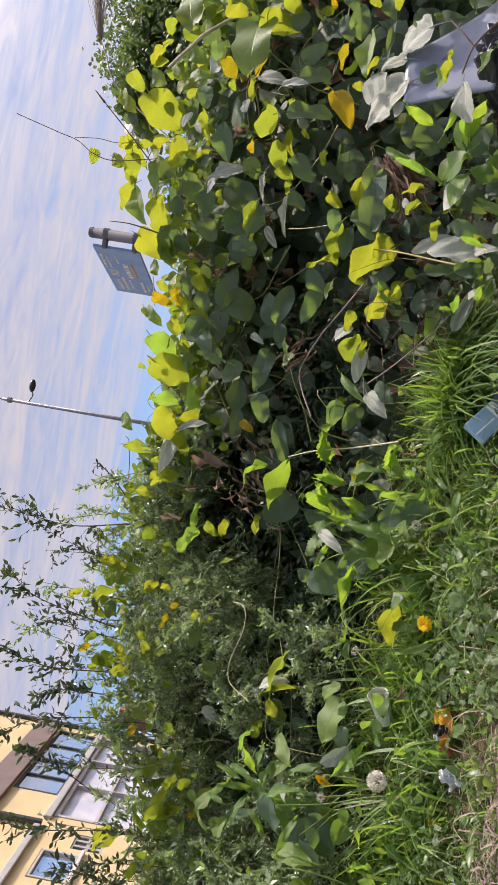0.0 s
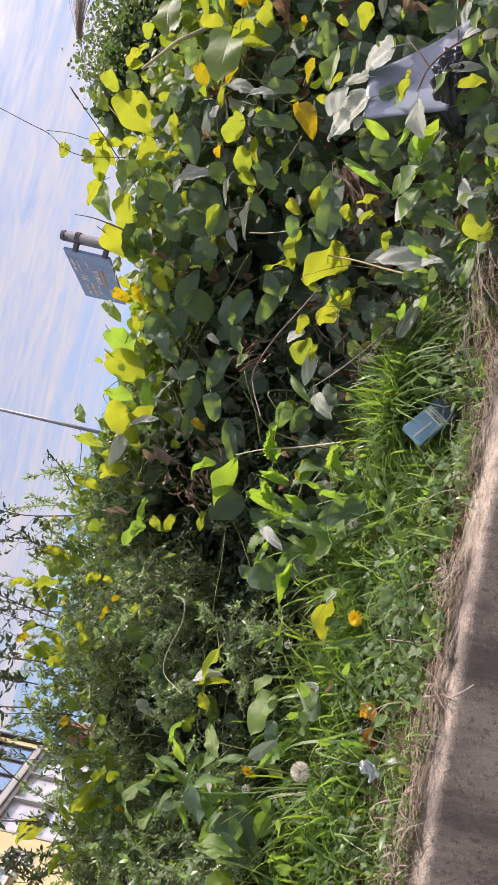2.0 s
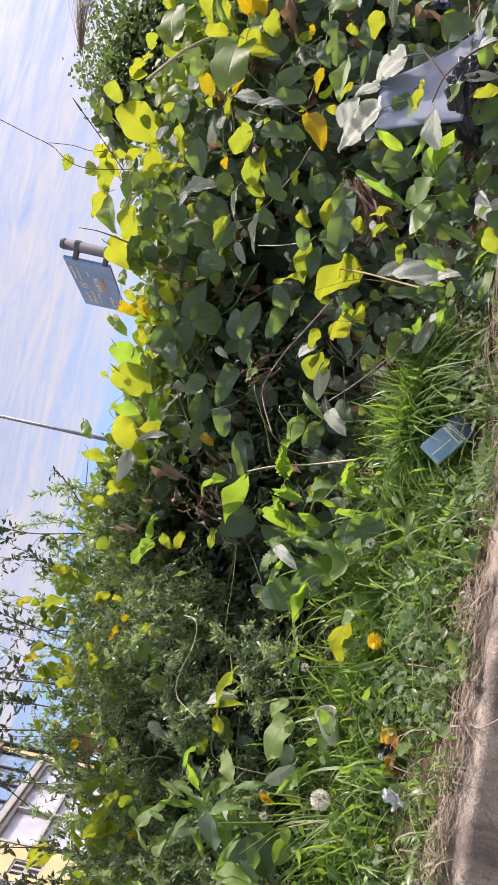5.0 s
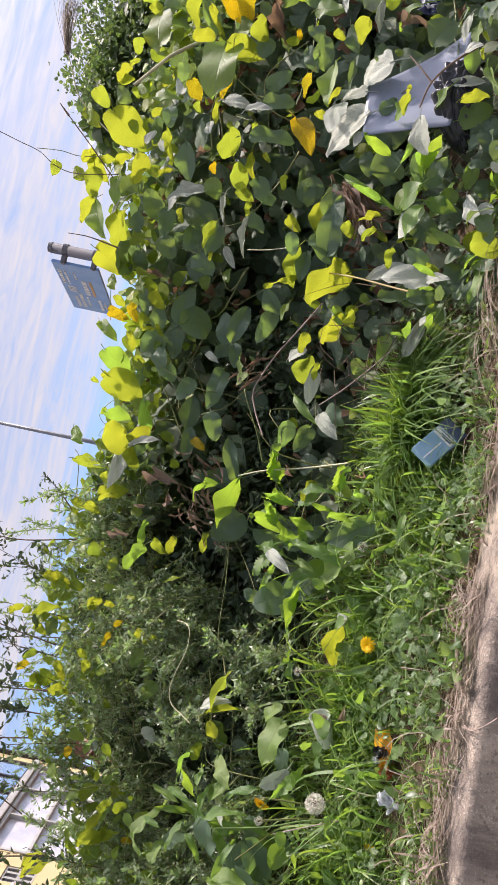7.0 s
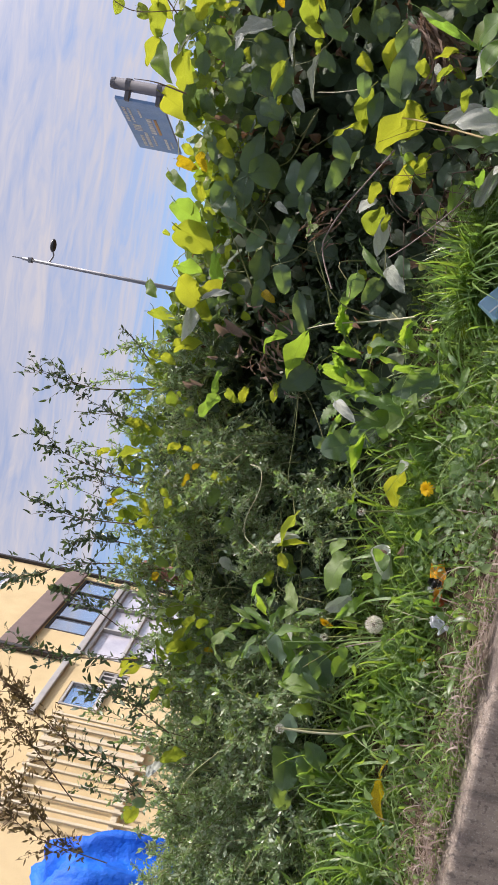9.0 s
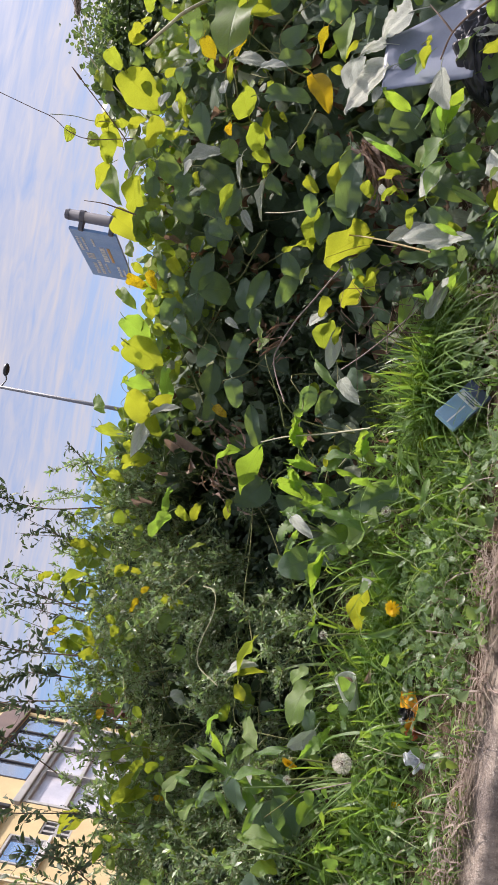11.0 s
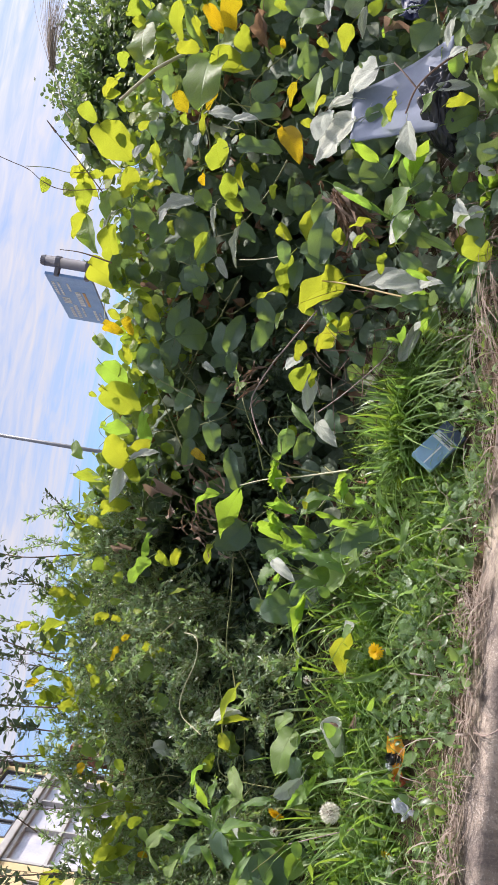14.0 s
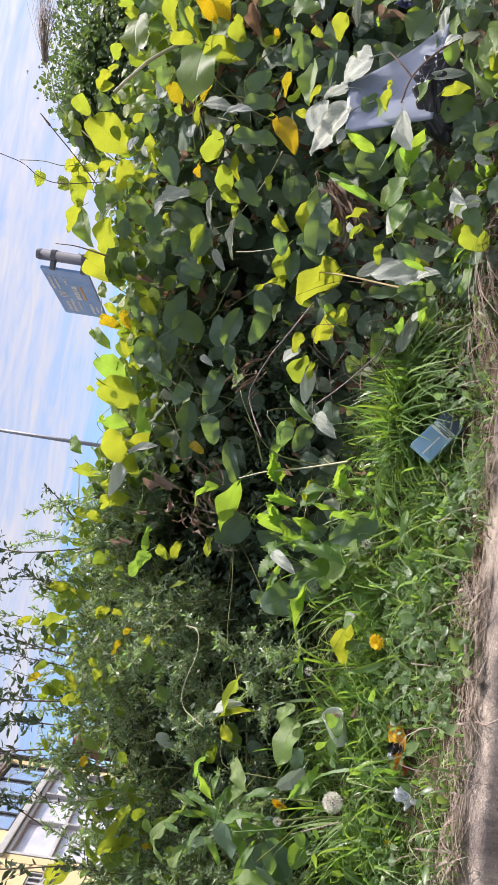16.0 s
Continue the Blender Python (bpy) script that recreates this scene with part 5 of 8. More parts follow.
leaf(vine_left, "backlit", (-0.617, 2.109, 1.824), 0.043, 0.52, (-38, 36, 27), True)
leaf(vine_left, "backlit", (-0.596, 2.195, 1.978), 0.052, 0.54, (-35, 28, 25), True)
leaf(vine_left, "backlit", (-0.594, 1.796, 1.433), 0.127, 0.23, (-16, -56, -101), True)
leaf(vine_left, "pale", (-0.611, 1.822, 1.457), 0.081, 0.42, (-40, -3, -130), True)
leaf(vine_left, "backlit", (-0.610, 1.786, 1.443), 0.101, 0.26, (-50, 9, -15), True)
leaf(vine_left, "lit", (-0.646, 2.045, 1.592), 0.055, 0.84, (98, -66, 3))
leaf(vine_left, "lit", (-0.713, 2.025, 1.420), 0.077, 0.85, (-120, -50, -96))
leaf(vine_left, "pale", (-0.760, 1.967, 1.591), 0.074, 0.65, (-126, 22, -130))
leaf(vine_left, "backlit", (-1.047, 1.960, 1.639), 0.091, 0.59, (49, -20, -179), True)
leaf(vine_left, "backlit", (-1.040, 1.929, 1.662), 0.088, 0.38, (-37, 0, -4), True)
leaf(vine_left, "backlit", (-1.021, 1.944, 1.679), 0.055, 0.65, (-33, -36, -39), True)
leaf(vine_left, "backlit", (-0.971, 1.953, 1.662), 0.041, 0.85, (-41, -34, -36), True)
leaf(vine_left, "lit", (-0.987, 1.937, 1.646), 0.058, 0.32, (-17, 57, -36), True)
leaf(vine_left, "lit", (-0.950, 1.843, 1.562), 0.084, 0.44, (-47, 36, -95), True)
leaf(vine_left, "lit", (-0.989, 1.799, 1.504), 0.059, 0.59, (-27, 48, -65), True)
leaf(vine_left, "lit", (-0.980, 1.895, 1.563), 0.072, 0.18, (-27, -33, 177), True)
leaf(vine_left, "yellow", (-1.039, 1.959, 1.587), 0.031, 0.73, (-107, 34, -116))
leaf(vine_left, "lit", (-0.691, 1.737, 1.397), 0.085, 0.48, (-21, -32, 168), True)
leaf(vine_left, "lit", (-0.784, 1.739, 1.403), 0.061, 0.79, (-33, 6, -123), True)
leaf(vine_left, "pale", (-0.775, 1.738, 1.378), 0.075, 0.29, (-4, -38, 158), True)
leaf(vine_left, "lit", (-0.829, 1.833, 1.530), 0.084, 0.18, (-54, -25, -145), True)
leaf(vine_left, "dock", (-0.850, 1.764, 1.397), 0.124, 0.43, (50, 32, 28), True)
leaf(vine_left, "green", (-0.848, 1.795, 1.390), 0.036, 0.88, (65, -64, 61))
leaf(vine_left, "backlit", (-1.187, 2.020, 1.836), 0.079, 1.02, (-37, 7, -2), True)
leaf(vine_left, "backlit", (-1.674, 1.963, 1.727), 0.061, 1.15, (-35, -35, -26), True)
leaf(vine_left, "backlit", (-1.392, 1.919, 1.648), 0.089, 0.67, (-44, 10, 3), True)
leaf(vine_left, "pale", (-1.474, 1.940, 1.687), 0.059, 0.73, (-47, 28, -98), True)
leaf(vine_left, "lit", (-0.913, 1.646, 1.366), 0.098, 0.48, (-49, -20, -131), True)
leaf(vine_left, "backlit", (-0.627, 1.769, 1.436), 0.046, 0.64, (-98, -51, -171))
leaf(vine_left, "yellow", (-0.870, 2.063, 1.787), 0.031, 0.78, (-178, -72, -83))
leaf(vine_left, "green", (-0.827, 1.705, 1.395), 0.089, 0.85, (-13, -45, 88))
leaf(vine_left, "green", (-0.962, 1.829, 1.484), 0.071, 0.85, (-54, 10, -99))
leaf(vine_left, "backlit", (-0.977, 2.053, 1.630), 0.044, 0.85, (27, 47, -77))
leaf(vine_left, "green", (-0.804, 1.723, 1.371), 0.068, 0.64, (-128, -43, -148))
leaf(vine_left, "green", (-0.338, 1.878, 1.348), 0.066, 0.85, (79, 5, -33))
leaf(vine_left, "backlit", (-0.967, 1.637, 1.277), 0.060, 0.85, (92, -20, 80))
leaf(vine_left, "green", (-0.993, 1.644, 1.325), 0.078, 0.85, (-15, -37, 117))
leaf(vine_left, "backlit", (-1.121, 1.917, 1.552), 0.050, 0.85, (-18, -49, 114))
leaf(vine_left, "green", (-1.495, 1.831, 1.666), 0.040, 0.88, (93, 6, 58))
leaf(vine_left, "dock", (-0.457, 1.676, 1.328), 0.069, 0.42, (-62, 30, -107))
leaf(vine_left, "oblong", (-0.815, 1.623, 1.334), 0.104, 0.40, (44, -53, 60))

leaf(weeds_front, "dock", (-0.023, 1.655, 1.253), 0.080, 0.74, (13, -50, -139), True)
leaf(weeds_front, "backlit", (-0.016, 1.742, 1.307), 0.056, 0.56, (35, 47, 116), True)
leaf(weeds_front, "oblong", (-0.069, 1.671, 1.305), 0.107, 0.29, (-63, 20, -17), True)
leaf(weeds_front, "green", (-0.080, 1.661, 1.169), 0.121, 0.52, (79, -40, -3))
leaf(weeds_front, "pale", (-0.171, 1.626, 1.210), 0.109, 0.42, (26, -5, 41), True)
leaf(weeds_front, "lit", (-0.170, 1.617, 1.208), 0.061, 0.59, (5, 29, -40), True)
leaf(weeds_front, "lit", (-0.204, 1.719, 1.313), 0.055, 0.35, (-44, -24, -172), True)
leaf(weeds_front, "green", (0.281, 1.720, 1.278), 0.047, 0.80, (-98, -41, -180))
leaf(weeds_front, "dock", (-0.274, 1.736, 1.301), 0.132, 0.48, (3, 56, 63), True)
leaf(weeds_front, "green", (-0.250, 1.809, 1.292), 0.072, 0.52, (58, -69, 15))
leaf(weeds_front, "backlit", (-0.313, 1.586, 1.211), 0.096, 0.61, (-5, 57, 58), True)
leaf(weeds_front, "pale", (-0.286, 1.577, 1.199), 0.036, 0.98, (30, -8, 50), True)
leaf(weeds_front, "dry", (-0.480, 1.591, 1.161), 0.038, 0.60, (21, -76, 54))
leaf(weeds_front, "lit", (-0.559, 1.677, 1.317), 0.058, 0.67, (-29, 6, -128), True)
leaf(weeds_front, "lit", (-0.563, 1.681, 1.278), 0.100, 0.84, (29, -35, 90), True)
leaf(weeds_front, "pale", (-0.673, 1.696, 1.242), 0.075, 0.65, (104, -49, -23))
leaf(weeds_front, "lit", (-0.576, 1.404, 1.042), 0.050, 0.64, (-2, -30, 157), True)
leaf(weeds_front, "green", (-1.143, 1.723, 1.306), 0.116, 0.80, (-180, -76, -24))
leaf(weeds_front, "green", (-1.119, 1.629, 1.283), 0.077, 1.31, (-117, -5, -107))
leaf(weeds_front, "green", (-0.834, 1.668, 1.305), 0.101, 0.67, (-107, -42, -144))
leaf(weeds_front, "green", (0.322, 1.616, 1.192), 0.073, 0.85, (-33, -17, 87))
leaf(weeds_front, "green", (0.171, 1.756, 1.306), 0.062, 0.85, (-39, -23, 125))
leaf(weeds_front, "green", (0.316, 1.674, 1.286), 0.052, 0.85, (-35, -15, 120))
leaf(weeds_front, "green", (0.248, 1.605, 1.195), 0.064, 0.85, (-77, 1, 107))
leaf(weeds_front, "green", (-0.678, 1.514, 0.997), 0.040, 0.72, (-21, -76, 123))
leaf(weeds_front, "green", (-0.814, 1.725, 1.280), 0.098, 0.85, (-14, -45, 82))
leaf(weeds_front, "green", (-0.810, 1.676, 1.240), 0.080, 0.85, (-54, -41, 124))
leaf(weeds_front, "green", (-0.708, 1.582, 1.111), 0.062, 0.85, (-8, -34, 105))
leaf(weeds_front, "green", (-0.783, 1.584, 1.104), 0.055, 0.85, (-27, -44, 97))
leaf(weeds_front, "backlit", (-0.667, 1.465, 1.010), 0.038, 0.85, (-76, -4, -108))
leaf(weeds_front, "green", (-0.644, 1.737, 1.255), 0.060, 0.85, (-10, -40, 111))
leaf(weeds_front, "green", (-0.700, 1.522, 0.969), 0.040, 0.85, (-6, -26, 103))
leaf(weeds_front, "green", (-0.538, 1.522, 1.022), 0.040, 0.85, (-47, -32, 107))
leaf(weeds_front, "green", (-0.740, 1.533, 0.993), 0.047, 0.61, (-74, -50, -178))
leaf(weeds_front, "green", (-0.877, 1.627, 1.320), 0.094, 0.85, (-58, -43, 128))
leaf(weeds_front, "backlit", (-1.245, 1.536, 1.023), 0.075, 0.64, (-78, -78, -178))
leaf(weeds_front, "green", (-1.011, 1.632, 1.220), 0.069, 0.85, (-54, -39, 126))
leaf(weeds_front, "green", (-1.212, 1.647, 1.324), 0.080, 0.66, (-125, -39, -133))
leaf(weeds_front, "dock", (-0.015, 1.604, 1.226), 0.063, 0.36, (-70, 53, -134))
leaf(weeds_front, "dock", (-0.483, 1.668, 1.257), 0.086, 0.42, (40, 26, -53))
leaf(weeds_front, "dock", (-0.603, 1.495, 1.123), 0.067, 0.42, (50, 14, -42))
leaf(weeds_front, "dock", (-0.599, 1.426, 1.060), 0.055, 0.54, (-98, -47, 172))
leaf(weeds_front, "green", (-0.662, 1.442, 1.031), 0.053, 0.85, (30, -15, 77))
leaf(weeds_front, "dock", (-0.702, 1.498, 1.149), 0.069, 0.31, (-112, -18, -154))
leaf(weeds_front, "dock", (-0.667, 1.489, 1.083), 0.068, 0.31, (62, -58, 50))
leaf(weeds_front, "dock", (-0.693, 1.594, 1.273), 0.117, 0.51, (-104, 47, -160))
leaf(weeds_front, "oblong", (-0.803, 1.700, 1.310), 0.102, 0.38, (-81, -18, -177))
leaf(vine_left, "oblong", (-0.824, 1.789, 1.445), 0.101, 0.42, (51, 24, 28), True)
leaf(vine_left, "oblong", (-0.799, 1.768, 1.435), 0.096, 0.44, (40, -33, -139), True)
leaf(vine_left, "oblong", (-0.793, 1.705, 1.421), 0.082, 0.57, (-25, 48, -61), True)
leaf(vine_left, "oblong", (-0.866, 1.824, 1.440), 0.082, 0.48, (97, -4, 30))
leaf(vine_left, "oblong", (-0.800, 1.670, 1.406), 0.102, 0.58, (-41, -8, -123), True)
leaf(vine_left, "oblong", (-0.829, 1.709, 1.389), 0.103, 0.75, (-74, 14, 164))
leaf(vine_left, "oblong", (-0.844, 1.716, 1.374), 0.075, 0.74, (-77, -53, -165))
leaf(vine_left, "oblong", (-0.871, 1.776, 1.451), 0.068, 0.68, (35, -39, 93), True)
leaf(vine_left, "oblong", (-0.765, 1.790, 1.482), 0.086, 0.51, (-10, -52, -100), True)
leaf(vine_left, "oblong", (-0.728, 1.634, 1.367), 0.085, 0.62, (-38, -6, -124), True)
leaf(vine_left, "oblong", (-0.885, 1.755, 1.434), 0.070, 0.62, (-100, -47, -126))
leaf(vine_left, "oblong", (-0.765, 1.723, 1.432), 0.077, 0.55, (-2, 44, -28), True)
leaf(vine_left, "oblong", (-0.909, 1.811, 1.501), 0.073, 0.48, (52, 22, 30), True)
leaf(vine_right, "lit", (0.647, 1.455, 1.248), 0.069, 0.66, (-13, -56, -114), True)
leaf(vine_right, "oblong", (0.650, 1.465, 1.250), 0.071, 0.61, (36, -34, -178), True)
leaf(vine_right, "oblong", (0.686, 1.521, 1.314), 0.092, 0.59, (54, -22, 157), True)
leaf(vine_right, "oblong", (0.595, 1.548, 1.292), 0.147, 0.26, (57, -19, 153), True)
leaf(vine_right, "oblong", (0.609, 1.458, 1.251), 0.092, 1.26, (20, -15, 15), True)
leaf(vine_right, "oblong", (0.576, 1.469, 1.238), 0.074, 1.22, (31, -32, 48), True)
leaf(vine_right, "oblong", (0.592, 1.483, 1.225), 0.066, 1.26, (-74, -12, 177))
leaf(vine_right, "green", (0.639, 1.512, 1.229), 0.068, 0.76, (97, 57, 0))
leaf(vine_right, "green", (0.627, 1.497, 1.227), 0.067, 0.56, (-39, 62, -152))
leaf(vine_right, "lobed", (0.475, 1.358, 1.098), 0.074, 0.64, (66, -13, 154), True)
leaf(vine_right, "green", (0.509, 1.699, 1.389), 0.134, 0.48, (6, 67, -111))
leaf(vine_middle, "backlit", (0.334, 1.611, 1.305), 0.056, 0.58, (31, -37, -163), True)
leaf(vine_middle, "oblong", (0.439, 1.461, 1.185), 0.073, 0.43, (62, -16, 157), True)
leaf(weeds_front, "pale", (0.291, 1.565, 1.193), 0.104, 0.31, (-73, 67, -152))
leaf(vine_middle, "lit", (0.341, 1.482, 1.172), 0.045, 0.52, (15, -53, -155), True)
# the tall grass tuft stands in the sun
SUNNY.append((Vector((0.22, 1.57, 1.2)), 0.06))
leaf(vine_middle, "dock", (-0.034, 1.860, 1.381), 0.120, 0.84, (33, -39, -155), True)
leaf(vine_middle, "dock", (-0.081, 1.739, 1.330), 0.068, 1.48, (-43, 30, -118), True)
leaf(vine_middle, "oblong", (-0.154, 1.857, 1.341), 0.169, 0.46, (54, -20, -180), True)
leaf(vine_middle, "oblong", (-0.086, 1.814, 1.339), 0.114, 0.47, (57, -21, 171), True)
leaf(vine_middle, "dock", (-0.141, 1.831, 1.369), 0.100, 0.68, (41, -37, -160), True)
leaf(weeds_front, "dock", (-0.026, 1.658, 1.258), 0.087, 0.93, (21, -41, -144), True)
leaf(weeds_front, "oblong", (-0.085, 1.652, 1.225), 0.087, 0.51, (62, -17, 164), True)
leaf(weeds_front, "oblong", (-0.262, 1.718, 1.296), 0.125, 0.6, (10, 59, 68), True)
leaf(weeds_front, "lit", (-0.175, 1.627, 1.217), 0.094, 0.63, (29, -12, 47), True)
leaf(weeds_front, "oblong", (-0.202, 1.772, 1.229), 0.105, 0.94, (87, -32, 17))
leaf(vine_middle, "dock", (-0.210, 1.849, 1.340), 0.119, 0.66, (50, 25, 15), True)
leaf(weeds_front, "dock", (-0.170, 1.777, 1.288), 0.120, 0.60, (60, -21, 167), True)
leaf(weeds_front, "oblong", (-0.170, 1.675, 1.229), 0.117, 0.63, (46, 21, 19), True)
leaf(weeds_front, "oblong", (-0.297, 1.616, 1.131), 0.092, 0.70, (79, 32, -22))
leaf(weeds_front, "green", (-0.311, 1.842, 1.307), 0.086, 1.07, (96, -23, 25))
leaf(weeds_front, "oblong", (-0.132, 1.755, 1.286), 0.090, 0.62, (58, -23, 178), True)
leaf(weeds_front, "dock", (-0.173, 1.665, 1.271), 0.071, 0.73, (-35, -7, -143), True)
leaf(vine_middle, "dock", (-0.227, 1.866, 1.368), 0.060, 1.77, (45, -32, 67), True)
leaf(weeds_front, "dock", (-0.036, 1.603, 1.199), 0.075, 0.47, (62, -25, 173), True)
leaf(weeds_front, "lit", (-0.878, 1.660, 1.293), 0.080, 0.74, (-101, 49, -163))
leaf(weeds_front, "lit", (-0.850, 1.610, 1.244), 0.059, 0.83, (-135, 68, 175))
leaf(weeds_front, "oblong", (-0.561, 1.463, 1.091), 0.072, 0.51, (70, -17, 167), True)
leaf(weeds_front, "lobed", (0.016, 1.593, 1.146), 0.048, 0.66, (-114, 66, -177))
leaf(weeds_front, "yellow", (-0.963, 1.415, 1.125), 0.15, 0.19, (-19, 50, 72), True)
leaf(weeds_front, "green", (-0.940, 1.668, 1.320), 0.118, 0.62, (-31, 54, -108))
leaf(weeds_front, "green", (-0.887, 1.683, 1.294), 0.121, 0.53, (-90, -85, 177))
leaf(weeds_front, "green", (-1.104, 1.608, 1.228), 0.070, 0.89, (117, 52, 70))
leaf(weeds_front, "green", (-1.200, 1.653, 1.288), 0.103, 0.63, (172, 69, 141))
leaf(weeds_front, "lit", (-0.918, 1.641, 1.288), 0.093, 0.71, (48, 25, 36), True)
leaf(weeds_front, "dock", (-0.783, 1.335, 1.136), 0.061, 0.48, (-40, -24, -139), True)
leaf(weeds_front, "dock", (-0.838, 1.331, 1.136), 0.055, 0.52, (-69, 21, 9), True)
leaf(weeds_front, "dock", (-0.840, 1.521, 1.179), 0.068, 0.77, (63, -16, 171), True)
leaf(weeds_front, "lit", (-0.752, 1.460, 1.089), 0.057, 0.59, (114, 41, 50))



# ---------------------------------------------------------------- masses of foliage
def vine_mass():
    deep, lit_through, dead, grey = Pile(), Pile(), Pile(), Pile()
    for n, near, far, small, large in ((380, 0.2, 0.5, 0.035, 0.07), (420, 0.22, 0.6, 0.07, 0.115)):
        p = spots_in(n, -0.35, 1.75, 1.12, near, far)
        pick = rng.integers(0, 3, len(p))
        for s, shape in enumerate((shape_vine, shape_flat, shape_bent)):
            q = p[pick == s]
            deep.leaves(shape, q, hang(len(q), loose=0.8, loose_up=0.7), rng.uniform(small, large, len(q)), rng.uniform(0.75, 1.15, len(q)))
    p = spots_in(2200, -0.35, 1.75, 1.15, 0.5, 0.95, 0.02)
    deep.leaves(shape_flat, p, hang(len(p)), rng.uniform(0.07, 0.12, len(p)), 1.1)
    # extra leaves over the top, added to throw shade into the middle
    x = rng.uniform(-0.35, 1.85, 600)
    z = top(x) - rng.uniform(0.02, 0.26, 600)
    p = open_to_sun(np.stack([x, face(x, z) + rng.uniform(0.1, 1.2, 600), z], 1))
    deep.leaves(shape_flat, p, hang(len(p), (0.3, -0.5, -0.3), 0.6, (0.1, 0.1, 1.0), 0.4), rng.uniform(0.07, 0.12, len(p)), 1.1)
    x = rng.uniform(-0.6, 1.9, 2600)
    z = 1.1 + (top(x) - 0.06 - 1.1) * rng.uniform(0, 1, 2600)
    p = np.stack([x, face(x, z) + rng.uniform(0.75, 1.3, 2600), z], 1)
    deep.leaves(shape_flat, p, hang(len(p)), rng.uniform(0.09, 0.14, len(p)), 1.2)
    p = spots_in(130, -0.3, 1.7, 1.15, 0.1, 0.3)
    grey.leaves(shape_bent, p, hang(len(p), loose=0.8, loose_up=0.7), rng.uniform(0.03, 0.07, len(p)), rng.uniform(0.6, 1.0, len(p)))
    tagged(grey.build("vine_undersides", mat_hairy), "pale hairy undersides of turned vine leaves", "foliage", kind="stuff")
    # top leaves in the yellow tone that stands for light behind them
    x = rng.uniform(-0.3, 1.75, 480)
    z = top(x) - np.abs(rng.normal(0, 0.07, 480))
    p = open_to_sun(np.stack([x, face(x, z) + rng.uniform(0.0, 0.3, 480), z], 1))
    lit_through.leaves(shape_vine, p, hang(len(p)), rng.uniform(0.03, 0.065, len(p)), rng.uniform(0.8, 1.1, len(p)))
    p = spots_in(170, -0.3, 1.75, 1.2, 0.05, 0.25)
    lit_through.leaves(shape_vine, p, hang(len(p), loose=0.8), rng.uniform(0.02, 0.05, len(p)), 0.9)
    p = spots_in(520, -0.4, 1.75, 1.12, 0.2, 0.55)
    dead.leaves(shape_curled, p, hang(len(p), loose=0.9), rng.uniform(0.02, 0.055, len(p)), rng.uniform(0.5, 1, len(p)))
    x = rng.uniform(0.34, 1.5, 420)
    y = edge_y(x) + rng.uniform(0.07, 0.6, 420)
    p = open_to_sun(np.stack([x, y, bank(x, y) + rng.uniform(0.01, 0.13, 420)], 1))
    pick = rng.integers(0, 2, len(p))
    for s, shape in enumerate((shape_vine, shape_bent)):
        q = p[pick == s]
        deep.leaves(shape, q, hang(len(q), (0.0, -0.7, -0.2), 0.7, (0.1, -0.5, 0.9), 0.5), rng.uniform(0.03, 0.065, len(q)), rng.uniform(0.6, 1.1, len(q)))
    tagged(deep.build("vine_foliage", mat_fill), "dense green leaves of a climbing vine over the bank", "foliage", kind="stuff")
    tagged(lit_through.build("vine_shoots", mat_fillbacklit), "yellow-green vine leaves along the top, coloured as if lit through", "foliage", kind="stuff")
    tagged(dead.build("dead_leaves", mat_litterleaf), "dry brown dead leaves caught inside the vine", "dead leaves", kind="stuff")


shape_flat = leaf_shape(6, 4, ovate(0.45, 0.42), 0.04, 0.15, 0.1, 0.0, seed=12)
shape_bent = leaf_shape(7, 4, ovate(0.42, 0.36), 0.16, 0.8, 0.14, 0.0, seed=15)
mat_hairy = leafy("hairy leaf underside", ((0.13, 0.16, 0.11), (0.24, 0.26, 0.19)), (0.26, 0.34, 0.1), 0.22, 0.75, 0.5, coat=0.25, crinkle=1.5)
shape_curled = leaf_shape(4, 2, ovate(0.36), 0.9, 0.8, 0.2, seed=4)
vine_mass()


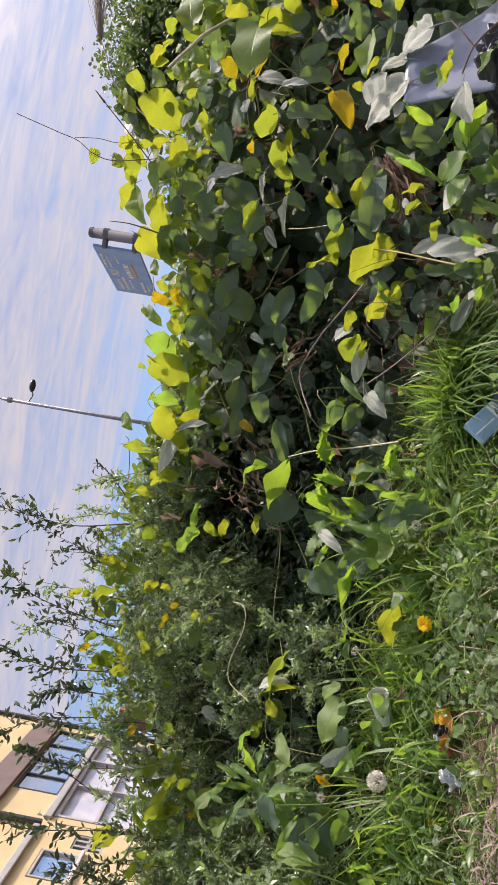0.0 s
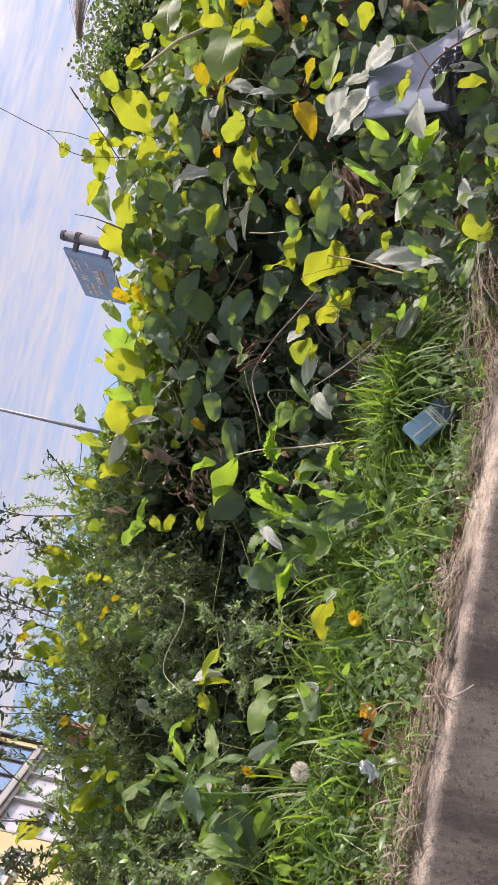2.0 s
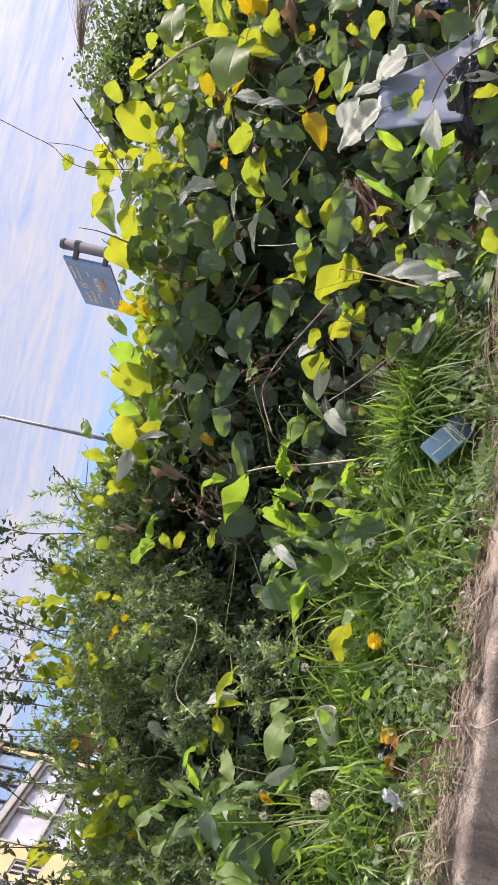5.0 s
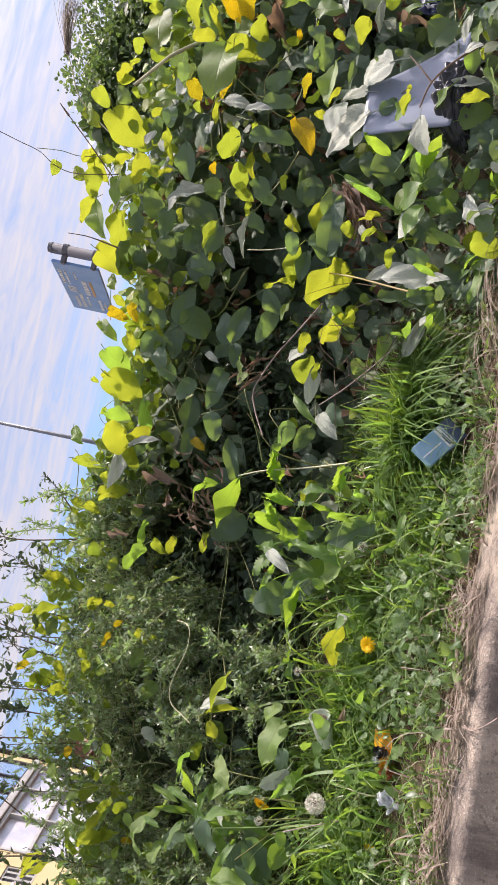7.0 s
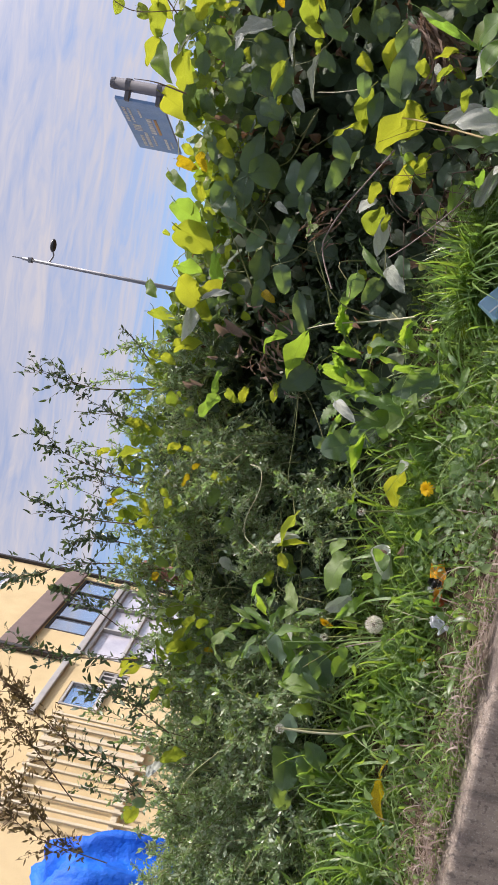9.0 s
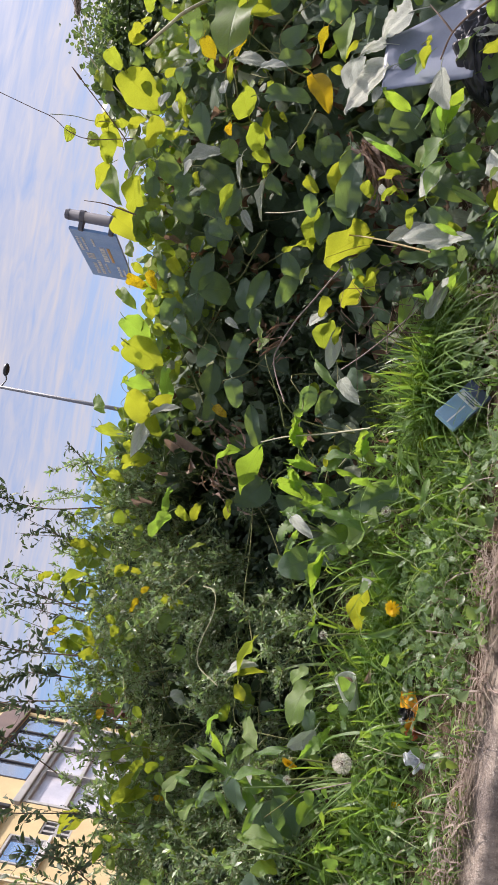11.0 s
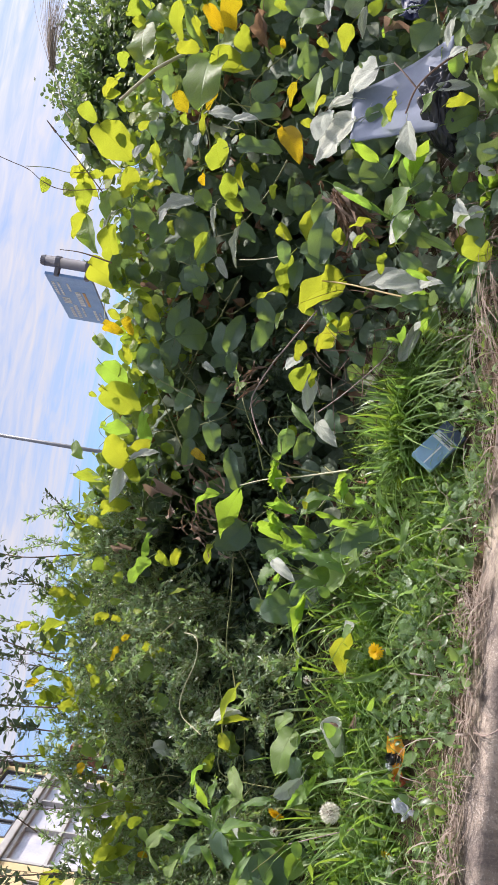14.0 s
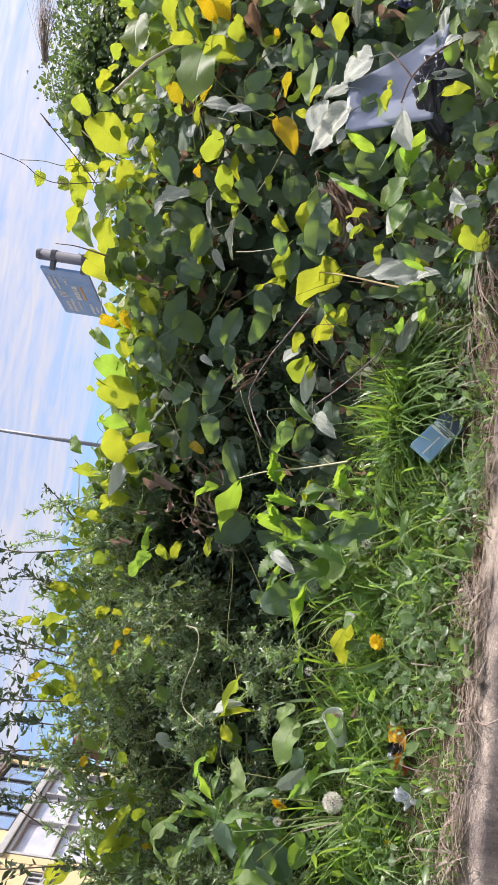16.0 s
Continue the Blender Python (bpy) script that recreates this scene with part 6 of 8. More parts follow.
def twiggy(pile_leaf, pile_stem, pile_seed, start, way, length, droop, size, steps=16, twigs=8, seeds=0.9, thick=0.0022):
    """One shrub shoot: a bending stem, side twigs, and small narrow leaves along all of them."""
    t = np.linspace(0, 1, steps)[:, None]
    side = np.array([way[0], way[1], 0.0])
    side /= np.linalg.norm(side) + 1e-6
    bend = rng.normal(0, 0.05, 3) * length
    path = start + way * length * t + (side * droop * 0.5 - np.array([0, 0, droop])) * length * t ** 2.2 + bend * np.sin(t * 3.1)
    pile_stem.tube(path, thick, thick * 0.35, 3)
    spots, ways = [], []
    for k in range(twigs):
        s = rng.uniform(0.15, 0.98)
        i = int(s * (steps - 1))
        out = rng.normal(0, 1, 3) + way * 1.1 + np.array([0, 0, 0.3])
        out /= np.linalg.norm(out)
        l = length * rng.uniform(0.1, 0.3) * (1.15 - s)
        m = max(5, int(l / (size * 0.32)))
        u = np.linspace(0.1, 1, m)[:, None]
        tw = path[i] + out * l * u + np.array([0, 0, -0.25]) * l * u ** 2
        pile_stem.tube(tw[:: max(1, m // 4)] if m > 7 else tw, thick * 0.45, thick * 0.3, 3)
        spots.append(tw)
        ways.append(np.tile(out, (m, 1)))
        if rng.random() < seeds:
            q = tw[rng.integers(m // 2, m, 15)] + rng.normal(0, size * 0.3, (15, 3))
            pile_seed.leaves(shape_bud, q, turns(rng.normal(0, 1, (15, 3)), rng.normal(0, 1, (15, 3))), size * rng.uniform(0.16, 0.36, 15), 1.2)
    m = int(length / (size * 0.3))
    i = np.linspace(steps * 0.12, steps - 1.01, m)
    lo = i.astype(int)
    spots.append(path[lo] + (path[np.minimum(lo + 1, steps - 1)] - path[lo]) * (i - lo)[:, None])
    ways.append(np.tile(way, (m, 1)))
    p, w = np.concatenate(spots), np.concatenate(ways)
    f = w * 0.8 + rng.normal(0, 0.7, p.shape)
    pile_leaf.leaves(shape_small, p, turns(f, rng.normal(0, 0.7, p.shape) + np.array([0, -0.2, 1.0])), size * rng.uniform(0.5, 1.35, len(p)), rng.uniform(0.65, 1.15, len(p)))


def shrub(label, x0, x1, count, size, mat, deep=(0.0, 0.6), z0=1.05):
    leaf, stem, seed = Pile(), Pile(), Pile()
    for _ in range(count):
        x = rng.uniform(x0, x1)
        t = top(np.array([x]))[0]
        z = z0 + (t - z0) * rng.uniform(0.1, 1.0)
        clump = noise.noise((x * 5, z * 6, 5.0))
        if clump + rng.normal(0, 0.08) < -0.1:
            continue
        y = face(np.array([x]), np.array([z]))[0] + rng.uniform(*deep) - 0.25 * min(0.3, clump)
        if any(((x - cx) / rx) ** 2 + ((z - cz) / rz) ** 2 < 1.2 for cx, cz, rx, rz in HOLLOWS):
            continue
        way = np.array([rng.normal(0, 0.45), rng.normal(-0.35, 0.4), rng.uniform(0.35, 1.0)])
        way /= np.linalg.norm(way)
        length = rng.uniform(0.16, 0.34)
        start = np.array([x, y, z]) - way * length * 0.7
        twiggy(leaf, stem, seed, start, way, length, rng.uniform(0.05, 0.5), size)
    for _ in range(count // 14):
        x = rng.uniform(x0, x1)
        z = top(np.array([x]))[0] - rng.uniform(0.0, 0.12)
        y = face(np.array([x]), np.array([z]))[0] + rng.uniform(0.0, 0.35)
        way = np.array([rng.normal(0.0, 0.3), rng.normal(-0.1, 0.25), 1.0])
        way /= np.linalg.norm(way)
        length = rng.uniform(0.12, 0.3)
        twiggy(leaf, stem, seed, np.array([x, y, z]) - way * 0.1, way, length, rng.uniform(0.0, 0.25), size, twigs=6)
    ob = stem.build("shrub", mat_stem)
    tagged(ob, label, "shrub")
    leaf.build("foliage", mat, ob)
    seed.build("seed_head", mat_seed, ob, "pale green seed head clusters")
    return ob


shrub("bushy grey-green shrub of small narrow leaves on the bank", -0.95, -0.12, 760, 0.021, mat_shrub, z0=1.27)
shrub("bushy green shrub of small narrow leaves on the bank", -1.75, -0.85, 760, 0.022, mat_shrub, z0=1.2)
shrub("low green shrub of small narrow leaves near the wall", -2.7, -1.6, 620, 0.022, mat_shrub)


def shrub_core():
    # backing leaves whose dark colour stands for the shade inside the shrubs
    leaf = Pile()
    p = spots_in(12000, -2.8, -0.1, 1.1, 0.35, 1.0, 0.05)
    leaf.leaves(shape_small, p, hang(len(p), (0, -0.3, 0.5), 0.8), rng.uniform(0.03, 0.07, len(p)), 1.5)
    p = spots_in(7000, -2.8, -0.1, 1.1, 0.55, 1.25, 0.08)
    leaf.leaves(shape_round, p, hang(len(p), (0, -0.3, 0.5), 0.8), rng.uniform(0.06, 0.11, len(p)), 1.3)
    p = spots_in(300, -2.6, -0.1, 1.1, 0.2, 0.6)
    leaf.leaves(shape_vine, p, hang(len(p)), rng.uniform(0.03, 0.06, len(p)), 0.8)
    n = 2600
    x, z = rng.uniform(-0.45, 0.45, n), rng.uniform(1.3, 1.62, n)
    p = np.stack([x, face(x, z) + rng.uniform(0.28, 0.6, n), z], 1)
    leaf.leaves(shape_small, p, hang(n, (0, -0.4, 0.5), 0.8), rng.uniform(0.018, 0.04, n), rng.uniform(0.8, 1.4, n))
    tagged(leaf.build("undergrowth", mat_shrubshade), "dark green undergrowth behind the shrubs, its leaves coloured as in shade", "undergrowth", kind="stuff")


shrub_core()


def shoots_in_shrub():
    """Vine leaves climbed through the top of the shrub, coloured as lit through."""
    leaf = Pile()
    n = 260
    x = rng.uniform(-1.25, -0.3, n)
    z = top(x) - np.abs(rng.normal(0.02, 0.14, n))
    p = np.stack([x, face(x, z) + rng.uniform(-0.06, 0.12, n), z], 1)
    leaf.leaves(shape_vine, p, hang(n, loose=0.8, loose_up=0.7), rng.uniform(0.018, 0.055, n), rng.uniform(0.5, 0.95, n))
    tagged(leaf.build("vine_shoots", mat_fillbacklit), "yellow-green vine leaves climbing through the shrub top", "foliage", kind="stuff")


shoots_in_shrub()


def hedge_right():
    leaf = Pile()
    n = 21000
    x, y, z = rng.uniform(1.32, 3.8, n), 2.95 + np.abs(rng.normal(0, 0.28, n)), rng.uniform(1.0, 2.47, n)
    z = np.where(rng.random(n) < 0.2, 2.45 + rng.normal(0, 0.03, n), z)
    p = np.stack([x, y + 0.12 * np.sin(x * 5 + z * 4), z], 1)
    leaf.leaves(shape_round, p, hang(n, (0, -0.4, 0.1), 0.8), rng.uniform(0.014, 0.03, n), 1.0)
    p = p[: 12000] + np.array([0, 0.3, -0.05])
    leaf.leaves(shape_round, p, hang(len(p), (0, -0.4, 0.1), 0.8), rng.uniform(0.05, 0.09, len(p)), 1.3)
    tagged(leaf.build("hedge", mat_hedge), "dense dark green clipped hedge of small leaves", "hedge", kind="stuff")


hedge_right()


def feather(pairs=5):
    """A deeply cut leaf: a rib with narrow leaflets in pairs."""
    verts, tris, uvs = leaf_shape(2, 1, lance(0.03), 0, 0.2)
    vs, ts, us, n = [verts], [tris], [uvs], len(verts)
    for k in range(pairs):
        y = 0.3 + 0.6 * k / pairs
        size = 0.34 * (1 - 0.5 * k / pairs)
        for s in (-1, 1):
            v, t, u = leaf_shape(2, 1, lance(0.22), 0, 0.2)
            a = s * radians(52 - 4 * k)
            x2, y2 = v[:, 0] * math.cos(a) + v[:, 1] * math.sin(a), -v[:, 0] * math.sin(a) + v[:, 1] * math.cos(a)
            vs.append(np.stack([x2 * size, y + y2 * size, v[:, 2] * size - 0.06 * (y - 0.3)], 1))
            ts.append(t + n)
            us.append(u)
            n += len(v)
    return np.concatenate(vs), np.concatenate(ts), np.concatenate(us)


shape_feather = feather()
shape_lance = leaf_shape(5, 2, lance(0.13), 0.3, 0.5, 0.05, 0.12, seed=6)


# dropped things lie on flattened grass: place and half width
FLAT = ((0.1, 1.47, 0.055), (-0.51, 1.49, 0.032), (-0.59, 1.45, 0.024), (-1.02, 1.47, 0.05), (-0.98, 1.62, 0.07), (-0.655, 1.5, 0.02), (-0.318, 1.5, 0.02))


def standing(x, y):
    """Where the grass stands upright."""
    free = np.ones(len(x), bool)
    for cx, cy, half in FLAT:
        free &= (np.abs(x - cx) > half) | (y > cy + 0.02) | (y < cy - 0.13)
    return free


def ground_spots(n, x0, x1, near, far, power=1.0):
    x = rng.uniform(x0, x1, n)
    y = edge_y(x) + near + (far - near) * rng.uniform(0, 1, n) ** power
    free = standing(x, y)
    return x[free], y[free]


def grass():
    g, broad, dead, weed, cut, moss, pale = (Pile() for _ in range(7))
    # loose grass everywhere on the foot of the bank
    x, y = ground_spots(5600, -2.4, 0.5, 0.14, 0.8, 0.8)
    clump = np.array([noise.noise((a * 4, b * 6, 3.0)) for a, b in zip(x, y)])
    keep = clump + rng.normal(0, 0.1, len(x)) > 0.06 + 0.14 * (x < -0.75)
    x, y = x[keep], y[keep]
    n = len(x)
    g.blades(np.stack([x, y, bank(x, y) - 0.005], 1), rng.uniform(0, 6.28, n), rng.uniform(0.04, 0.13, n) * np.clip((y - edge_y(x) - 0.1) * 4, 0.2, 1), rng.uniform(0.3, 1.3, n), rng.uniform(0.004, 0.0105, n), 6, 0.75)
    # short turf up to the straw
    x = rng.uniform(-2.4, 0.42, 9000)
    y = edge_y(x) + 0.1 - 0.05 * np.clip(-x * 2 - 0.5, 0, 1) + 0.4 * rng.uniform(0, 1, 9000) ** 1.5
    keep = np.array([noise.noise((a * 9, b * 12, 7.0)) for a, b in zip(x, y)]) + rng.normal(0, 0.14, 9000) > 0.0
    x, y = x[keep], y[keep]
    n = len(x)
    g.blades(np.stack([x, y, bank(x, y) - 0.004], 1), rng.uniform(0, 6.28, n), rng.uniform(0.018, 0.06, n), rng.uniform(0.3, 1.5, n), rng.uniform(0.003, 0.0065, n), 5, 0.7)
    # thick tufts
    for cx, cy, wide, count, tall in ((0.2, 1.62, 0.06, 520, 0.27), (0.12, 1.62, 0.06, 560, 0.27), (0.27, 1.66, 0.06, 360, 0.22), (0.03, 1.53, 0.08, 320, 0.13), (-0.36, 1.68, 0.1, 160, 0.2), (-0.52, 1.7, 0.1, 160, 0.2), (-0.12, 1.52, 0.11, 260, 0.1), (-0.03, 1.47, 0.1, 260, 0.11), (-0.2, 1.5, 0.1, 240, 0.13), (0.1, 1.46, 0.05, 110, 0.1), (0.28, 1.62, 0.09, 300, 0.13), (-0.62, 1.60, 0.12, 260, 0.15),
                                      (-0.85, 1.55, 0.1, 230, 0.15), (-1.08, 1.48, 0.11, 260, 0.13), (-1.35, 1.5, 0.12, 230, 0.15), (-0.45, 1.66, 0.1, 160, 0.16), (-1.65, 1.55, 0.2, 300, 0.18), (-0.75, 1.45, 0.07, 200, 0.1)):
        count, tuft = int(count * 0.95), Pile()
        x, y = cx + rng.normal(0, wide * 0.55, count), cy + rng.normal(0, wide * 0.4, count)
        y = np.maximum(y, edge_y(x) + 0.13)
        free = standing(x, y)
        x, y = x[free], y[free]
        count = len(x)
        out = np.where(rng.random(count) < (1.0 if 0 < cx < 0.26 else 0.6), rng.uniform(0, 6.28, count), -1.9 + rng.normal(0, 1.1, count))
        tuft.blades(np.stack([x, y, bank(x, y) - 0.005], 1), out, tall * rng.uniform(0.3, 0.95, count), rng.uniform(0.1, 1.2 if 0 < cx < 0.26 else 1.5, count), rng.uniform(0.0048, 0.0105, count) * (1.0 if cx > -0.3 else 1.25), 7, 0.85)
        tagged(tuft.build("grass_tuft", mat_grass), "tall bright green grass tuft on the bank" if tall > 0.2 else "low green grass tuft on the bank", "grass", kind="stuff")
    # a few broad blades that arch over
    x, y = ground_spots(1000, -2.0, 0.3, 0.14, 0.75)
    n = len(x)
    broad.blades(np.stack([x, y, bank(x, y)], 1), rng.uniform(2.6, 6.6, n), rng.uniform(0.1, 0.24, n) * np.clip((y - edge_y(x) - 0.08) * 4, 0.2, 1), rng.uniform(0.5, 1.4, n), rng.uniform(0.003, 0.007, n), 8, 0.75)
    x, y = ground_spots(650, -2.0, 0.1, 0.13, 0.7)
    n = len(x)
    pale.blades(np.stack([x, y, bank(x, y)], 1), rng.uniform(2.4, 6.9, n), rng.uniform(0.08, 0.24, n) * np.clip((y - edge_y(x) - 0.08) * 4, 0.2, 1), rng.uniform(0.4, 1.5, n), rng.uniform(0.004, 0.009, n), 8, 0.7)
    tagged(pale.build("pale_grass", mat_palegrass), "long pale green grass blades arching over", "grass", kind="stuff")
    # tall blades between the turf and the shrubs
    x, y = ground_spots(1500, -2.1, -0.2, 0.34, 0.85)
    open_here = np.array([noise.noise((a * 4, b * 6, 3.0)) for a, b in zip(x, y)]) > -0.05 + 0.12 * (x < -0.75)
    x, y = x[open_here], y[open_here]
    n = len(x)
    broad.blades(np.stack([x, y, bank(x, y)], 1), rng.uniform(2.2, 7.0, n), rng.uniform(0.12, 0.34, n), rng.uniform(0.3, 1.2, n), rng.uniform(0.004, 0.0095, n), 9, 0.8)
    # dry straw matted along the edge of the wall
    n = 4200
    x = rng.uniform(-2.6, 0.9, n)
    over = np.clip(-x * 2.2 - 0.5, 0, 1)
    y = edge_y(x) + 0.054 - 0.04 * over + np.abs(rng.normal(0, 0.045, n)) * (1 + 0.5 * over) + 0.01 * np.sin(x * 9) + 0.007 * np.sin(x * 23)
    patchy = np.array([noise.noise((p * 7, q * 11, 8.0)) for p, q in zip(x, y)]) + rng.normal(0, 0.2, n) > -0.06 + 0.35 * np.clip((x - 0.1) * 3, 0, 1)
    x, y = x[patchy], y[patchy]
    n = len(x)
    dead.blades(np.stack([x, y, np.maximum(bank(x, y), 1.047) + rng.uniform(0.001, 0.012, n)], 1), rng.normal(0.11, 0.5, n) + (rng.random(n) < 0.5) * math.pi, rng.uniform(0.015, 0.1, n), rng.uniform(0.8, 1.35, n), rng.uniform(0.0008, 0.003, n), 6, 1.0, rng.uniform(0.1, 0.35, (n, 1)))
    x, y = ground_spots(800, -2.2, 1.0, 0.1, 0.5)
    n = len(x)
    dead.blades(np.stack([x, y, bank(x, y)], 1), rng.uniform(0, 6.28, n), rng.uniform(0.04, 0.14, n), rng.uniform(0.6, 1.3, n), rng.uniform(0.001, 0.0035, n), 5, 0.8)
    x = rng.uniform(-2.4, 1.0, 90)
    y = edge_y(x) + 0.06 + np.abs(rng.normal(0, 0.04, 90))
    p = np.stack([x, y, bank(x, y) + 0.006], 1)
    dead.leaves(shape_curled, p, turns(rng.normal(0, 1, (90, 3)) * np.array([1, 1, 0.1]), rng.normal(0, 0.25, (90, 3)) + np.array([0, -0.1, 1.0])), rng.uniform(0.008, 0.024, 90), rng.uniform(0.4, 0.8, 90))
    # dead leaves and small weeds that creep over the wall top
    n = 60
    x = rng.uniform(-1.9, -0.22, n)
    y = edge_y(x) + 0.04 + np.abs(rng.normal(0, 0.05, n))
    p = np.stack([x, y, np.maximum(bank(x, y), 1.047) + rng.uniform(0.004, 0.02, n)], 1)
    dead.leaves(shape_round, p, turns(rng.normal(0, 1, (n, 3)) * np.array([1, 1, 0.3]), rng.normal(0, 0.6, (n, 3)) + np.array([0, -0.2, 1.0])), rng.uniform(0.01, 0.024, n), rng.uniform(0.4, 0.8, n))
    # heaps of broken straw
    n = 2600
    x = rng.uniform(-2.2, -0.15, n)
    y = edge_y(x) + 0.035 + np.abs(rng.normal(0, 0.06, n))
    heap = np.array([noise.noise((p * 5, q * 7, 2.0)) for p, q in zip(x, y)]) + rng.normal(0, 0.12, n) > 0.02
    x, y = x[heap], y[heap]
    n = len(x)
    dead.blades(np.stack([x, y, np.maximum(bank(x, y), 1.047) + rng.uniform(0.0, 0.02, n)], 1), rng.uniform(0, 6.28, n), rng.uniform(0.015, 0.07, n), rng.uniform(0.6, 1.4, n), rng.uniform(0.0012, 0.0042, n), 5, 1.0, rng.uniform(0.15, 0.7, (n, 1)))
    n = 300
    x = rng.uniform(-1.9, -0.2, n)
    y = edge_y(x) + 0.05 + np.abs(rng.normal(0, 0.055, n))
    some = np.array([noise.noise((p * 13, q * 9, 5.0)) for p, q in zip(x, y)]) > 0.02
    x, y = x[some], y[some]
    n = len(x)
    p = np.stack([x, y, np.maximum(bank(x, y), 1.047) + rng.uniform(0.006, 0.045, n)], 1)
    weed.leaves(shape_round, p, turns(rng.normal(0, 1, (n, 3)) + np.array([0, -0.4, 0.15]), rng.normal(0, 0.5, (n, 3)) + np.array([0, -0.35, 1.0])), rng.uniform(0.014, 0.038, n), rng.uniform(0.4, 0.9, n))
    # a thick wisp of straw that hangs over the edge
    n = 90
    x, y = 0.45 + rng.normal(0, 0.05, n), 1.36 + rng.normal(0, 0.014, n)
    dead.blades(np.stack([x, y, bank(x, y) + rng.uniform(0.0, 0.05, n)], 1), rng.normal(3.35, 0.35, n), rng.uniform(0.08, 0.17, n), rng.uniform(0.9, 1.3, n), rng.uniform(0.0012, 0.004, n), 7, 1.0, 0.5)
    # low weeds
    x, y = ground_spots(2800, -2.4, 0.5, 0.11, 0.8)
    n = len(x)
    p = np.stack([x, y, bank(x, y) + rng.uniform(0.005, 0.07, n) * np.clip((y - edge_y(x)) * 4, 0.2, 1)], 1)
    weed.leaves(shape_round, p, turns(rng.normal(0, 1, (n, 3)) + np.array([0, -0.4, 0.15]), rng.normal(0, 0.5, (n, 3)) + np.array([0, -0.35, 1.0])), rng.uniform(0.012, 0.034, n), rng.uniform(0.5, 1.0, n))
    for cx, cy, wide, count in ((-0.3, 1.42, 0.12, 300), (-0.33, 1.31, 0.08, 110), (0.0, 1.36, 0.1, 130), (0.2, 1.4, 0.06, 90), (-0.24, 1.53, 0.1, 180), (-0.55, 1.55, 0.12, 180), (-0.75, 1.4, 0.15, 160), (-1.1, 1.36, 0.2, 200), (0.42, 1.45, 0.12, 60)):
        x, y = cx + rng.normal(0, wide * 0.6, count), np.maximum(cy + rng.normal(0, 0.05, count), edge_y(cx) + 0.09)
        free = standing(x, y)
        x, y = x[free], y[free]
        count = len(x)
        p = np.stack([x, y, bank(x, y) + rng.uniform(0.01, 0.085, count) * np.clip((y - edge_y(cx)) * 6, 0.5, 1)], 1)
        cut.leaves(shape_feather, p, turns(rng.normal(0, 0.9, (count, 3)) + np.array([0, -0.5, 0.3]), rng.normal(0, 0.4, (count, 3)) + np.array([0, -0.5, 1.0])), rng.uniform(0.014, 0.034, count), 1.0)
    # lance-leaved rosettes
    for cx, cy, count, size in ((0.0, 1.75, 10, 0.1), (-0.12, 1.72, 10, 0.1), (-0.25, 1.68, 8, 0.1), (-0.85, 1.65, 12, 0.12), (-1.0, 1.7, 12, 0.12), (0.5, 1.42, 12, 0.09), (0.62, 1.45, 12, 0.1),
                                (0.8, 1.4, 10, 0.1), (-1.2, 1.62, 10, 0.12), (-1.4, 1.6, 12, 0.12)):
        weed_plant = empty("rosette_weed", pose(cx, cy, float(bank(cx, cy)) + 0.012), "rosette of long green weed leaves on the bank", "weed", "rosette weeds")
        for _ in range(count):
            leaf(weed_plant, "oblong", rng.normal(0, 0.012, 3) + np.array([0, 0, 0.015]), size * rng.uniform(0.7, 1.2), rng.uniform(0.45, 0.75), (rng.uniform(5, 50), rng.normal(0, 14), rng.uniform(0, 360)))
    x, y = ground_spots(110, -2.0, -0.2, 0.2, 0.62)
    n = len(x)
    p = np.stack([x, y, bank(x, y) + rng.uniform(0.03, 0.2, n)], 1)
    moss.leaves(shape_vine, p, hang(n, (0, -0.5, -0.1), 0.7), rng.uniform(0.02, 0.045, n), rng.uniform(0.6, 1.0, n))
    x, y = ground_spots(150, -2.0, 0.2, 0.25, 0.62)
    n = len(x)
    p = np.stack([x, y, bank(x, y) + rng.uniform(0.02, 0.16, n)], 1)
    moss.leaves(shape_lance, p, hang(n, (0, -0.5, 0.2), 0.8), rng.uniform(0.04, 0.085, n), rng.uniform(0.6, 1.1, n))
    tagged(moss.build("broad_weeds", mat_broad), "broad-leaved green weeds among the grass", "weeds", kind="stuff")
    tagged(g.build("grass", mat_grass), "lush green grass at the foot of the bank", "grass", kind="stuff")
    tagged(broad.build("broad_grass", mat_grass), "broad arching green blades and rosettes in the grass", "grass", kind="stuff")
    tagged(dead.build("dead_grass", mat_straw), "matted dry straw-coloured grass along the wall top", "dead grass", kind="stuff")
    tagged(weed.build("weeds", mat_weed), "low green weeds among the grass", "weeds", kind="stuff")
    tagged(cut.build("cut_leaved_weeds", mat_mugwort), "silvery green weeds with finely cut leaves", "weeds", kind="stuff")


mat_broad = leafy("broad weed leaf", ((0.045, 0.1, 0.032), (0.08, 0.15, 0.048), (0.15, 0.23, 0.08)), (0.4, 0.58, 0.06), 0.42, 0.45, 0.3)
mat_mugwort = leafy("cut weed leaf", ((0.035, 0.07, 0.03), (0.09, 0.15, 0.065), (0.2, 0.28, 0.14)), (0.36, 0.5, 0.13), 0.36, 0.5, 0, coat=0.4)
grass()


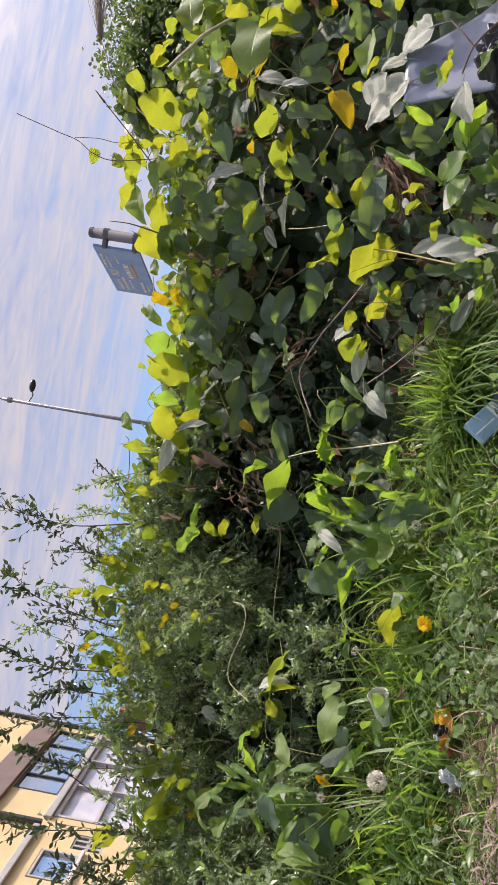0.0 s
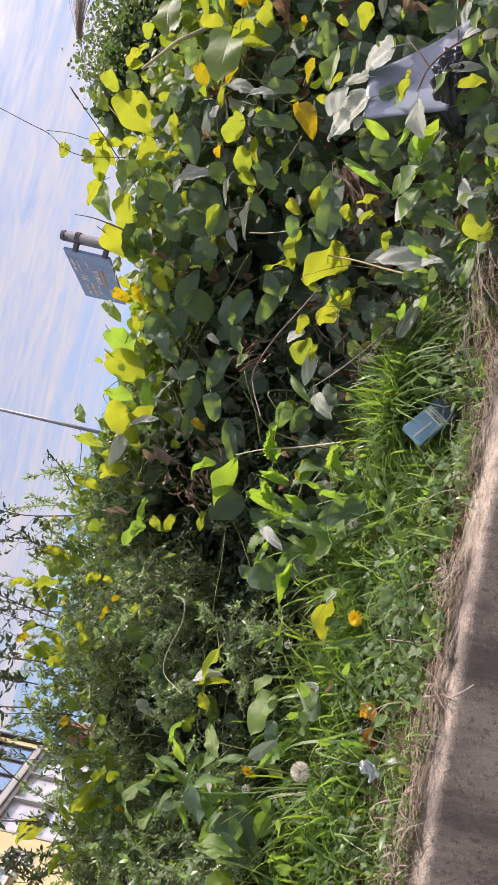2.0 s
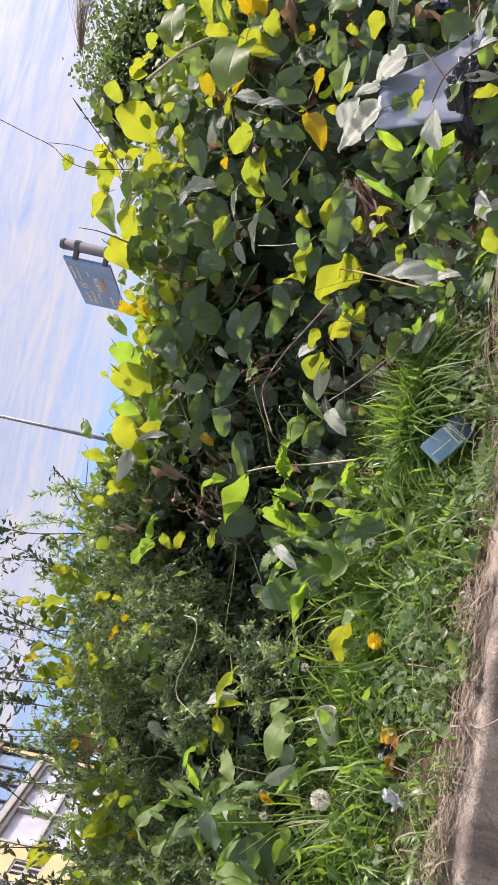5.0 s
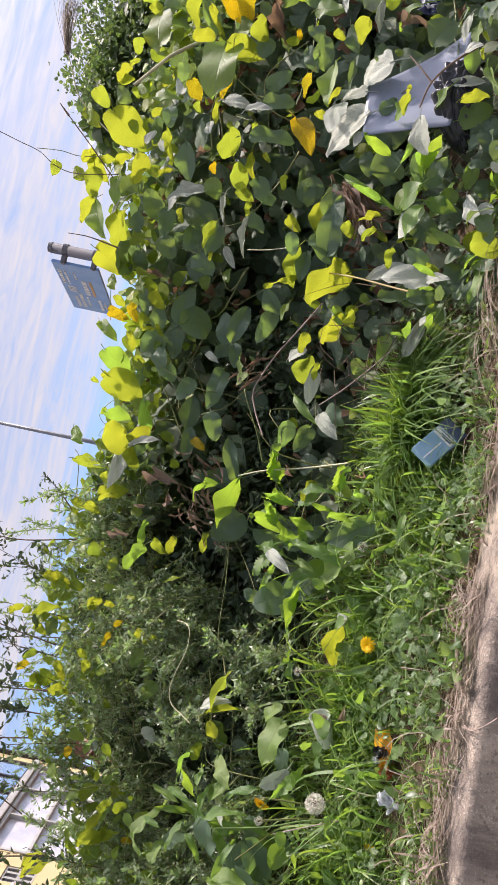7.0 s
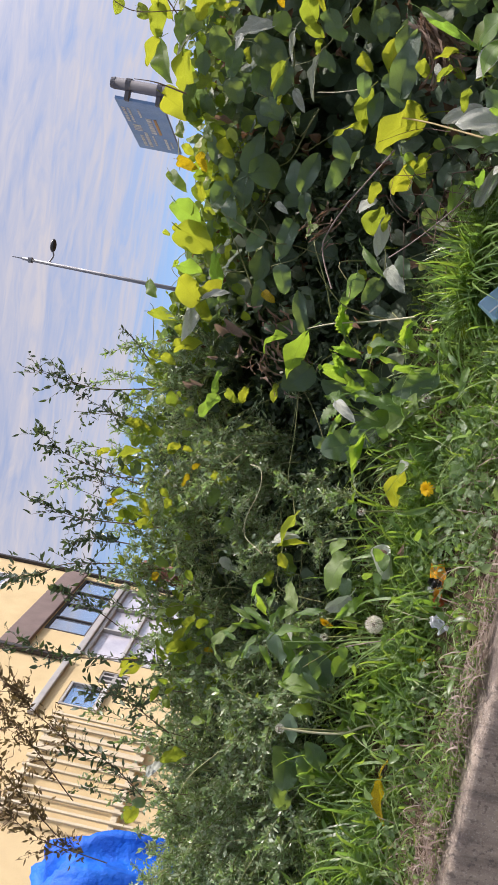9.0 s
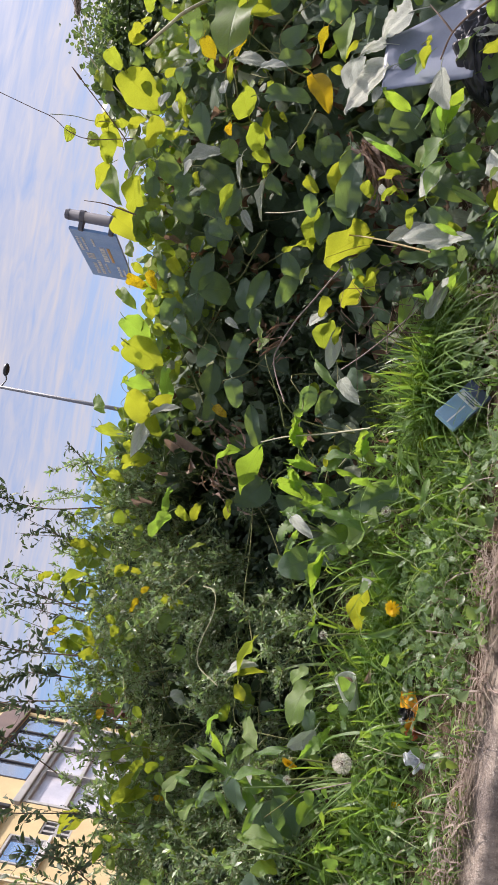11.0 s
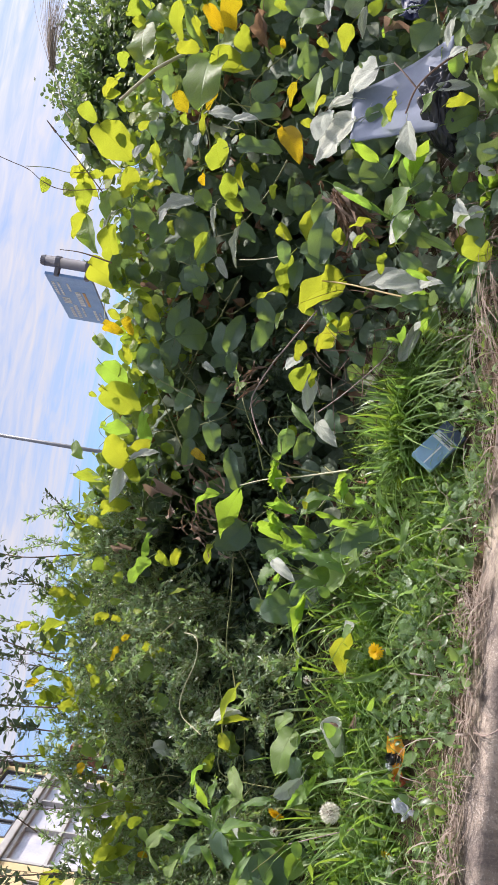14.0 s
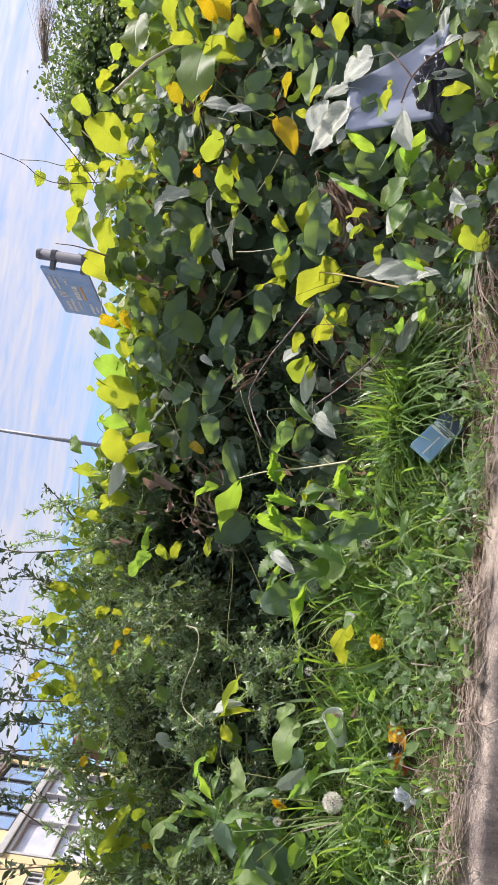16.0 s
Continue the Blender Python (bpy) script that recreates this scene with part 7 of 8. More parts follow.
# ---------------------------------------------------------------- stems that stand out
mat_tanstem = plain("tan stem", (0.42, 0.3, 0.13), (0.3, 0.27, 0.12), 40, 0.6)
mat_greystem = plain("grey-brown stem", (0.3, 0.23, 0.2), (0.2, 0.15, 0.13), 40, 0.7)
mat_rusty = leafy("rusty shrub leaf", ((0.06, 0.05, 0.02), (0.12, 0.08, 0.035), (0.2, 0.12, 0.05)), (0.3, 0.2, 0.06), 0.3, 0.6, 0)
def stem(name, points, r0, r1, mat, label, category="stem", sides=6, n=30):
    p = Pile()
    p.tube(smooth_path(points, n), r0, r1, sides)
    return tagged(p.build(name, mat), label, category)


def stem_part(name, points, r0, r1, mat, parent, sides=6, n=30):
    p = Pile()
    p.tube(smooth_path(points, n), r0, r1, sides)
    return p.build(name, mat, parent)


stem_part("stem", [(0.074, 1.943, 1.442), (0.136, 1.981, 1.474), (0.187, 1.997, 1.490), (0.231, 1.978, 1.478), (0.289, 1.924, 1.451), (0.330, 1.871, 1.423), (0.371, 1.816, 1.396), (0.411, 1.770, 1.370)], 0.0024, 0.0019, mat_greystem, vine_middle)
stem_part("tendril", [(-0.450, 1.961, 1.563), (-0.447, 1.937, 1.539), (-0.463, 1.918, 1.524), (-0.510, 1.906, 1.523), (-0.571, 1.909, 1.539), (-0.612, 1.901, 1.544), (-0.641, 1.886, 1.532), (-0.650, 1.852, 1.503), (-0.656, 1.823, 1.478)], 0.0015, 0.0013, mat_paletwig, vine_left)
stem_part("stalk", [(0.460, 1.693, 1.406), (0.453, 1.651, 1.366), (0.441, 1.603, 1.320), (0.422, 1.548, 1.264), (0.407, 1.503, 1.221)], 0.0016, 0.0022, mat_tanstem, vine_right)
stem_part("stem", [(0.292, 1.565, 1.220), (0.242, 1.630, 1.258), (0.199, 1.682, 1.295), (0.163, 1.730, 1.332)], 0.0012, 0.0014, mat_greystem, vine_middle)
stem_part("stalk", [(-0.042, 1.935, 1.483), (-0.015, 1.863, 1.422), (0.008, 1.753, 1.342), (0.027, 1.681, 1.286), (0.039, 1.631, 1.253)], 0.0018, 0.0022, mat_paletwig, vine_middle)
stem_part("stalk", [(-0.764, 1.580, 1.262), (-0.711, 1.523, 1.208), (-0.665, 1.481, 1.150)], 0.0012, 0.0014, mat_greystem, weeds_front)
stem_part("stalk", [(-0.604, 1.500, 1.167), (-0.596, 1.460, 1.121), (-0.580, 1.419, 1.071)], 0.0012, 0.0014, mat_paletwig, weeds_front)
stem_part("stalk", [(0.538, 1.901, 1.581), (0.533, 1.847, 1.528), (0.533, 1.779, 1.467)], 0.0013, 0.0013, mat_paletwig, vine_right)
stem_part("dry_stalk", [(-0.330, 1.260, 1.078), (-0.341, 1.230, 1.055), (-0.354, 1.185, 1.047), (-0.338, 1.150, 1.041), (-0.310, 1.120, 1.030)], 0.0009, 0.0015, mat_greystem, weeds_front)
stem_part("stem", [(0.536, 2.1, 2.102), (0.538, 2.1, 2.053), (0.534, 2.1, 2.013), (0.523, 2.1, 1.95)], 0.001, 0.0026, mat_twig, vine_right)
stem_part("tendril", [(0.80, 2.1, 2.42), (0.767, 2.1, 2.296), (0.750, 2.1, 2.231), (0.721, 2.1, 2.182), (0.709, 2.1, 2.117), (0.74, 2.12, 2.0)], 0.0011, 0.0013, mat_twig, vine_right)
stem_part("tendril", [(0.758, 2.1, 2.241), (0.765, 2.1, 2.173), (0.761, 2.1, 2.117), (0.773, 2.1, 2.05)], 0.001, 0.0012, mat_stem, vine_right)
stem_part("stem", [(0.871, 1.38, 1.196), (0.826, 1.38, 1.244), (0.779, 1.385, 1.279), (0.734, 1.40, 1.290)], 0.0024, 0.0018, mat_twig, vine_right)
stem_part("stem", [(0.842, 1.42, 1.325), (0.805, 1.395, 1.3), (0.779, 1.385, 1.279)], 0.0015, 0.0018, mat_twig, vine_right)
stem_part("stalk", [(-0.99, 1.56, 1.347), (-0.983, 1.56, 1.27), (-0.967, 1.56, 1.197), (-0.932, 1.56, 1.141), (-0.93, 1.57, 1.03)], 0.0028, 0.0032, mat_paletwig, weeds_front)
stem_part("stalk", [(-0.941, 1.55, 1.195), (-0.974, 1.55, 1.157), (-0.988, 1.55, 1.121), (-0.965, 1.55, 1.101), (-0.916, 1.55, 1.12), (-0.9, 1.56, 1.14), (-0.88, 1.58, 1.06)], 0.0026, 0.0026, mat_paletwig, weeds_front)
stem_part("stalk", [(-0.841, 1.5, 1.198), (-0.914, 1.5, 1.127), (-1.057, 1.5, 1.026)], 0.0014, 0.0018, mat_paletwig, weeds_front)
stem_part("stem", [(0.924, 1.95, 1.971), (0.987, 1.95, 1.921), (1.028, 1.95, 1.886), (1.1, 1.98, 1.82)], 0.004, 0.005, mat_paletwig, vine_right)


def dry_twigs():
    """Fine dry brown stalks tangled above the grass."""
    p = Pile()
    for _ in range(26):
        q = np.array([0.3 + rng.normal(0, 0.07), 1.62 + rng.normal(0, 0.04), 1.3 + rng.normal(0, 0.05)])
        way = np.array([rng.normal(0, 1), rng.normal(0, 0.4), rng.normal(0.4, 0.7)])
        way *= rng.uniform(0.03, 0.09) / np.linalg.norm(way)
        p.tube(smooth_path([q - way, q + rng.normal(0, 0.014, 3), q + way + rng.normal(0, 0.02, 3)], 8), 0.0009, 0.0005, 4)
    tagged(p.build("dry_twigs", mat_twig), "tangle of fine dry brown stalks above the grass", "dead plant", kind="stuff")


dry_twigs()
for way in ([(-0.747, 1.52, 1.389), (-0.72, 1.51, 1.29), (-0.694, 1.52, 1.2), (-0.685, 1.54, 1.09)], [(-0.78, 1.5, 1.24), (-0.72, 1.49, 1.2), (-0.66, 1.5, 1.14), (-0.64, 1.53, 1.08)],
            [(-0.93, 1.58, 1.42), (-0.9, 1.57, 1.33), (-0.91, 1.57, 1.22), (-0.95, 1.58, 1.1)], [(-1.12, 1.53, 1.22), (-1.04, 1.52, 1.19), (-0.96, 1.53, 1.13), (-0.94, 1.55, 1.06)]):
    stem_part("grass_blade", way, 0.0008, 0.0028, mat_palegrass, weeds_front, 4)


def sprig(parent, points, size=0.024, twigs=14, thick=0.0022, mat=mat_shrubshade):
    """One long shoot of a shrub standing out against the sky."""
    leafs, wood = Pile(), Pile()
    path = smooth_path(points, 22)
    wood.tube(path, thick, thick * 0.4, 4)
    length = np.linalg.norm(np.diff(path, axis=0), axis=1).sum()
    way = np.gradient(path, axis=0)
    way /= np.linalg.norm(way, axis=1, keepdims=True)
    spots, ways = [path[4:]], [way[4:]]
    for _ in range(twigs):
        i = rng.integers(3, 21)
        out = way[i] * 0.9 + rng.normal(0, 0.6, 3)
        out /= np.linalg.norm(out)
        l = length * rng.uniform(0.08, 0.26)
        m = max(4, int(l / (size * 0.45)))
        tw = path[i] + out * np.linspace(0.12, 1, m)[:, None] * l
        wood.tube(tw, thick * 0.4, thick * 0.25, 3)
        spots.append(tw)
        ways.append(np.tile(out, (m, 1)))
    p, w = np.concatenate(spots), np.concatenate(ways)
    f = w * 0.7 + rng.normal(0, 0.65, p.shape)
    leafs.leaves(shape_tiny, p, turns(f, rng.normal(0, 1, p.shape)), size * rng.uniform(0.5, 1.25, len(p)), rng.uniform(0.8, 1.4, len(p)))
    ob = wood.build("branch", mat_twig, parent)
    leafs.build("foliage", mat, ob)
    return ob


shape_tiny = leaf_shape(3, 2, lance(0.17), 0.3, 0.3)
SHRUBS = [o for o in scene.objects if o.name.startswith("shrub") and o.parent is None]
sprig(SHRUBS[0], [(-0.335, 2.250, 1.922), (-0.371, 2.250, 2.094), (-0.364, 2.250, 2.228), (-0.351, 2.250, 2.362)], 0.028, 24)
sprig(SHRUBS[0], [(-0.630, 2.150, 1.896), (-0.606, 2.150, 2.047), (-0.575, 2.150, 2.163), (-0.525, 2.150, 2.235)], 0.028, 24)
sprig(SHRUBS[0], [(-0.745, 2.100, 1.883), (-0.762, 2.100, 2.045), (-0.749, 2.100, 2.157), (-0.730, 2.100, 2.242)], 0.028, 24)
sprig(SHRUBS[0], [(-0.812, 2.100, 1.890), (-0.818, 2.100, 1.999), (-0.851, 2.100, 2.086)], 0.028, 24)
sprig(SHRUBS[0], [(-0.881, 2.100, 1.897), (-0.921, 2.100, 2.076), (-0.983, 2.100, 2.178), (-1.003, 2.100, 2.307)], 0.028, 24)
sprig(SHRUBS[1], [(-1.136, 2.000, 1.776), (-1.176, 2.000, 1.986), (-1.177, 2.000, 2.113), (-1.206, 2.000, 2.237)], 0.028, 24)
sprig(SHRUBS[2], [(-1.431, 1.900, 1.880), (-1.320, 1.900, 2.056), (-1.206, 1.900, 2.212)], 0.021, 54, mat=mat_rusty)
sprig(SHRUBS[2], [(-1.592, 1.900, 1.891), (-1.403, 1.900, 2.079), (-1.316, 1.900, 2.198)], 0.021, 54, mat=mat_rusty)
sprig(SHRUBS[2], [(-1.679, 1.850, 1.915), (-1.557, 1.850, 2.056), (-1.429, 1.850, 2.161)], 0.021, 54, mat=mat_rusty)
sprig(SHRUBS[1], [(-1.067, 2.050, 1.872), (-1.002, 2.050, 2.010), (-0.991, 2.050, 2.085)], 0.028, 24)
sprig(SHRUBS[0], [(-0.255, 2.300, 1.965), (-0.201, 2.300, 2.022), (-0.165, 2.300, 2.075)], 0.016, 4)
sprig(SHRUBS[2], [(-1.690, 1.800, 1.740), (-1.653, 1.800, 1.971), (-1.538, 1.800, 2.125)], 0.021, 54, mat=mat_rusty)
sprig(SHRUBS[2], [(-1.327, 1.950, 1.643), (-1.249, 1.950, 1.799), (-1.241, 1.950, 1.925)], 0.028, 24)
sprig(SHRUBS[2], [(-1.535, 1.900, 1.668), (-1.433, 1.900, 1.809), (-1.425, 1.900, 1.934)], 0.028, 24)


# airy shoots along the top of the shrubs
for x in np.arange(-1.62, -0.42, 0.062):
    x = float(x + rng.normal(0, 0.02))
    z = float(top(np.array([x]))[0])
    y = float(face(np.array([x]), np.array([z]))[0]) + rng.uniform(-0.05, 0.1)
    lean, tall = rng.normal(0.02, 0.06), rng.uniform(0.1, 0.24)
    sprig(SHRUBS[0 if x > -0.95 else 1], [(x, y, z - 0.12), (x + lean * 0.4, y, z), (x + lean, y - 0.01, z + tall)], 0.021, 12, 0.0016, mat_shrub if rng.random() < 0.6 else mat_shrubshade)


# ---------------------------------------------------------------- flowers
mat_petal = leafy("yellow petal", ((0.8, 0.5, 0.005), (0.85, 0.6, 0.01)), (0.8, 0.5, 0.005), 0.3, 0.6, 0)
mat_pappus = plain("grey-white seed fluff", (0.74, 0.71, 0.62), (0.58, 0.55, 0.46), 60, 0.9)
shape_petal = leaf_shape(3, 1, lambda t: 0.075 * (1 - 0.25 * t), 0, 0.25)


def dandelion(at, facing, size=0.036):
    """A yellow dandelion flower on its stalk."""
    at, facing = np.array(at), np.array(facing) / np.linalg.norm(facing)
    st = Pile()
    ground_z = float(bank(at[0], at[1]))
    st.tube(smooth_path([(at[0] + 0.01, at[1] + 0.02, ground_z), (at[0] + 0.01, at[1] + 0.015, (ground_z + at[2]) / 2), tuple(at - facing * 0.012), tuple(at)], 12), 0.0022, 0.002, 6)
    ob = tagged(st.build("dandelion", mat_stem), "yellow dandelion flower on a green stalk in the grass", "flower", "dandelions")
    side = np.cross(facing, (0.3, 0.2, 0.9))
    side /= np.linalg.norm(side)
    other = np.cross(facing, side)
    head = Pile()
    for ring, (tilt, count, reach) in enumerate(((0.1, 34, 1.0), (0.3, 34, 0.92), (0.6, 30, 0.8), (1.0, 26, 0.66), (1.8, 18, 0.5))):
        a = np.arange(count) * 2 * math.pi / count + ring * 0.3 + rng.normal(0, 0.08, count)
        f = np.cos(a)[:, None] * side + np.sin(a)[:, None] * other + facing * tilt
        head.leaves(shape_petal, np.tile(at, (count, 1)), turns(f, np.tile(facing, (count, 1))), size * 0.5 * reach * rng.uniform(0.88, 1.1, count), 1.1)
    head.build("petals", mat_petal, ob, "ring of yellow petals")
    cup = bmesh.new()
    bmesh.ops.create_cone(cup, segments=10, radius1=0.003, radius2=0.007, depth=0.012, matrix=Matrix.Translation(at - facing * 0.005) @ Vector(facing).to_track_quat("Z", "Y").to_matrix().to_4x4())
    part("calyx", cup, mat_stem, ob)
    return ob


dandelion((-0.318, 1.5, 1.160), (-0.1, -0.75, 0.55), 0.033)
dandelion((-0.722, 1.618, 1.292), (-0.72, -0.5, 0.4), 0.04)
dandelion((-0.692, 1.45, 1.090), (-0.3, -0.5, 0.2), 0.022)


def seed_clock(at, radius):
    at = np.array(at)
    st = Pile()
    z0 = float(bank(at[0], at[1] + 0.03))
    st.tube(smooth_path([(at[0] + 0.02, at[1] + 0.03, z0), (at[0] + 0.015, at[1] + 0.02, (z0 + at[2]) / 2), tuple(at)], 10), 0.0024, 0.002, 6)
    ob = tagged(st.build("dandelion_clock", mat_stem), "round grey-white dandelion seed head on a stalk", "seed head", "dandelion clocks")
    fluff = Pile()
    n = 170 if radius > 0.02 else 60
    k = np.arange(n) + 0.5
    phi, th = np.arccos(1 - 2 * k / n), math.pi * (1 + 5 ** 0.5) * k
    d = np.stack([np.cos(th) * np.sin(phi), np.sin(th) * np.sin(phi), np.cos(phi)], 1)
    hair = leaf_shape(1, 1, lambda t: 0.02, 0, 0)
    fluff.leaves(hair, np.tile(at, (n, 1)), turns(d, rng.normal(0, 1, (n, 3))), radius * 0.8, 0.6)
    for j in range(9 if radius > 0.02 else 6):
        f = d * 0.6 + rng.normal(0, 0.75, (n, 3))
        fluff.leaves(hair, at + d * radius * 0.75, turns(f, rng.normal(0, 1, (n, 3))), radius * 0.26, 2.2)
    fluff.build("fluff", mat_pappus, ob, "grey-white seed fluff")
    core = bmesh.new()
    bmesh.ops.create_icosphere(core, subdivisions=2, radius=radius * 0.3, matrix=Matrix.Translation(at))
    part("seed_core", core, mat_twig, ob, "brown seed core")


seed_clock((-0.655, 1.51, 1.199), 0.022)
seed_clock((-0.992, 1.56, 1.352), 0.013)
seed_clock((-0.131, 1.570, 1.197), 0.012)
seed_clock((-0.436, 1.645, 1.268), 0.011)
seed_clock((-0.763, 1.624, 1.290), 0.011)


# ---------------------------------------------------------------- litter
def basis(origin, along, across):
    """A pose whose x goes along, y roughly across."""
    x = Vector(along).normalized()
    z = x.cross(Vector(across)).normalized()
    y = z.cross(x)
    return Matrix(((x.x, y.x, z.x, origin[0]), (x.y, y.y, z.y, origin[1]), (x.z, y.z, z.z, origin[2]), (0, 0, 0, 1)))


# the blue-grey puts the shade of the leaves into the sheet's colour
mat_sheet = plain("plastic sheet in shade blue-grey", (0.19, 0.22, 0.3), (0.155, 0.18, 0.25), 7, 0.45, fine=40)
mat_bag = plain("black plastic bag", (0.006, 0.006, 0.011), (0.012, 0.012, 0.02), 20, 0.36)
mat_packet = plain("pale blue card", (0.16, 0.3, 0.46), (0.24, 0.38, 0.52), 30, 0.4)
mat_packetdark = plain("dark blue card", (0.06, 0.08, 0.16), (0.09, 0.12, 0.22), 30, 0.4)
mat_label = plain("off-white label", (0.72, 0.74, 0.76), None, 30, 0.5)
mat_orange = plain("orange wrapper foil", (0.85, 0.4, 0.02), (0.75, 0.3, 0.02), 25, 0.35)
mat_navy = plain("dark blue foil", (0.012, 0.018, 0.055), (0.025, 0.032, 0.085), 25, 0.55)
mat_redfoil = plain("red wrapper foil", (0.6, 0.12, 0.05), None, 25, 0.35)
mat_paper = plain("white paper scrap", (0.72, 0.72, 0.78), (0.62, 0.62, 0.7), 30, 0.7)


def sheet():
    """A bent pale sheet of plastic, coloured as in shade, leaning in the vine, longer than wide, one corner folded
    over.
    """
    corners = [Vector(c) for c in ((0.862, 1.60, 1.382), (0.965, 1.49, 1.20), (0.742, 1.455, 1.215), (0.738, 1.575, 1.372))]
    n, m = 26, 16
    verts, tris = [], []
    across = (corners[1] - corners[0]).cross(corners[3] - corners[0]).normalized()
    for i in range(n + 1):
        for j in range(m + 1):
            u, v = i / n, j / m
            p = (corners[0] * (1 - u) + corners[1] * u) * (1 - v) + (corners[3] * (1 - u) + corners[2] * u) * v
            p += across * (0.012 * math.sin(math.pi * u) * (1 - v) + 0.003 * noise.noise((u * 4, v * 4, 7)) - 0.03 * max(0, v - 0.75) * (1 - u))
            verts.append(p)
    for i in range(n):
        for j in range(m):
            a = i * (m + 1) + j
            tris += [(a, a + 1, a + m + 2), (a, a + m + 2, a + m + 1)]
    me = mesh_of("plastic_sheet", verts, tris)
    me.materials.append(mat_sheet)
    ob = tagged(new("plastic_sheet", me), "bent pale plastic sheet leaning among vine leaves, coloured as in shade", "litter")
    solid = ob.modifiers.new("thick", "SOLIDIFY")
    solid.thickness = 0.0025


sheet()


def bag():
    """A gathered black plastic bag lying under the leaves, with folds along it."""
    ends = smooth_path([(0.865, 1.450, 1.195), (0.835, 1.452, 1.210), (0.797, 1.462, 1.216), (0.755, 1.480, 1.206), (0.722, 1.500, 1.182)], 60)
    verts, tris = [], []
    ring = 110
    for i, p in enumerate(ends):
        s = i / 59
        swell = 0.01 + 0.024 * math.sin(math.pi * (0.08 + 0.84 * s)) ** 0.8
        for j in range(ring):
            a = 2 * math.pi * j / ring
            twist = a + 1.3 * s + 0.5 * noise.noise((s * 3, math.cos(a), math.sin(a)))
            fold = abs(math.sin(3.5 * twist + 2 * noise.noise((s * 2, 4, 0)))) ** 0.7
            fold2 = abs(noise.noise((s * 9, 2.6 * math.cos(a), 2.6 * math.sin(a))))
            fold3 = abs(noise.noise((s * 22 + 5, 6 * math.cos(a + 2 * s), 6 * math.sin(a + 2 * s))))
            r = swell * (0.72 + 0.3 * fold + 0.55 * fold2 + 0.1 * fold3)
            verts.append((p[0] + r * 0.45 * math.sin(a), p[1] - r * 0.8 * math.cos(a), p[2] + r * math.sin(a)))
    for i in range(len(ends) - 1):
        for j in range(ring):
            q, k = i * ring + j, i * ring + (j + 1) % ring
            tris += [(q, k, k + ring), (q, k + ring, q + ring)]
    for start, flip in ((0, 1), ((len(ends) - 1) * ring, 0)):
        c = len(verts)
        verts.append(tuple(ends[0] if flip else ends[-1]))
        for j in range(ring):
            q, k = start + j, start + (j + 1) % ring
            tris.append((k, q, c) if flip else (q, k, c))
    me = mesh_of("plastic_bag", verts, tris)
    me.materials.append(mat_bag)
    tagged(new("plastic_bag", me), "crumpled glossy black plastic bag under the vine", "litter")


bag()


def packet():
    """A flat blue card packet lying on its edge in the grass."""
    m = basis((0.062, 1.452, 1.118), (0.081, 0.02, -0.068), (0.028, 0.015, 0.03))
    ob = part("packet", boxes(((0, 0, -0.02), (0.1, 0.052, 0.0)), bevel=0.002), mat_packet)
    ob.matrix_basis = m
    tagged(ob, "pale blue card packet dropped in the grass", "packet")
    part("dark_end", boxes(((0.076, -0.0008, -0.0208), (0.1008, 0.0528, 0.0008))), mat_packetdark, ob, "dark blue end")
    part("label", boxes(((0.056, 0.003, -0.001), (0.074, 0.049, 0.0008))), mat_label, ob, "off-white label")
    for k in range(3):
        part("print", boxes(((0.06, 0.008, 0.0009), (0.063, 0.03 + 0.008 * k, 0.0014))) if k == 0 else boxes(((0.06 + 0.005 * k, 0.008, 0.0009), (0.062 + 0.005 * k, 0.03 + 0.006 * k, 0.0014))), mat_packetdark, ob)
    part("stripe", boxes(((0.0, 0.02, 0.0002), (0.05, 0.023, 0.0009))), mat_label, ob)


packet()


def foil(name, at, along, across, l, w, mat, parent=None, label="", category="", seed=0):
    n = 12
    verts, tris = [], []
    for i in range(n + 1):
        for j in range(n + 1):
            u, v = i / n - 0.5, j / n - 0.5
            verts.append((u * l, v * w * (1 + 0.3 * math.sin(u * 7 + seed)), 0.007 * noise.noise((u * 5 + seed, v * 5, 1)) + 0.006 * math.sin(v * 9 + u * 4 + seed)))
    for i in range(n):
        for j in range(n):
            a = i * (n + 1) + j
            tris += [(a, a + 1, a + n + 2), (a, a + n + 2, a + n + 1)]
    me = mesh_of(name, verts, tris)
    me.materials.append(mat)
    ob = new(name, me)
    ob.matrix_basis = basis(at, along, across)
    solid = ob.modifiers.new("thick", "SOLIDIFY")
    solid.thickness = 0.0012
    if parent:
        ob.parent = parent
    return tagged(ob, label, category)


scrap = foil("paper_scrap", (-0.577, 1.405, 1.085), (0.6, 0.2, 0.6), (-0.6, 0.4, 0.6), 0.04, 0.03, mat_paper, label="crumpled white paper scrap on dry grass", category="litter", seed=6)
foil("fold", (0.004, 0.006, 0.006), (1, 0.4, 0.5), (-0.3, 1, 0.6), 0.022, 0.018, mat_paper, scrap, seed=7)
wrapper = foil("snack_wrapper", (-0.512, 1.485, 1.092), (0.8, 0.15, 0.2), (-0.2, 0.6, 0.6), 0.075, 0.036, mat_orange, label="crumpled orange and red foil snack wrapper", category="wrapper", seed=1)
foil("flap", (-0.045, -0.004, 0.006), (1, 0.3, 0.2), (0, 1, 0.3), 0.022, 0.026, mat_redfoil, wrapper, "red end of the wrapper", seed=4)
foil("print", (-0.005, 0.004, 0.008), (1, 0, 0), (0.2, 1, 0.2), 0.022, 0.028, mat_black, wrapper, "dark print on the wrapper", seed=2)
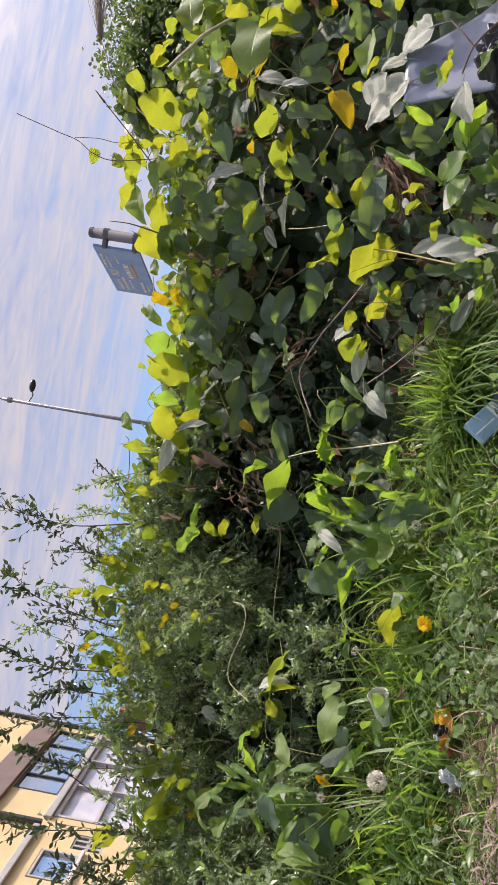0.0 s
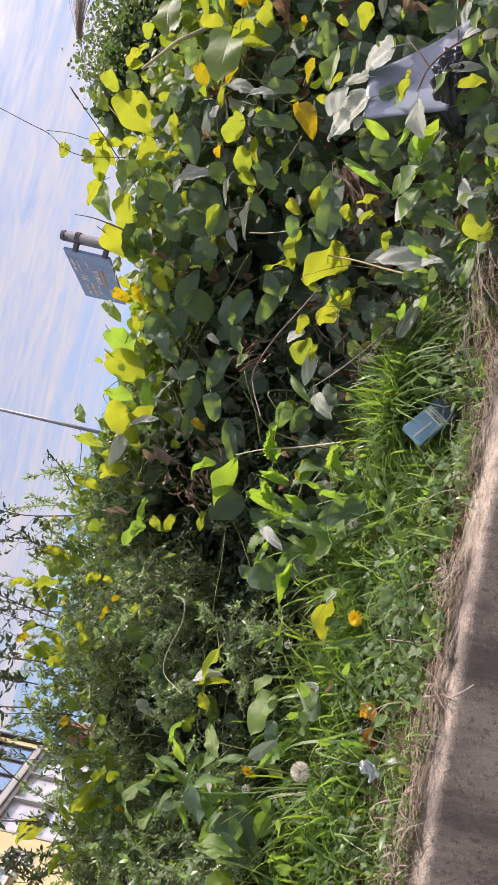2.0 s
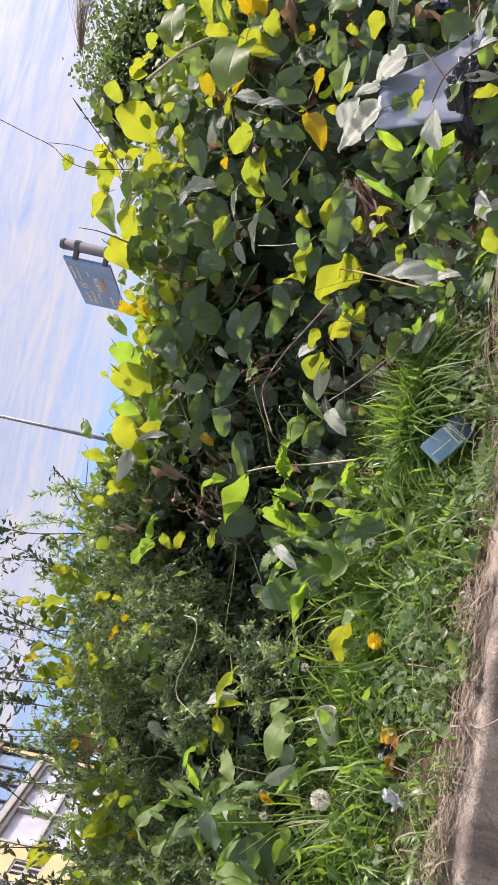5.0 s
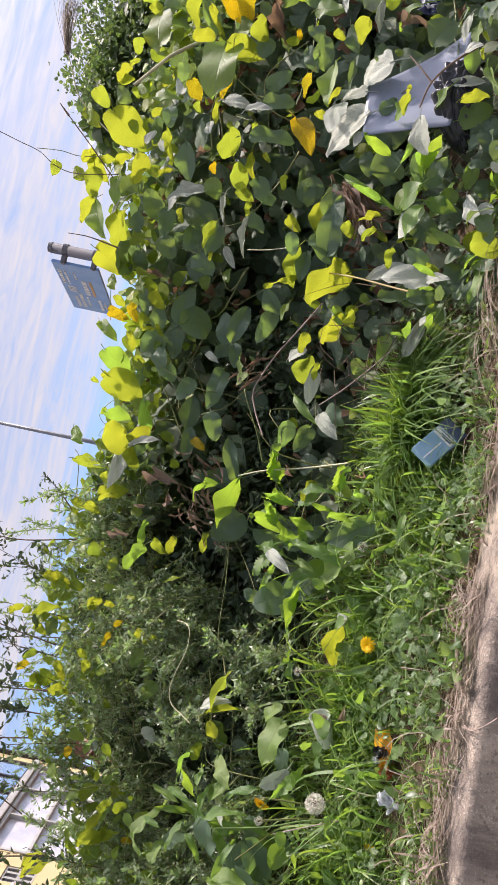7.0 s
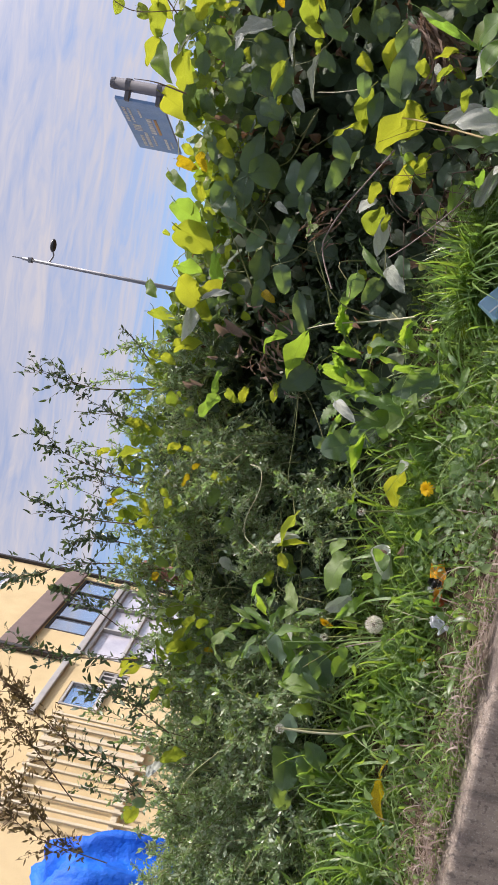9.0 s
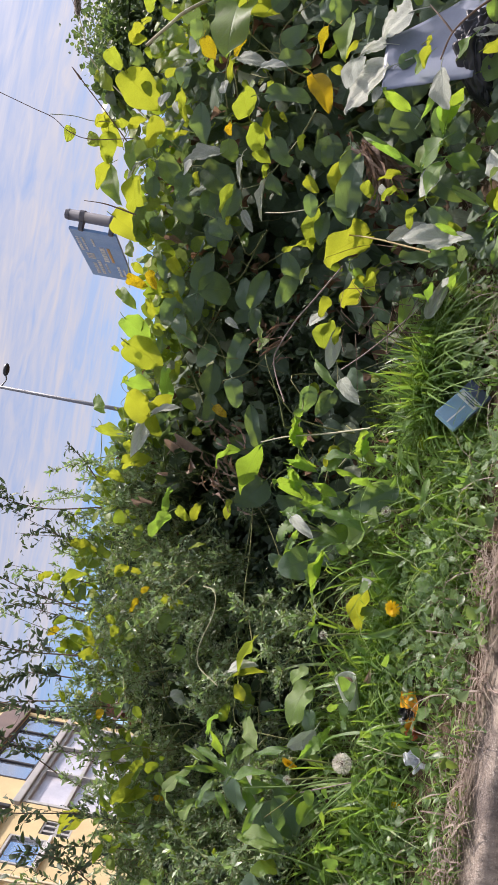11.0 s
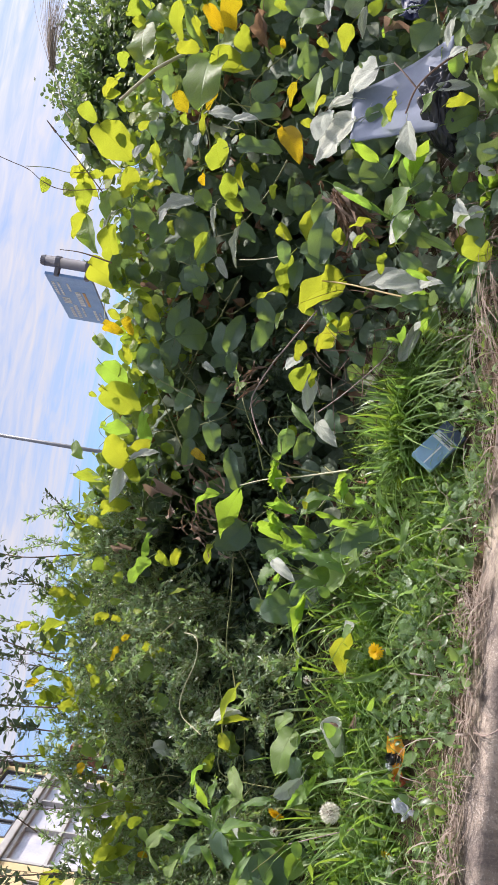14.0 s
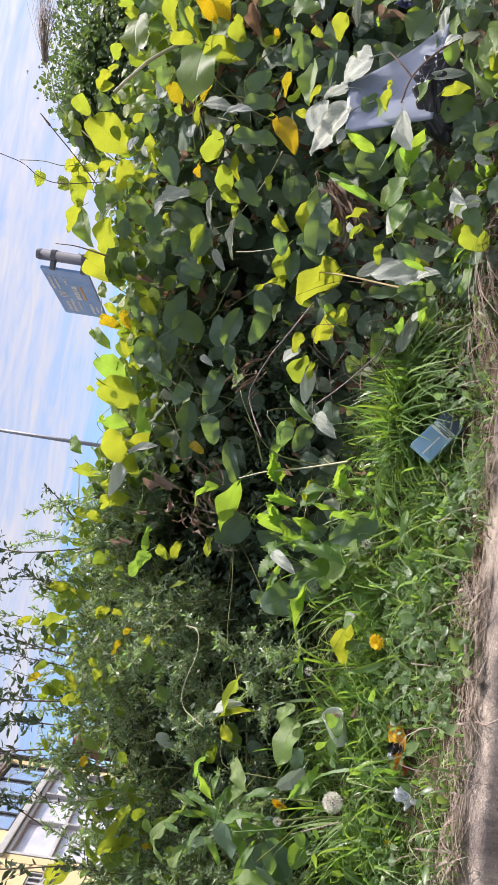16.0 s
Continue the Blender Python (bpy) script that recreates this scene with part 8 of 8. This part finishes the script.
foil("print", (-0.02, 0.012, 0.009), (1, 0, 0), (0.2, 1, 0.2), 0.012, 0.012, mat_paper, wrapper, "white print on the wrapper", seed=3)


crushed = foil("crushed_packet", (1.012, 1.492, 1.296), (-0.9, 0.1, 0.1), (-0.1, -0.3, -0.9), 0.06, 0.045, mat_navy, label="crushed dark blue packet with white print under the vine", category="litter", seed=9)
for k in range(4):
    foil("print", (-0.016 + 0.011 * k, 0.004, 0.004), (1, 0, 0), (0, 1, 0), 0.003, 0.018, mat_paper, crushed, "white print", seed=9 + k)


def cup():
    """A clear plastic cup lying in the grass with dirt in its mouth."""
    m, t, s = material("clear plastic")
    s.inputs["Base Color"].default_value = (0.82, 0.85, 0.76, 1)
    s.inputs["Roughness"].default_value = 0.3
    s.inputs["Transmission Weight"].default_value = 0.55
    s.inputs["IOR"].default_value = 1.1
    bm = bmesh.new()
    seg = 24
    rings = []
    for r, z in ((0.0235, 0.0), (0.0245, 0.001), (0.0235, 0.003), (0.017, 0.075), (0.016, 0.077), (0.0155, 0.074), (0.0222, 0.003)):
        rings.append([bm.verts.new((r * math.cos(a), r * math.sin(a), z)) for a in np.arange(seg) * 2 * math.pi / seg])
    for a, b in zip(rings, rings[1:] + rings[:1]):
        for i in range(seg):
            bm.faces.new((a[i], a[(i + 1) % seg], b[(i + 1) % seg], b[i]))
    bm.faces.new(rings[4])
    bmesh.ops.recalc_face_normals(bm, faces=bm.faces)
    ob = part("plastic_cup", bm, m, smooth=True)
    ob.matrix_basis = Matrix.Translation((-0.515, 1.625, 1.205)) @ Vector((-0.72, 0.25, -0.35)).to_track_quat("Z", "Y").to_matrix().to_4x4()
    tagged(ob, "small clear plastic cup lying in the grass", "cup")
    d = bmesh.new()
    bmesh.ops.create_icosphere(d, subdivisions=3, radius=0.012, matrix=Matrix.Translation((0.003, 0, 0.008)) @ Matrix.Diagonal((1.2, 1.2, 0.5, 1)))
    for v in d.verts:
        v.co += Vector((noise.noise(v.co * 300), noise.noise(v.co * 280 + Vector((4, 0, 0))), noise.noise(v.co * 260))) * 0.002
    part("dirt", d, mat_twig, ob, "clump of brown dirt")


cup()


# ---------------------------------------------------------------- dry clumps
def dry_clump(name, at, way, count, length, width, label, spread_by=0.5, wide=(0.15, 0.5)):
    """Withered ribbon leaves that hang from one point."""
    p = Pile()
    at, way = np.array(at), np.array(way) / np.linalg.norm(way)
    f = way + rng.normal(0, spread_by, (count, 3)) * 0.55
    p.leaves(shape_husk, at + rng.normal(0, width, (count, 3)), turns(f, rng.normal(0, 1, (count, 3)) + np.array([0, -1.0, 0.3])), length * rng.uniform(0.55, 1.1, count), rng.uniform(*wide, count))
    return tagged(p.build(name, mat_husk), label, "dead plant", kind="stuff")


shape_husk = leaf_shape(6, 2, lance(0.075), 0.8, 0.7, 0.12, seed=9)
mat_husk = leafy("withered pinkish-brown leaf", ((0.11, 0.07, 0.05), (0.2, 0.135, 0.1), (0.36, 0.27, 0.21)), (0.4, 0.22, 0.12), 0.25, 0.8, 0)
dry_clump("dry_stalks", (0.655, 1.66, 1.375), (-0.65, -0.05, -0.55), 60, 0.115, 0.012, "fan of withered pinkish-brown leaves under the vine", 0.3)
dry_clump("dry_stalks", (0.2, 2.02, 1.52), (0.5, -0.1, -0.5), 12, 0.08, 0.025, "dry brown leaves in the dark hollow", 0.35, (0.3, 0.7))
dry_clump("dry_stalks", (-0.12, 2.12, 1.58), (-0.5, -0.2, -0.6), 36, 0.085, 0.05, "dry brown stalks hanging in the vine", 0.7)


def plume():
    """A reed plume leaning over the hedge."""
    p = Pile()
    stalk = smooth_path([(0.80, 2.3, 1.9), (1.035, 2.4, 2.218), (1.15, 2.4, 2.29), (1.218, 2.4, 2.324)], 16)
    p.tube(stalk, 0.0025, 0.0018, 5)
    ob = tagged(p.build("reed", mat_paletwig), "tall reed with a feathery brown plume above the hedge", "reed")
    f = Pile()
    for _ in range(90):
        d = np.array([0.25, rng.normal(0, 0.02), 0.07 + rng.normal(0, 0.022)]) * rng.uniform(0.6, 1.15)
        t = np.linspace(0, 1, 6)[:, None]
        f.tube(np.array([1.20, 2.4, 2.316]) + rng.normal(0, 0.004, 3) + d * t + np.array([0.0, 0, -0.045]) * t ** 2 * rng.uniform(0.4, 1.2), 0.0009, 0.0004, 3)
    f.build("plume", mat_plume, ob, "feathery brown plume")
    g = Pile()
    g.tube(smooth_path([(0.894, 2.1, 2.197), (0.85, 2.1, 2.15), (0.797, 2.1, 2.091), (0.72, 2.1, 2.01)], 10), 0.0015, 0.0018, 4)
    g.tube(smooth_path([(0.90, 2.1, 2.204), (0.87, 2.1, 2.172)], 5), 0.0012, 0.0038, 5)
    tagged(g.build("reed", mat_twig), "thin brown reed stick above the vine", "reed")


mat_plume = plain("plume hair", (0.3, 0.24, 0.2), (0.38, 0.31, 0.26), 30, 0.8)
plume()
